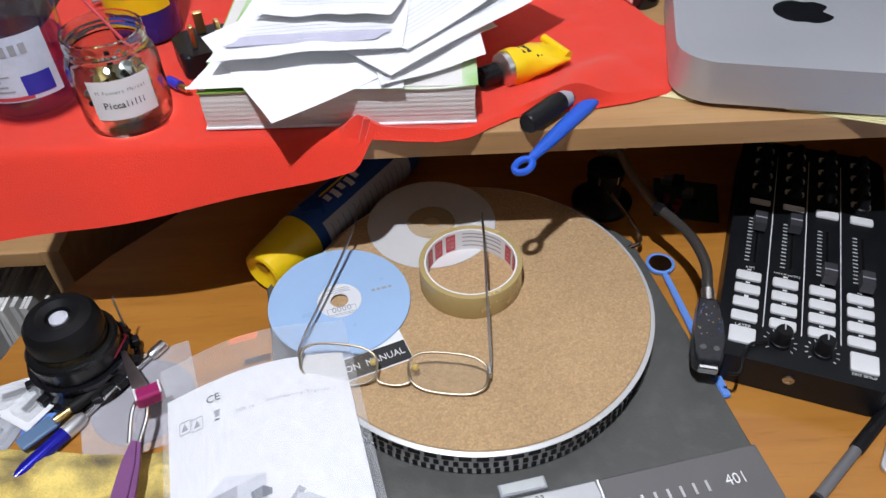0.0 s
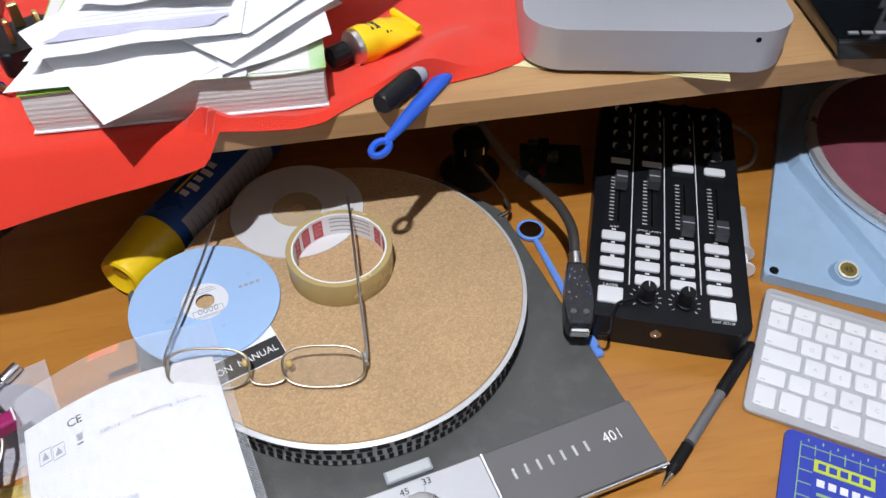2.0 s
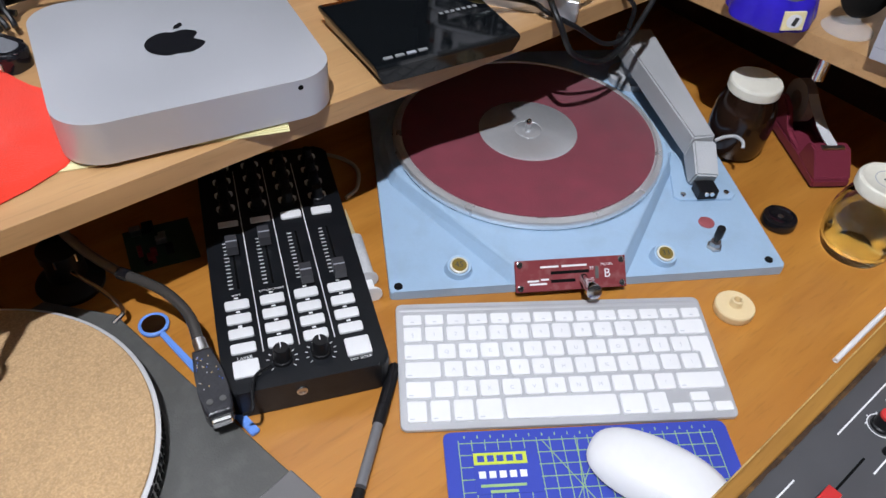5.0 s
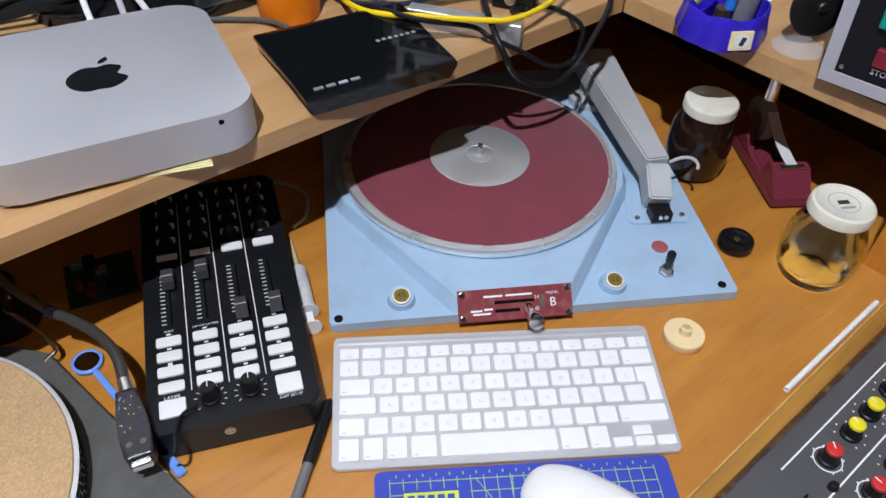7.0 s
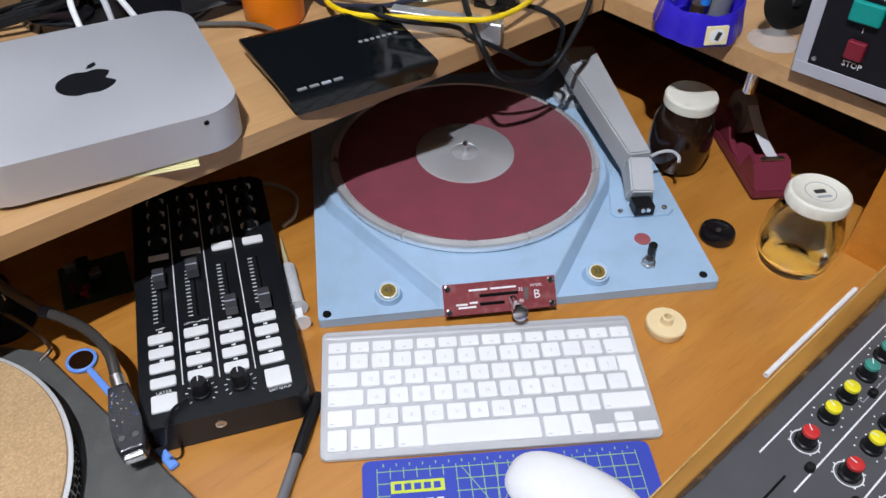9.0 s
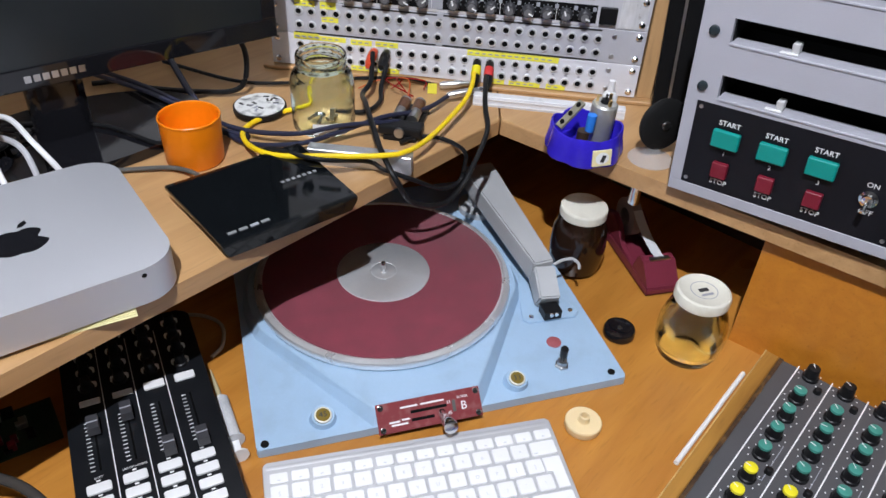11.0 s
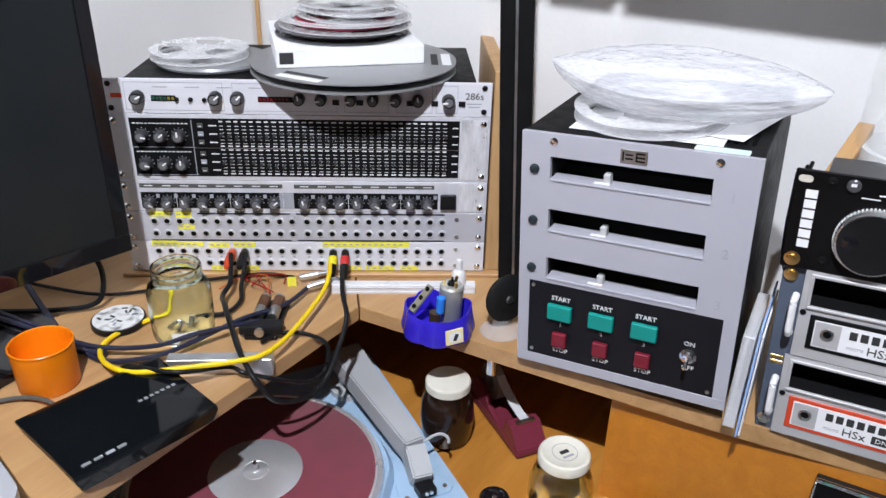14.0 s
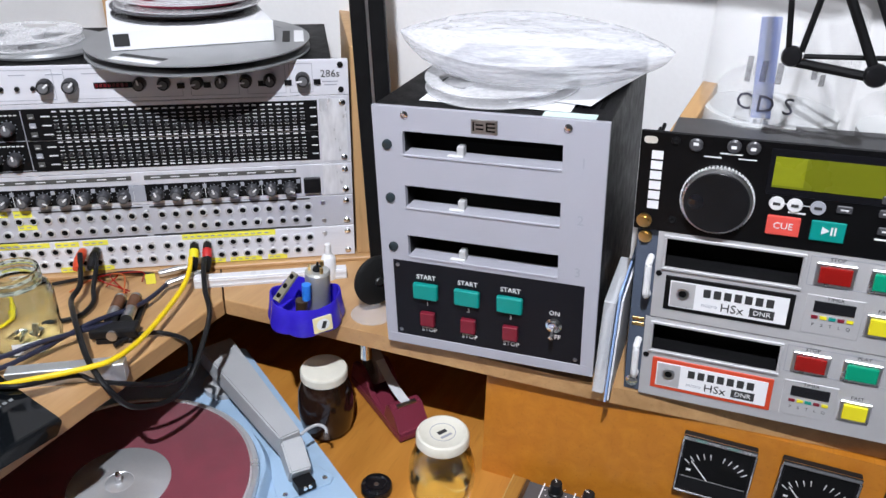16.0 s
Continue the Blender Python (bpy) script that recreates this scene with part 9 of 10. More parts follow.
tb = tub(1.058, -0.0415, 0.0085, 0.188, 0.092, "tall clear disc tub with handwriting on its side")
part("inner_dome", lathe(B(), [(0.055, 0.0925), (0.054, 0.107), (0.046, 0.12), (0.028, 0.129), (0, 0.131)], 48), film("clear_dome", (0.75, 0.75, 0.76), 0.14, 0.1), tb, "", True)
part("card_strip", box(B(), (-0.0085, -0.001, 0.0925), (0.0085, 0.001, 0.182), 0.0005, 1), mat("grey_blue_card", (0.14, 0.18, 0.36), 0.5), tb, "blue card strip inside the tub", m=T(-0.035, -0.002, 0) @ R(-86) @ R(-5, "Y"))
M_PEN = mat("marker_ink", (0.05, 0.05, 0.07), 0.5)
for k, (a0, z0, z1) in enumerate(((160, 0.13, 0.152), (171, 0.132, 0.15), (182, 0.132, 0.15), (206, 0.138, 0.152), (213, 0.132, 0.142))):
    can_patch(a0 - 2.2, a0 + 2.2, z0, z1, 0.0658, film("pen_scribble", (0.1, 0.1, 0.12), 0.55, 0.4) if k == 0 else bpy.data.materials["pen_scribble"], "handwriting_bar", tb)
curved_text("CDS", 0.066, 0.113, 177, 0.021, M_PEN, tb, 16)
tub(1.083, -0.178, 0.0165, 0.0965, 0.0725, "low clear disc tub beside the tall one")
bt_, ln = stick("wooden_batten", (0.93, 0.0345, S + 0.261), (1.085, 0.018, S + 0.2955), "pale square wooden batten leaning behind the player", "batten")
part("batten", box(B(), (-0.0075, -0.006, 0.05), (0.0075, 0.006, ln), 0.001, 1), M_OAK, bt_)

# black spring arm clamped under the wall shelf
bo = thing("boom_arm", Matrix(), "black sprung boom arm with thin rods, clamped under the wall shelf", "boom arm")
J1, J2 = Vector((0.93, -0.05, 1.296)), Vector((0.93, -0.109, 1.289))
for a, b, r in ((J1 + Vector((0, 0.003, 0.004)), (0.937, -0.027, 1.43), 0.0022), (J1 + Vector((0, -0.006, 0.004)), (0.937, -0.073, 1.43), 0.0024), (J1 + Vector((0, -0.002, -0.004)), J2 + Vector((0, 0, -0.002)), 0.0036),
                (J1 + Vector((0.004, -0.008, 0)), (0.934, -0.135, 1.303), 0.0019), (J2, (0.937, -0.03, 1.43), 0.0036), (J2 + Vector((0, -0.008, 0.02)), (0.937, -0.05, 1.43), 0.0026)):
    part("rod", tube(B(), [a, b], r, 10, smooth=False), M_MATTEBLACK, bo, "", True)
for j, r in ((J1, 0.0075), (J2, 0.0085), (Vector((0.937, -0.03, 1.43)), 0.0085), (Vector((0.937, -0.073, 1.43)), 0.0085)):
    part("joint", lathe(B(), [(0, -0.007), (r * 0.8, -0.006), (r, -0.003), (r, 0.003), (r * 0.8, 0.006), (0, 0.007)], 22, T(*j) @ R(90, "Y")), M_BLACK, bo, "", True)
part("upper_bar", tube(B(), [(0.937, -0.02, 1.43), (0.937, -0.085, 1.43)], 0.005, 12, smooth=False), M_MATTEBLACK, bo, "", True)
part("boom_pole", tube(B(), [(0.937, -0.08, 1.43), (0.945, -0.62, 1.47)], 0.006, 12, smooth=False), M_MATTEBLACK, bo, "", True)
part("upright", tube(B(), [(0.945, -0.62, 1.46), (0.945, -0.62, 1.59)], 0.006, 12, smooth=False), M_MATTEBLACK, bo, "", True)
part("shelf_clamp", box(B(), (0.935, -0.64, 1.584), (0.985, -0.6, 1.5995), 0.002, 2), M_MATTEBLACK, bo)

# ---- level meters in the fascia ----
FF = frame_at(0.961, 0.19, D, 0.06, -0.998)
for k, x0 in enumerate((0.2215, 0.3185, 0.4155, 0.5125)):
    vm = thing("level_meter", FF @ T(x0, -0.0003, 0.0645), "square black level meter with chrome rim in the fascia", "meter", "level meters in the fascia")
    part("body", box(B(), (0, -0.0085, 0), (0.0735, 0.0, 0.0765), 0.002, 2), M_BLACK, vm)
    part("dial", box(B(), (0.0035, -0.0092, 0.022), (0.07, -0.0084, 0.0705)), M_MATTEBLACK, vm, "black dial")
    part("lower_cover", box(B(), (0.0035, -0.0105, 0.0035), (0.07, -0.0086, 0.0225), 0.0008, 1), M_BLACK, vm)
    for z in (0.0715,):
        part("top_rim", box(B(), (0.0, -0.0115, 0.0712), (0.0735, -0.0086, 0.0772), 0.0012, 2), M_CHROME, vm, "chrome rim")
    for x in (-0.0006, 0.0717):
        part("side_rim", box(B(), (x, -0.0112, 0.0), (x + 0.0024, -0.0086, 0.0712), 0.0006, 1), M_CHROME, vm)
    part("bottom_rim", box(B(), (0.0, -0.0112, -0.0006), (0.0735, -0.0086, 0.0022), 0.0006, 1), M_CHROME, vm)
    for i in range(11):
        a = radians(-50 + i * 10)
        c = (0.037, 0.018)
        p0 = (c[0] + 0.034 * math.sin(a), -0.0094, c[1] + 0.034 * math.cos(a))
        p1 = (c[0] + 0.041 * math.sin(a), -0.0094, c[1] + 0.041 * math.cos(a))
        part("scale_mark", beam(B(), p0, p1, 0.0006, 0.0006, 0.0005, 0.0009), M_WPRINT, vm)
    part("needle", beam(B(), (0.031, -0.0097, 0.0225), (0.0125, -0.0097, 0.044), 0.0006, 0.0006, 0.0009, 0.0009), M_WPRINT, vm)
    part("print_bar", box(B(), (0.009, -0.0096, 0.03), (0.0135, -0.0091, 0.0325)), M_WPRINT, vm)

# ---- mixing desk let into the worktop ----
mx = thing("mixing_desk", T(0.75, 0.0948, 0) @ R(1.1) @ T(-0.75, -0.1, 0), "dark grey mixing desk with coloured knobs in a wooden frame", "mixer")
MZ = D + 0.022
part("panel", box(B(), (0.3, -0.42, MZ - 0.03), (0.948, 0.129, MZ)), M_MIXER, mx)
part("frame_strip", prism(B(), [(0.3, 0.1255), (0.9485, 0.1294), (0.9485, 0.1455), (0.3, 0.1355)], D - 0.05, D + 0.0245, 0.002, 2), M_STRIP, mx, "worn varnished wooden edge strip")
part("worn_edge", prism(B(), [(0.3, 0.1347), (0.9485, 0.1447), (0.9485, 0.1461), (0.3, 0.1361)], D + 0.0225, D + 0.0248, 0.0005, 1), mat("bare_worn_wood", (0.55, 0.36, 0.14), 0.6, var=0.5, scale=60), mx, "pale line of bare wood")
random.seed(31)
ragged = []
for k in range(163):
    x = 0.3 + 0.004 * k
    chip = 0.0016 * max(0.0, noise.noise((x * 45, 0.0, 3.0))) + random.uniform(0, 0.0005)
    ragged.append((x, 0.1218 + 0.0026 * (x - 0.3) / 0.65 + chip))
part("chipped_edge", prism(B(), [*ragged, (0.948, 0.1292), (0.3, 0.1253)], MZ + 0.0003, D + 0.0236), mat("chipped_varnish", (0.05, 0.026, 0.012), 0.5, var=0.5, scale=60, bump=0.5, bscale=300, dirt=((0.3, 0.16, 0.05), 0.6, 70)), mx, "chipped dark inner edge of the frame")
for k, y in enumerate((0.108, 0.071, 0.033, -0.005, -0.043, -0.081, -0.119)):
    part("channel_line", box(B(), (0.665 if k == 0 else 0.655, y - 0.0007, MZ), (0.952, y + 0.0007, MZ + 0.0003)), M_WPRINT, mx)
    part("channel_line", box(B(), (0.34, y - 0.0007, MZ), (0.6, y + 0.0007, MZ + 0.0003)), M_WPRINT, mx)


def mixer_knob(parent, x, y, cap, spin):
    k = part("knob", lathe(B(), [(0.0088, 0), (0.0088, 0.003), (0.0075, 0.004), (0.0068, 0.0135), (0, 0.0135)], 24), M_BLACK, parent, "", True, T(x, y, MZ))
    part("cap", lathe(B(), [(0.0067, 0.0136), (0.0065, 0.0162), (0.0055, 0.0168), (0, 0.0168)], 24), cap, k, "", True)
    part("pointer", box(B(), (-0.0004, 0.0, 0.0168), (0.0004, 0.006, 0.0172)), M_WPRINT, k, m=R(spin))
    return k


proto = None
caps = [M_BLACK, M_KNOBGREEN, M_KNOBGREEN, M_KNOBGREEN, M_KNOBGREEN, M_KNOBYELLOW, M_KNOBYELLOW, M_KNOBRED]
xs = [0.942, 0.9, 0.868, 0.836, 0.804, 0.769, 0.738, 0.702]
for c, y in enumerate((0.0895, 0.0515, 0.0135, -0.0245, -0.0625, -0.1005)):
    dy = 0.003
    for i, (x, cap) in enumerate(zip(xs, caps)):
        yy = y + dy * (x - 0.7) / 0.24
        mixer_knob(mx, x, yy, cap, -60 + (i * 53 + c * 31) % 70)
        for a in (-130, -90, -45, 0, 45, 90, 130):
            p = (x + 0.0125 * math.cos(radians(a)), yy + 0.0125 * math.sin(radians(a)))
            part("scale_dot", box(B(), (p[0] - 0.0007, p[1] - 0.0007, MZ), (p[0] + 0.0007, p[1] + 0.0007, MZ + 0.0003)), M_WPRINT, mx)
    part("scale_ring", lathe(B(), [(0.0118, 0), (0.0118, 0.0003), (0.0108, 0.0003), (0.0108, 0), (0.0118, 0)], 32, T(0.702, y, MZ), close=False), M_WPRINT, mx)
    for x, o in ((0.682, -0.0155), (0.789, -0.0125), (0.926, -0.0105)):
        part("push_button", cyl(B(), x, y + o, MZ, MZ + 0.006, 0.0042, 0.0038, 16, 0.001), M_BLACK, mx, "", True)
    part("fader_slot", box(B(), (0.49, y - 0.0075, MZ - 0.0002), (0.662, y - 0.0055, MZ + 0.0004)), M_DARK, mx)
    fc_ = B()
    loft(fc_, [[(-0.013, -0.006, 0.003), (0.013, -0.006, 0.003), (0.013, 0.006, 0.003), (-0.013, 0.006, 0.003)], [(-0.009, -0.0055, 0.012), (0.009, -0.0055, 0.012), (0.009, 0.0055, 0.012), (-0.009, 0.0055, 0.012)]])
    box(fc_, (-0.001, -0.001, 0), (0.001, 0.001, 0.003))
    part("fader_cap", fc_, M_KNOBRED if c == 0 else M_BLACK, mx, "", m=T(0.6 - 0.02 * c, y - 0.0065, MZ))
    for x0, x1, o in ((0.775, 0.83, 0.0115),):
        part("bracket_line", box(B(), (x0, y - o - 0.0004, MZ), (x1, y - o + 0.0004, MZ + 0.0003)), M_GREYINK, mx)
        part("bracket_line", box(B(), (x0, y - o, MZ), (x0 + 0.0008, y - o + 0.005, MZ + 0.0003)), M_GREYINK, mx)

# ---- small things on the desk ----
kn_ = thing("lidded_jar", T(0.944, 0.402, D) @ Matrix.Diagonal((1, 1, 1.36, 1)), "dark-filled glass jar with a white lid", "jar")
part("glass_body", lathe(B(), [(0, 0.001), (0.026, 0.001), (0.0315, 0.004), (0.0345, 0.014), (0.036, 0.03), (0.034, 0.048), (0.029, 0.058), (0.027, 0.0625), (0, 0.0625)], 48), mat("dark_filled_glass", (0.016, 0.007, 0.004), 0.16, var=0.6, scale=50, bump=0.02, coat=0.25), kn_, "", True)
part("lid", lathe(B(), [(0.0285, 0.0612), (0.0297, 0.0622), (0.0297, 0.0692), (0.0285, 0.0708), (0.025, 0.0715), (0.0, 0.0708)], 48), M_LIDW, kn_, "white metal lid", True)
jc = thing("lidded_jar", T(0.9045, 0.2185, D) @ Matrix.Diagonal((1.03, 1.03, 1.17, 1)), "empty clear glass jar with a cream lid", "jar")
part("glass_body", lathe(B(), [(0, 0.003), (0.02, 0.0025), (0.026, 0.001), (0.0315, 0.003), (0.036, 0.012), (0.038, 0.028), (0.0365, 0.044), (0.0315, 0.058), (0.0275, 0.065), (0.0265, 0.072), (0.0238, 0.072), (0.0245, 0.064), (0.0275, 0.056), (0.0325, 0.043), (0.0342, 0.028), (0.0325, 0.016), (0.027, 0.0105), (0.015, 0.0075), (0, 0.007)], 72), M_GLASS, jc, "", True).visible_shadow = False
jl = part("lid", lathe(B(), [(0.0285, 0.069), (0.0298, 0.0705), (0.0298, 0.0775), (0.0285, 0.08), (0.026, 0.081), (0.0248, 0.0803), (0.0, 0.0801)], 56), M_LIDW, jc, "cream metal lid with a small print", True)
part("lid_print", lathe(B(), [(0.0145, 0.0802), (0.0145, 0.0804), (0.0138, 0.0804), (0.0138, 0.0802), (0.0145, 0.0802)], 40, close=False), M_GREYINK, jl)
part("lid_print", box(B(), (-0.006, -0.002, 0.0802), (0.005, 0.003, 0.0806)), M_INK, jl, m=R(-30))
part("lid_print", box(B(), (-0.007, -0.0085, 0.0802), (0.007, -0.0055, 0.0805)), M_GREYINK, jl, m=R(-30))
td = thing("tape_dispenser", frame_at(0.974, 0.288, D, 0.555, 0.832), "maroon desk tape dispenser with a part-used roll", "tape dispenser")
low_p = [(0.0, 0.003), (0.144, 0.003), (0.146, 0.016), (0.05, 0.016), (0.0, 0.012)]
block_p = [(0.0005, 0.0125), (0.003, 0.014), (0.022, 0.0405), (0.033, 0.0415), (0.04, 0.036), (0.046, 0.0165), (0.03, 0.0125)]
cheek_p = [(0.05, 0.0165), (0.085, 0.022), (0.1, 0.043), (0.118, 0.05), (0.136, 0.044), (0.145, 0.0165)]
part("rubber_sole", box(B(), (0.002, -0.021, 0.0004), (0.144, 0.021, 0.0029), 0.001, 1), M_RUBBER, td)
for name, prof_, y0, y1 in (("base", low_p, -0.0225, 0.0225), ("front_block", block_p, -0.022, 0.022), ("cheek", cheek_p, -0.0222, -0.0145), ("cheek", cheek_p, 0.0145, 0.0222)):
    bm = B()
    loft(bm, [[(x, y0, z) for x, z in prof_], [(x, y1, z) for x, z in prof_]])
    bmesh.ops.bevel(bm, geom=list(bm.edges), offset=0.0014, segments=2, affect="EDGES")
    part(name, bm, M_MAROON, td)
part("cutter", box(B(), (0.021, -0.0135, 0.0408), (0.027, 0.0135, 0.0428)), M_STEEL, td, "serrated steel cutter")
part("tape_wheel", lathe(B(), [(0.012, -0.0065), (0.026, -0.0065), (0.026, 0.0065), (0.012, 0.0065), (0.012, -0.0065)], 48, T(0.114, 0, 0.045) @ R(90, "X"), close=False), mat("dull_tape_wheel", (0.3, 0.27, 0.25), 0.3), td, "part-used clear tape", True)
part("tape_tail", sheet(B(), lambda u, v: Vector((0.026 + 0.072 * u, -0.0065 + 0.013 * v, 0.0432 + 0.022 * u * u)), 10, 2), mat("glossy_white_tape", (0.65, 0.66, 0.68), 0.2), td)
cr = thing("record_adaptor", T(0.727, 0.2415, D), "cream plastic record centre adaptor", "adaptor")
part("disc", lathe(B(), [(0, 0.0004), (0.0185, 0.0004), (0.0192, 0.002), (0.0192, 0.0085), (0.0182, 0.0098), (0.0066, 0.0098), (0.006, 0.0105), (0.0058, 0.0172), (0.0048, 0.018), (0.0036, 0.0174), (0.0034, 0.01), (0, 0.01)], 48), M_CREAM, cr, "", True)
bc_ = thing("spindle_puck", T(0.874, 0.289, D), "round black plastic puck on the desk", "puck")
part("cap_body", lathe(B(), [(0, 0.0004), (0.0175, 0.0004), (0.0188, 0.002), (0.0188, 0.009), (0.0175, 0.0112), (0.013, 0.012), (0.011, 0.0108), (0.0, 0.0106)], 48), M_GLOSSBLACK, bc_, "", True)
part("centre_hole", lathe(B(), [(0.003, 0.0107), (0.0028, 0.0112), (0, 0.0112)], 18), M_STEEL, bc_)
st_, ln = stick("plastic_straw", (0.752, 0.1465, D + 0.0032), (0.917, 0.1515, D + 0.0032), "thin white plastic tube along the mixer edge", "tube")
part("tube_wall", lathe(B(), [(0.0028, 0), (0.0028, ln), (0.0018, ln), (0.0018, 0), (0.0028, 0)], 16, close=False), M_WHITE, st_, "", True)
bp_, ln = stick("ballpoint_pen", (0.303, 0.276, D + 0.0052), (0.426, 0.382, D + 0.0052), "black and clear ballpoint pen lying on the desk", "pen")
part("tip", lathe(B(), [(0.0006, 0), (0.0012, 0.004), (0.0032, 0.012), (0, 0.012)], 18), M_CHROME, bp_, "", True)
part("grip", lathe(B(), [(0.0034, 0.0121), (0.0042, 0.018)] + [(0.0046 + 0.0003 * (k % 2), 0.019 + k * 0.0017) for k in range(14)] + [(0, 0.044)], 20), M_RUBBER, bp_, "ribbed black grip", True)
part("barrel", lathe(B(), [(0.0045, 0.0441), (0.0045, 0.1), (0, 0.1)], 20), mat("smoky_clear_barrel", (0.25, 0.25, 0.26), 0.15, trans=0.4), bp_, "smoky clear barrel", True)
part("cap", lathe(B(), [(0.0052, 0.1001), (0.0055, 0.104), (0.0052, ln - 0.003), (0.003, ln), (0, ln)], 20), M_BLACK, bp_, "", True)
part("clip", box(B(), (-0.0015, 0.0052, ln - 0.045), (0.0015, 0.0066, ln - 0.004), 0.0006, 1), M_BLACK, bp_)
dm = thing("inspection_mirror", Matrix(), "light blue plastic inspection mirror on the desk", "mirror")
part("frame_disc", lathe(B(), [(0, 0.0006), (0.0125, 0.0006), (0.0135, 0.002), (0.0135, 0.0045), (0.0118, 0.0052), (0.0108, 0.0042), (0.0, 0.004)], 40, T(0.279, 0.548, D)), M_SKY, dm, "", True)
part("mirror_glass", lathe(B(), [(0.0106, 0.0041), (0.0106, 0.0046), (0, 0.0046)], 36, T(0.279, 0.548, D)), mat("mirror_face", (0.75, 0.75, 0.75), 0.03, 1.0, var=0.02, bump=0), dm, "", True)
part("handle", beam(B(), (0.2805, 0.535, D + 0.003), (0.297, 0.395, D + 0.0028), 0.0055, 0.0085, 0.004, 0.0045, 0.001), M_SKY, dm)
sg, ln = stick("syringe", (0.455, 0.457, D + 0.0085), (0.486, 0.535, D + 0.0085), "clear plastic syringe lying beside the turntable", "syringe")
part("plunger_end", lathe(B(), [(0, 0), (0.0095, 0), (0.0095, 0.002), (0, 0.002)], 28), M_WHITE, sg, "", True)
part("plunger", box(B(), (-0.004, -0.0006, 0.002), (0.004, 0.0006, 0.02)), M_WHITE, sg)
part("barrel", lathe(B(), [(0.0105, 0.02), (0.0105, 0.0215), (0.0078, 0.0217), (0.0078, ln - 0.006), (0.003, ln - 0.002), (0.0022, ln), (0, ln)], 32), film("cloudy_barrel", (0.78, 0.8, 0.82), 0.6, 0.2), sg, "", True)
part("rubber_bung", lathe(B(), [(0.0072, ln - 0.016), (0.0072, ln - 0.008), (0, ln - 0.006)], 24), M_BLACK, sg, "", True)
part("needle_hub", lathe(B(), [(0.0028, ln), (0.002, ln + 0.02), (0.0005, ln + 0.04), (0, ln + 0.04)], 14), mat("tan_needle_cap", (0.5, 0.42, 0.25), 0.4), sg, "", True)

# gooseneck lamp with its plug, half hidden under the shelf
gn = thing("gooseneck_lamp", Matrix(), "small black gooseneck lamp with a smoky flexible neck", "lamp")
part("head", prism(B(), [(-0.009, -0.034), (0.009, -0.034), (0.0112, -0.028), (0.0118, -0.012), (0.0105, 0.006), (0.0078, 0.027), (-0.0078, 0.027), (-0.0105, 0.006), (-0.0118, -0.012), (-0.0112, -0.028)], -0.008, 0.0085, 0.003, 3), mat("smoky_black_shell", (0.02, 0.02, 0.024), 0.2, var=0.4, scale=200, bump=0.2, bscale=500), gn, "smoky black lamp head", m=T(0.283, 0.432, D + 0.044) @ R(-14) @ R(7, "X"))
part("socket_end", box(B(), (-0.0075, -0.0385, -0.004), (0.0075, -0.033, 0.004), 0.0008, 1), M_CHROME, gn, m=T(0.283, 0.432, D + 0.044) @ R(-14) @ R(7, "X"))
for k in range(2):
    part("head_screw", lathe(B(), [(0.0026, 0), (0.0024, 0.0008), (0, 0.001)], 14, T(0.283, 0.432, D + 0.044) @ R(-14) @ R(7, "X") @ T(-0.005 + 0.01 * k, -0.022, 0.0085)), M_GREYHAMMER, gn, "", True)
random.seed(8)
for k in range(26):
    part("glint", box(B(), (-0.0004, -0.0004, 0), (0.0004, 0.0004, 0.0003)), (M_ROYAL, M_BRASS, M_STEEL)[k % 3], gn, m=T(0.283, 0.432, D + 0.044) @ R(-14) @ R(7, "X") @ T(random.uniform(-0.009, 0.009), random.uniform(-0.012, 0.02), 0.0086))
part("collar", tube(B(), [(0.2905, 0.459, D + 0.048), (0.2925, 0.47, D + 0.05)], 0.0056, 14, smooth=False), M_ALU, gn, "", True)
part("flexible_neck", tube(B(), [(0.2925, 0.47, D + 0.05), (0.297, 0.495, D + 0.055), (0.292, 0.522, D + 0.06), (0.281, 0.547, D + 0.061), (0.272, 0.562, D + 0.061)], 0.0047, 12, 10), mat("smoky_sleeve", (0.06, 0.055, 0.05), 0.16, trans=0.2), gn, "", True)
part("rigid_neck", tube(B(), [(0.272, 0.562, D + 0.061), (0.26, 0.587, D + 0.066), (0.25, 0.612, D + 0.074), (0.244, 0.634, D + 0.084)], 0.0042, 12, 8), mat("bronzed_tube", (0.2, 0.17, 0.14), 0.3, 0.7), gn, "", True)
part("neck_ring", tube(B(), [(0.2745, 0.5585, D + 0.0612), (0.2695, 0.5665, D + 0.0613)], 0.0056, 14, smooth=False), M_GLOSSBLACK, gn, "", True)
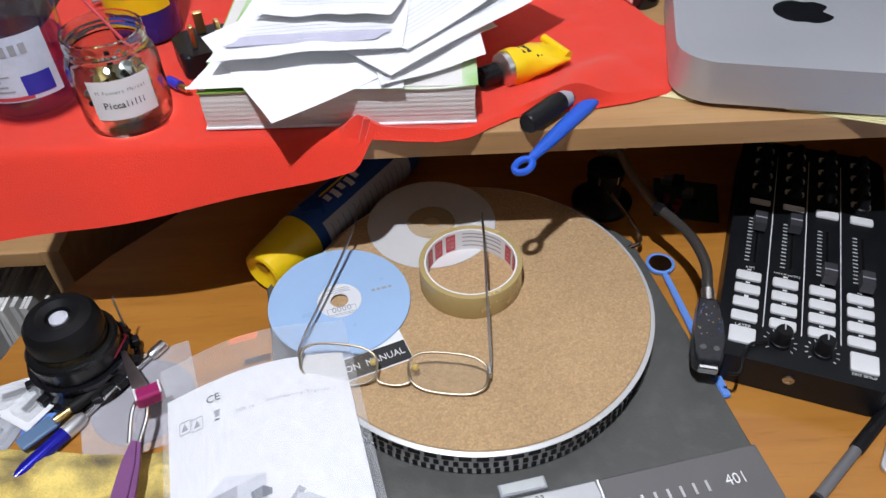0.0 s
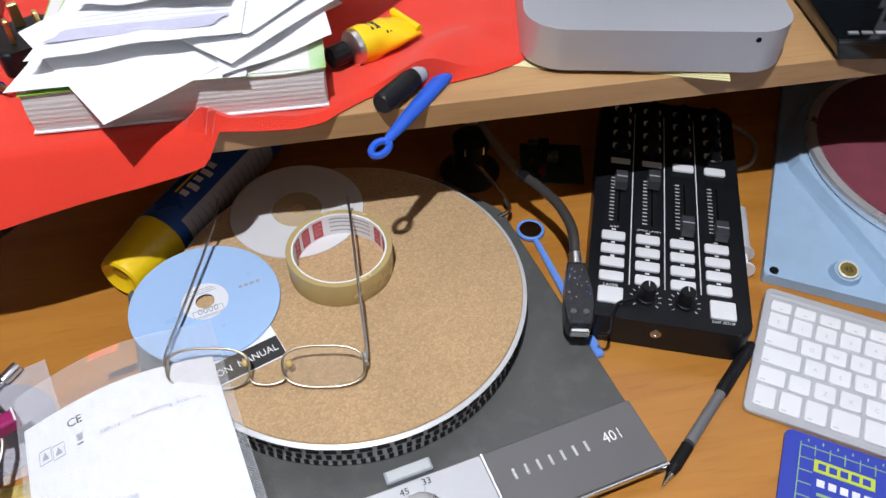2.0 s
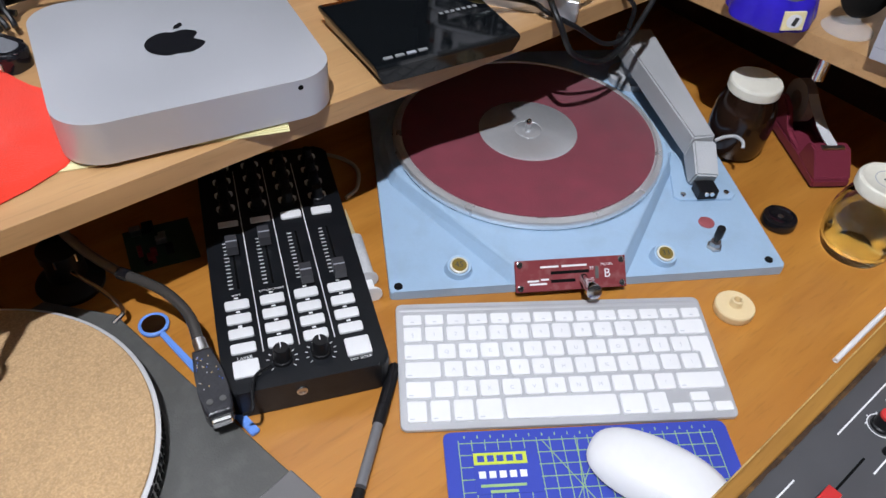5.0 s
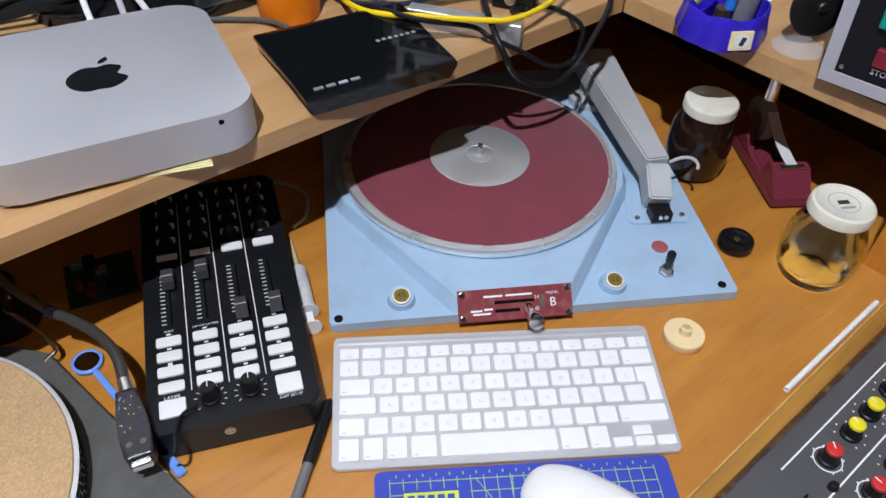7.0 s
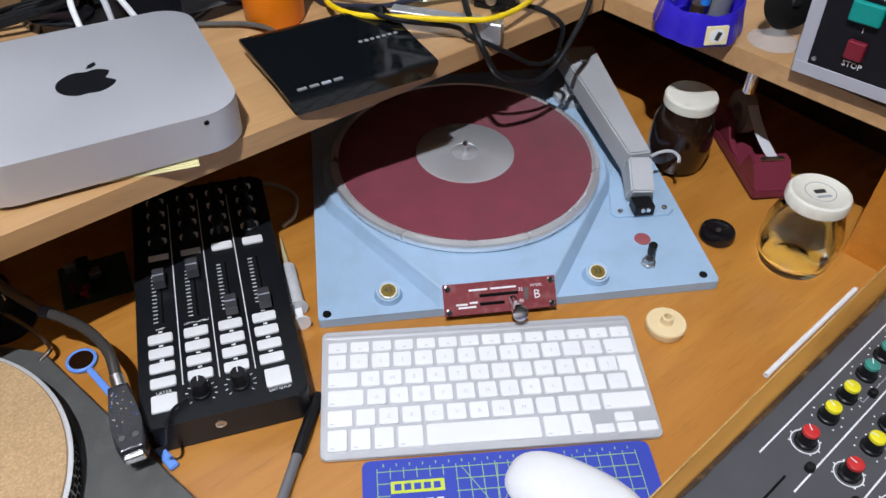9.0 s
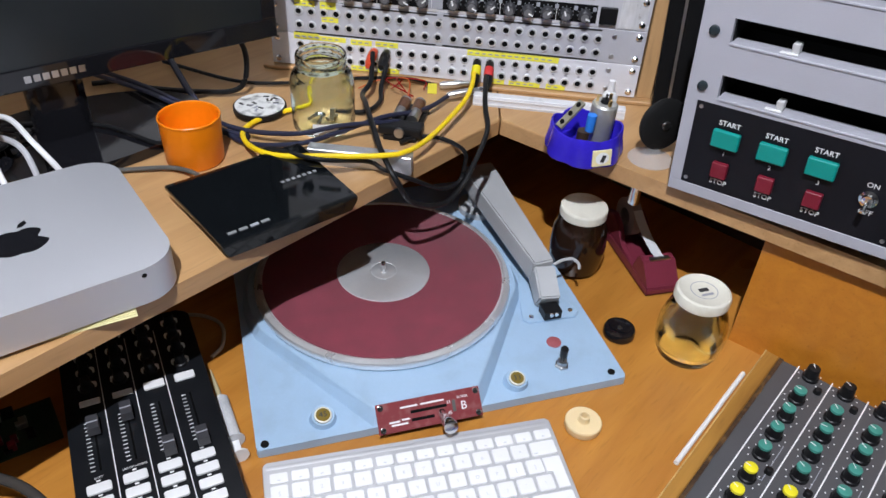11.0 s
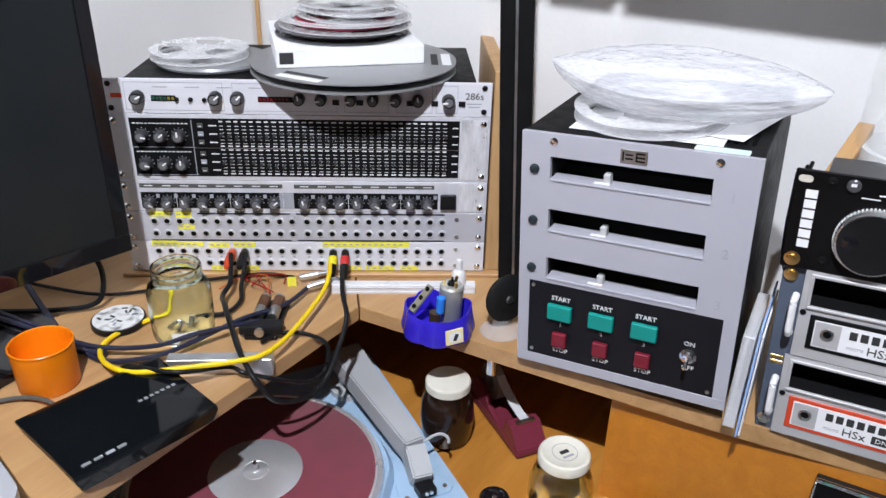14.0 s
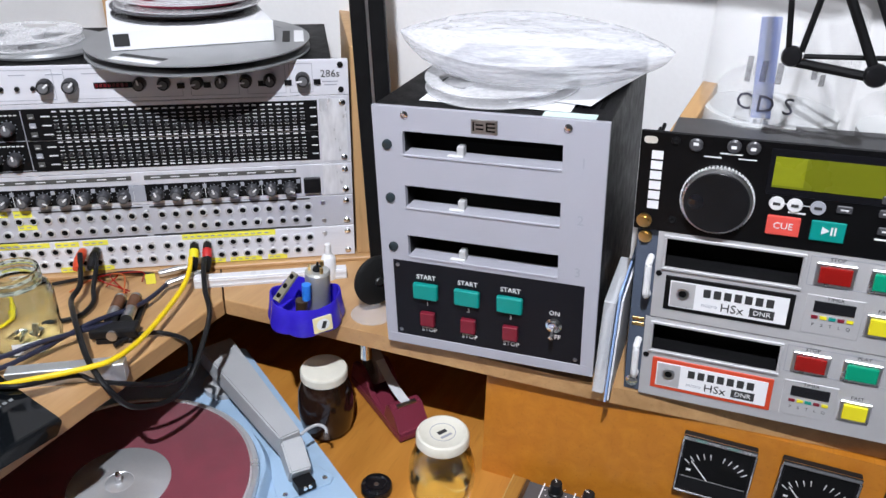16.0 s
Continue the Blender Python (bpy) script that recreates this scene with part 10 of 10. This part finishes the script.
part("clamp_base", lathe(B(), [(0, 0.0005), (0.03, 0.0005), (0.031, 0.006), (0.024, 0.012), (0.018, 0.016), (0.0165, 0.036), (0.019, 0.038), (0.019, 0.048), (0.012, 0.052), (0, 0.052)], 36, T(0.24, 0.642, D)), M_BLACK, gn, "black base with a hexagonal nut", True)
part("clamp_nut", lathe(B(), [(0.0195, 0.0385), (0.0195, 0.0475), (0, 0.0475)], 6, T(0.24, 0.642, D)), M_CHROME, gn)
part("side_rod", tube(B(), [(0.24, 0.63, D + 0.03), (0.256, 0.59, D + 0.024), (0.262, 0.566, D + 0.018), (0.25, 0.56, D + 0.014)], 0.0022, 8, 6), M_CHROME, gn, "", True)
part("swivel_head", box(B(), (-0.012, -0.014, 0), (0.012, 0.014, 0.03), 0.005, 3), M_GREYHAMMER, gn, m=T(0.243, 0.64, D + 0.07) @ R(30) @ R(-25, "X"))
cord("lamp_lead", [(0.29, 0.395, D + 0.036), (0.297, 0.392, D + 0.04), (0.304, 0.405, D + 0.041), (0.315, 0.42, D + 0.0385), (0.33, 0.423, D + 0.0385)], 0.0014, M_BLACK, "thin black lead across the white pad", 6)
cord("pale_cable", [(0.5, 0.69, D + 0.003), (0.54, 0.665, D + 0.003), (0.553, 0.63, D + 0.003), (0.535, 0.6, D + 0.003), (0.515, 0.592, D + 0.003)], 0.0022, mat("pale_cable_sheath", (0.5, 0.45, 0.36), 0.5), "pale cable loop under the shelf")
# small junk in the shade beside the controller
jk = thing("circuit_board", frame_at(0.33, 0.64, D, 0.97, -0.24), "bare circuit board with metal connectors in the shade", "circuit board")
part("board", box(B(), (-0.035, -0.03, 0.0005), (0.03, 0.03, 0.0025)), mat("dark_green_board", (0.02, 0.05, 0.03), 0.4), jk)
random.seed(11)
for k in range(9):
    x, y = random.uniform(-0.03, 0.022), random.uniform(-0.026, 0.02)
    part("component", box(B(), (x, y, 0.0026), (x + random.uniform(0.004, 0.011), y + random.uniform(0.004, 0.01), 0.006 + random.uniform(0, 0.008)), 0.0006, 1), (M_STEEL, M_BLACK, M_REDBTN)[k % 3], jk)
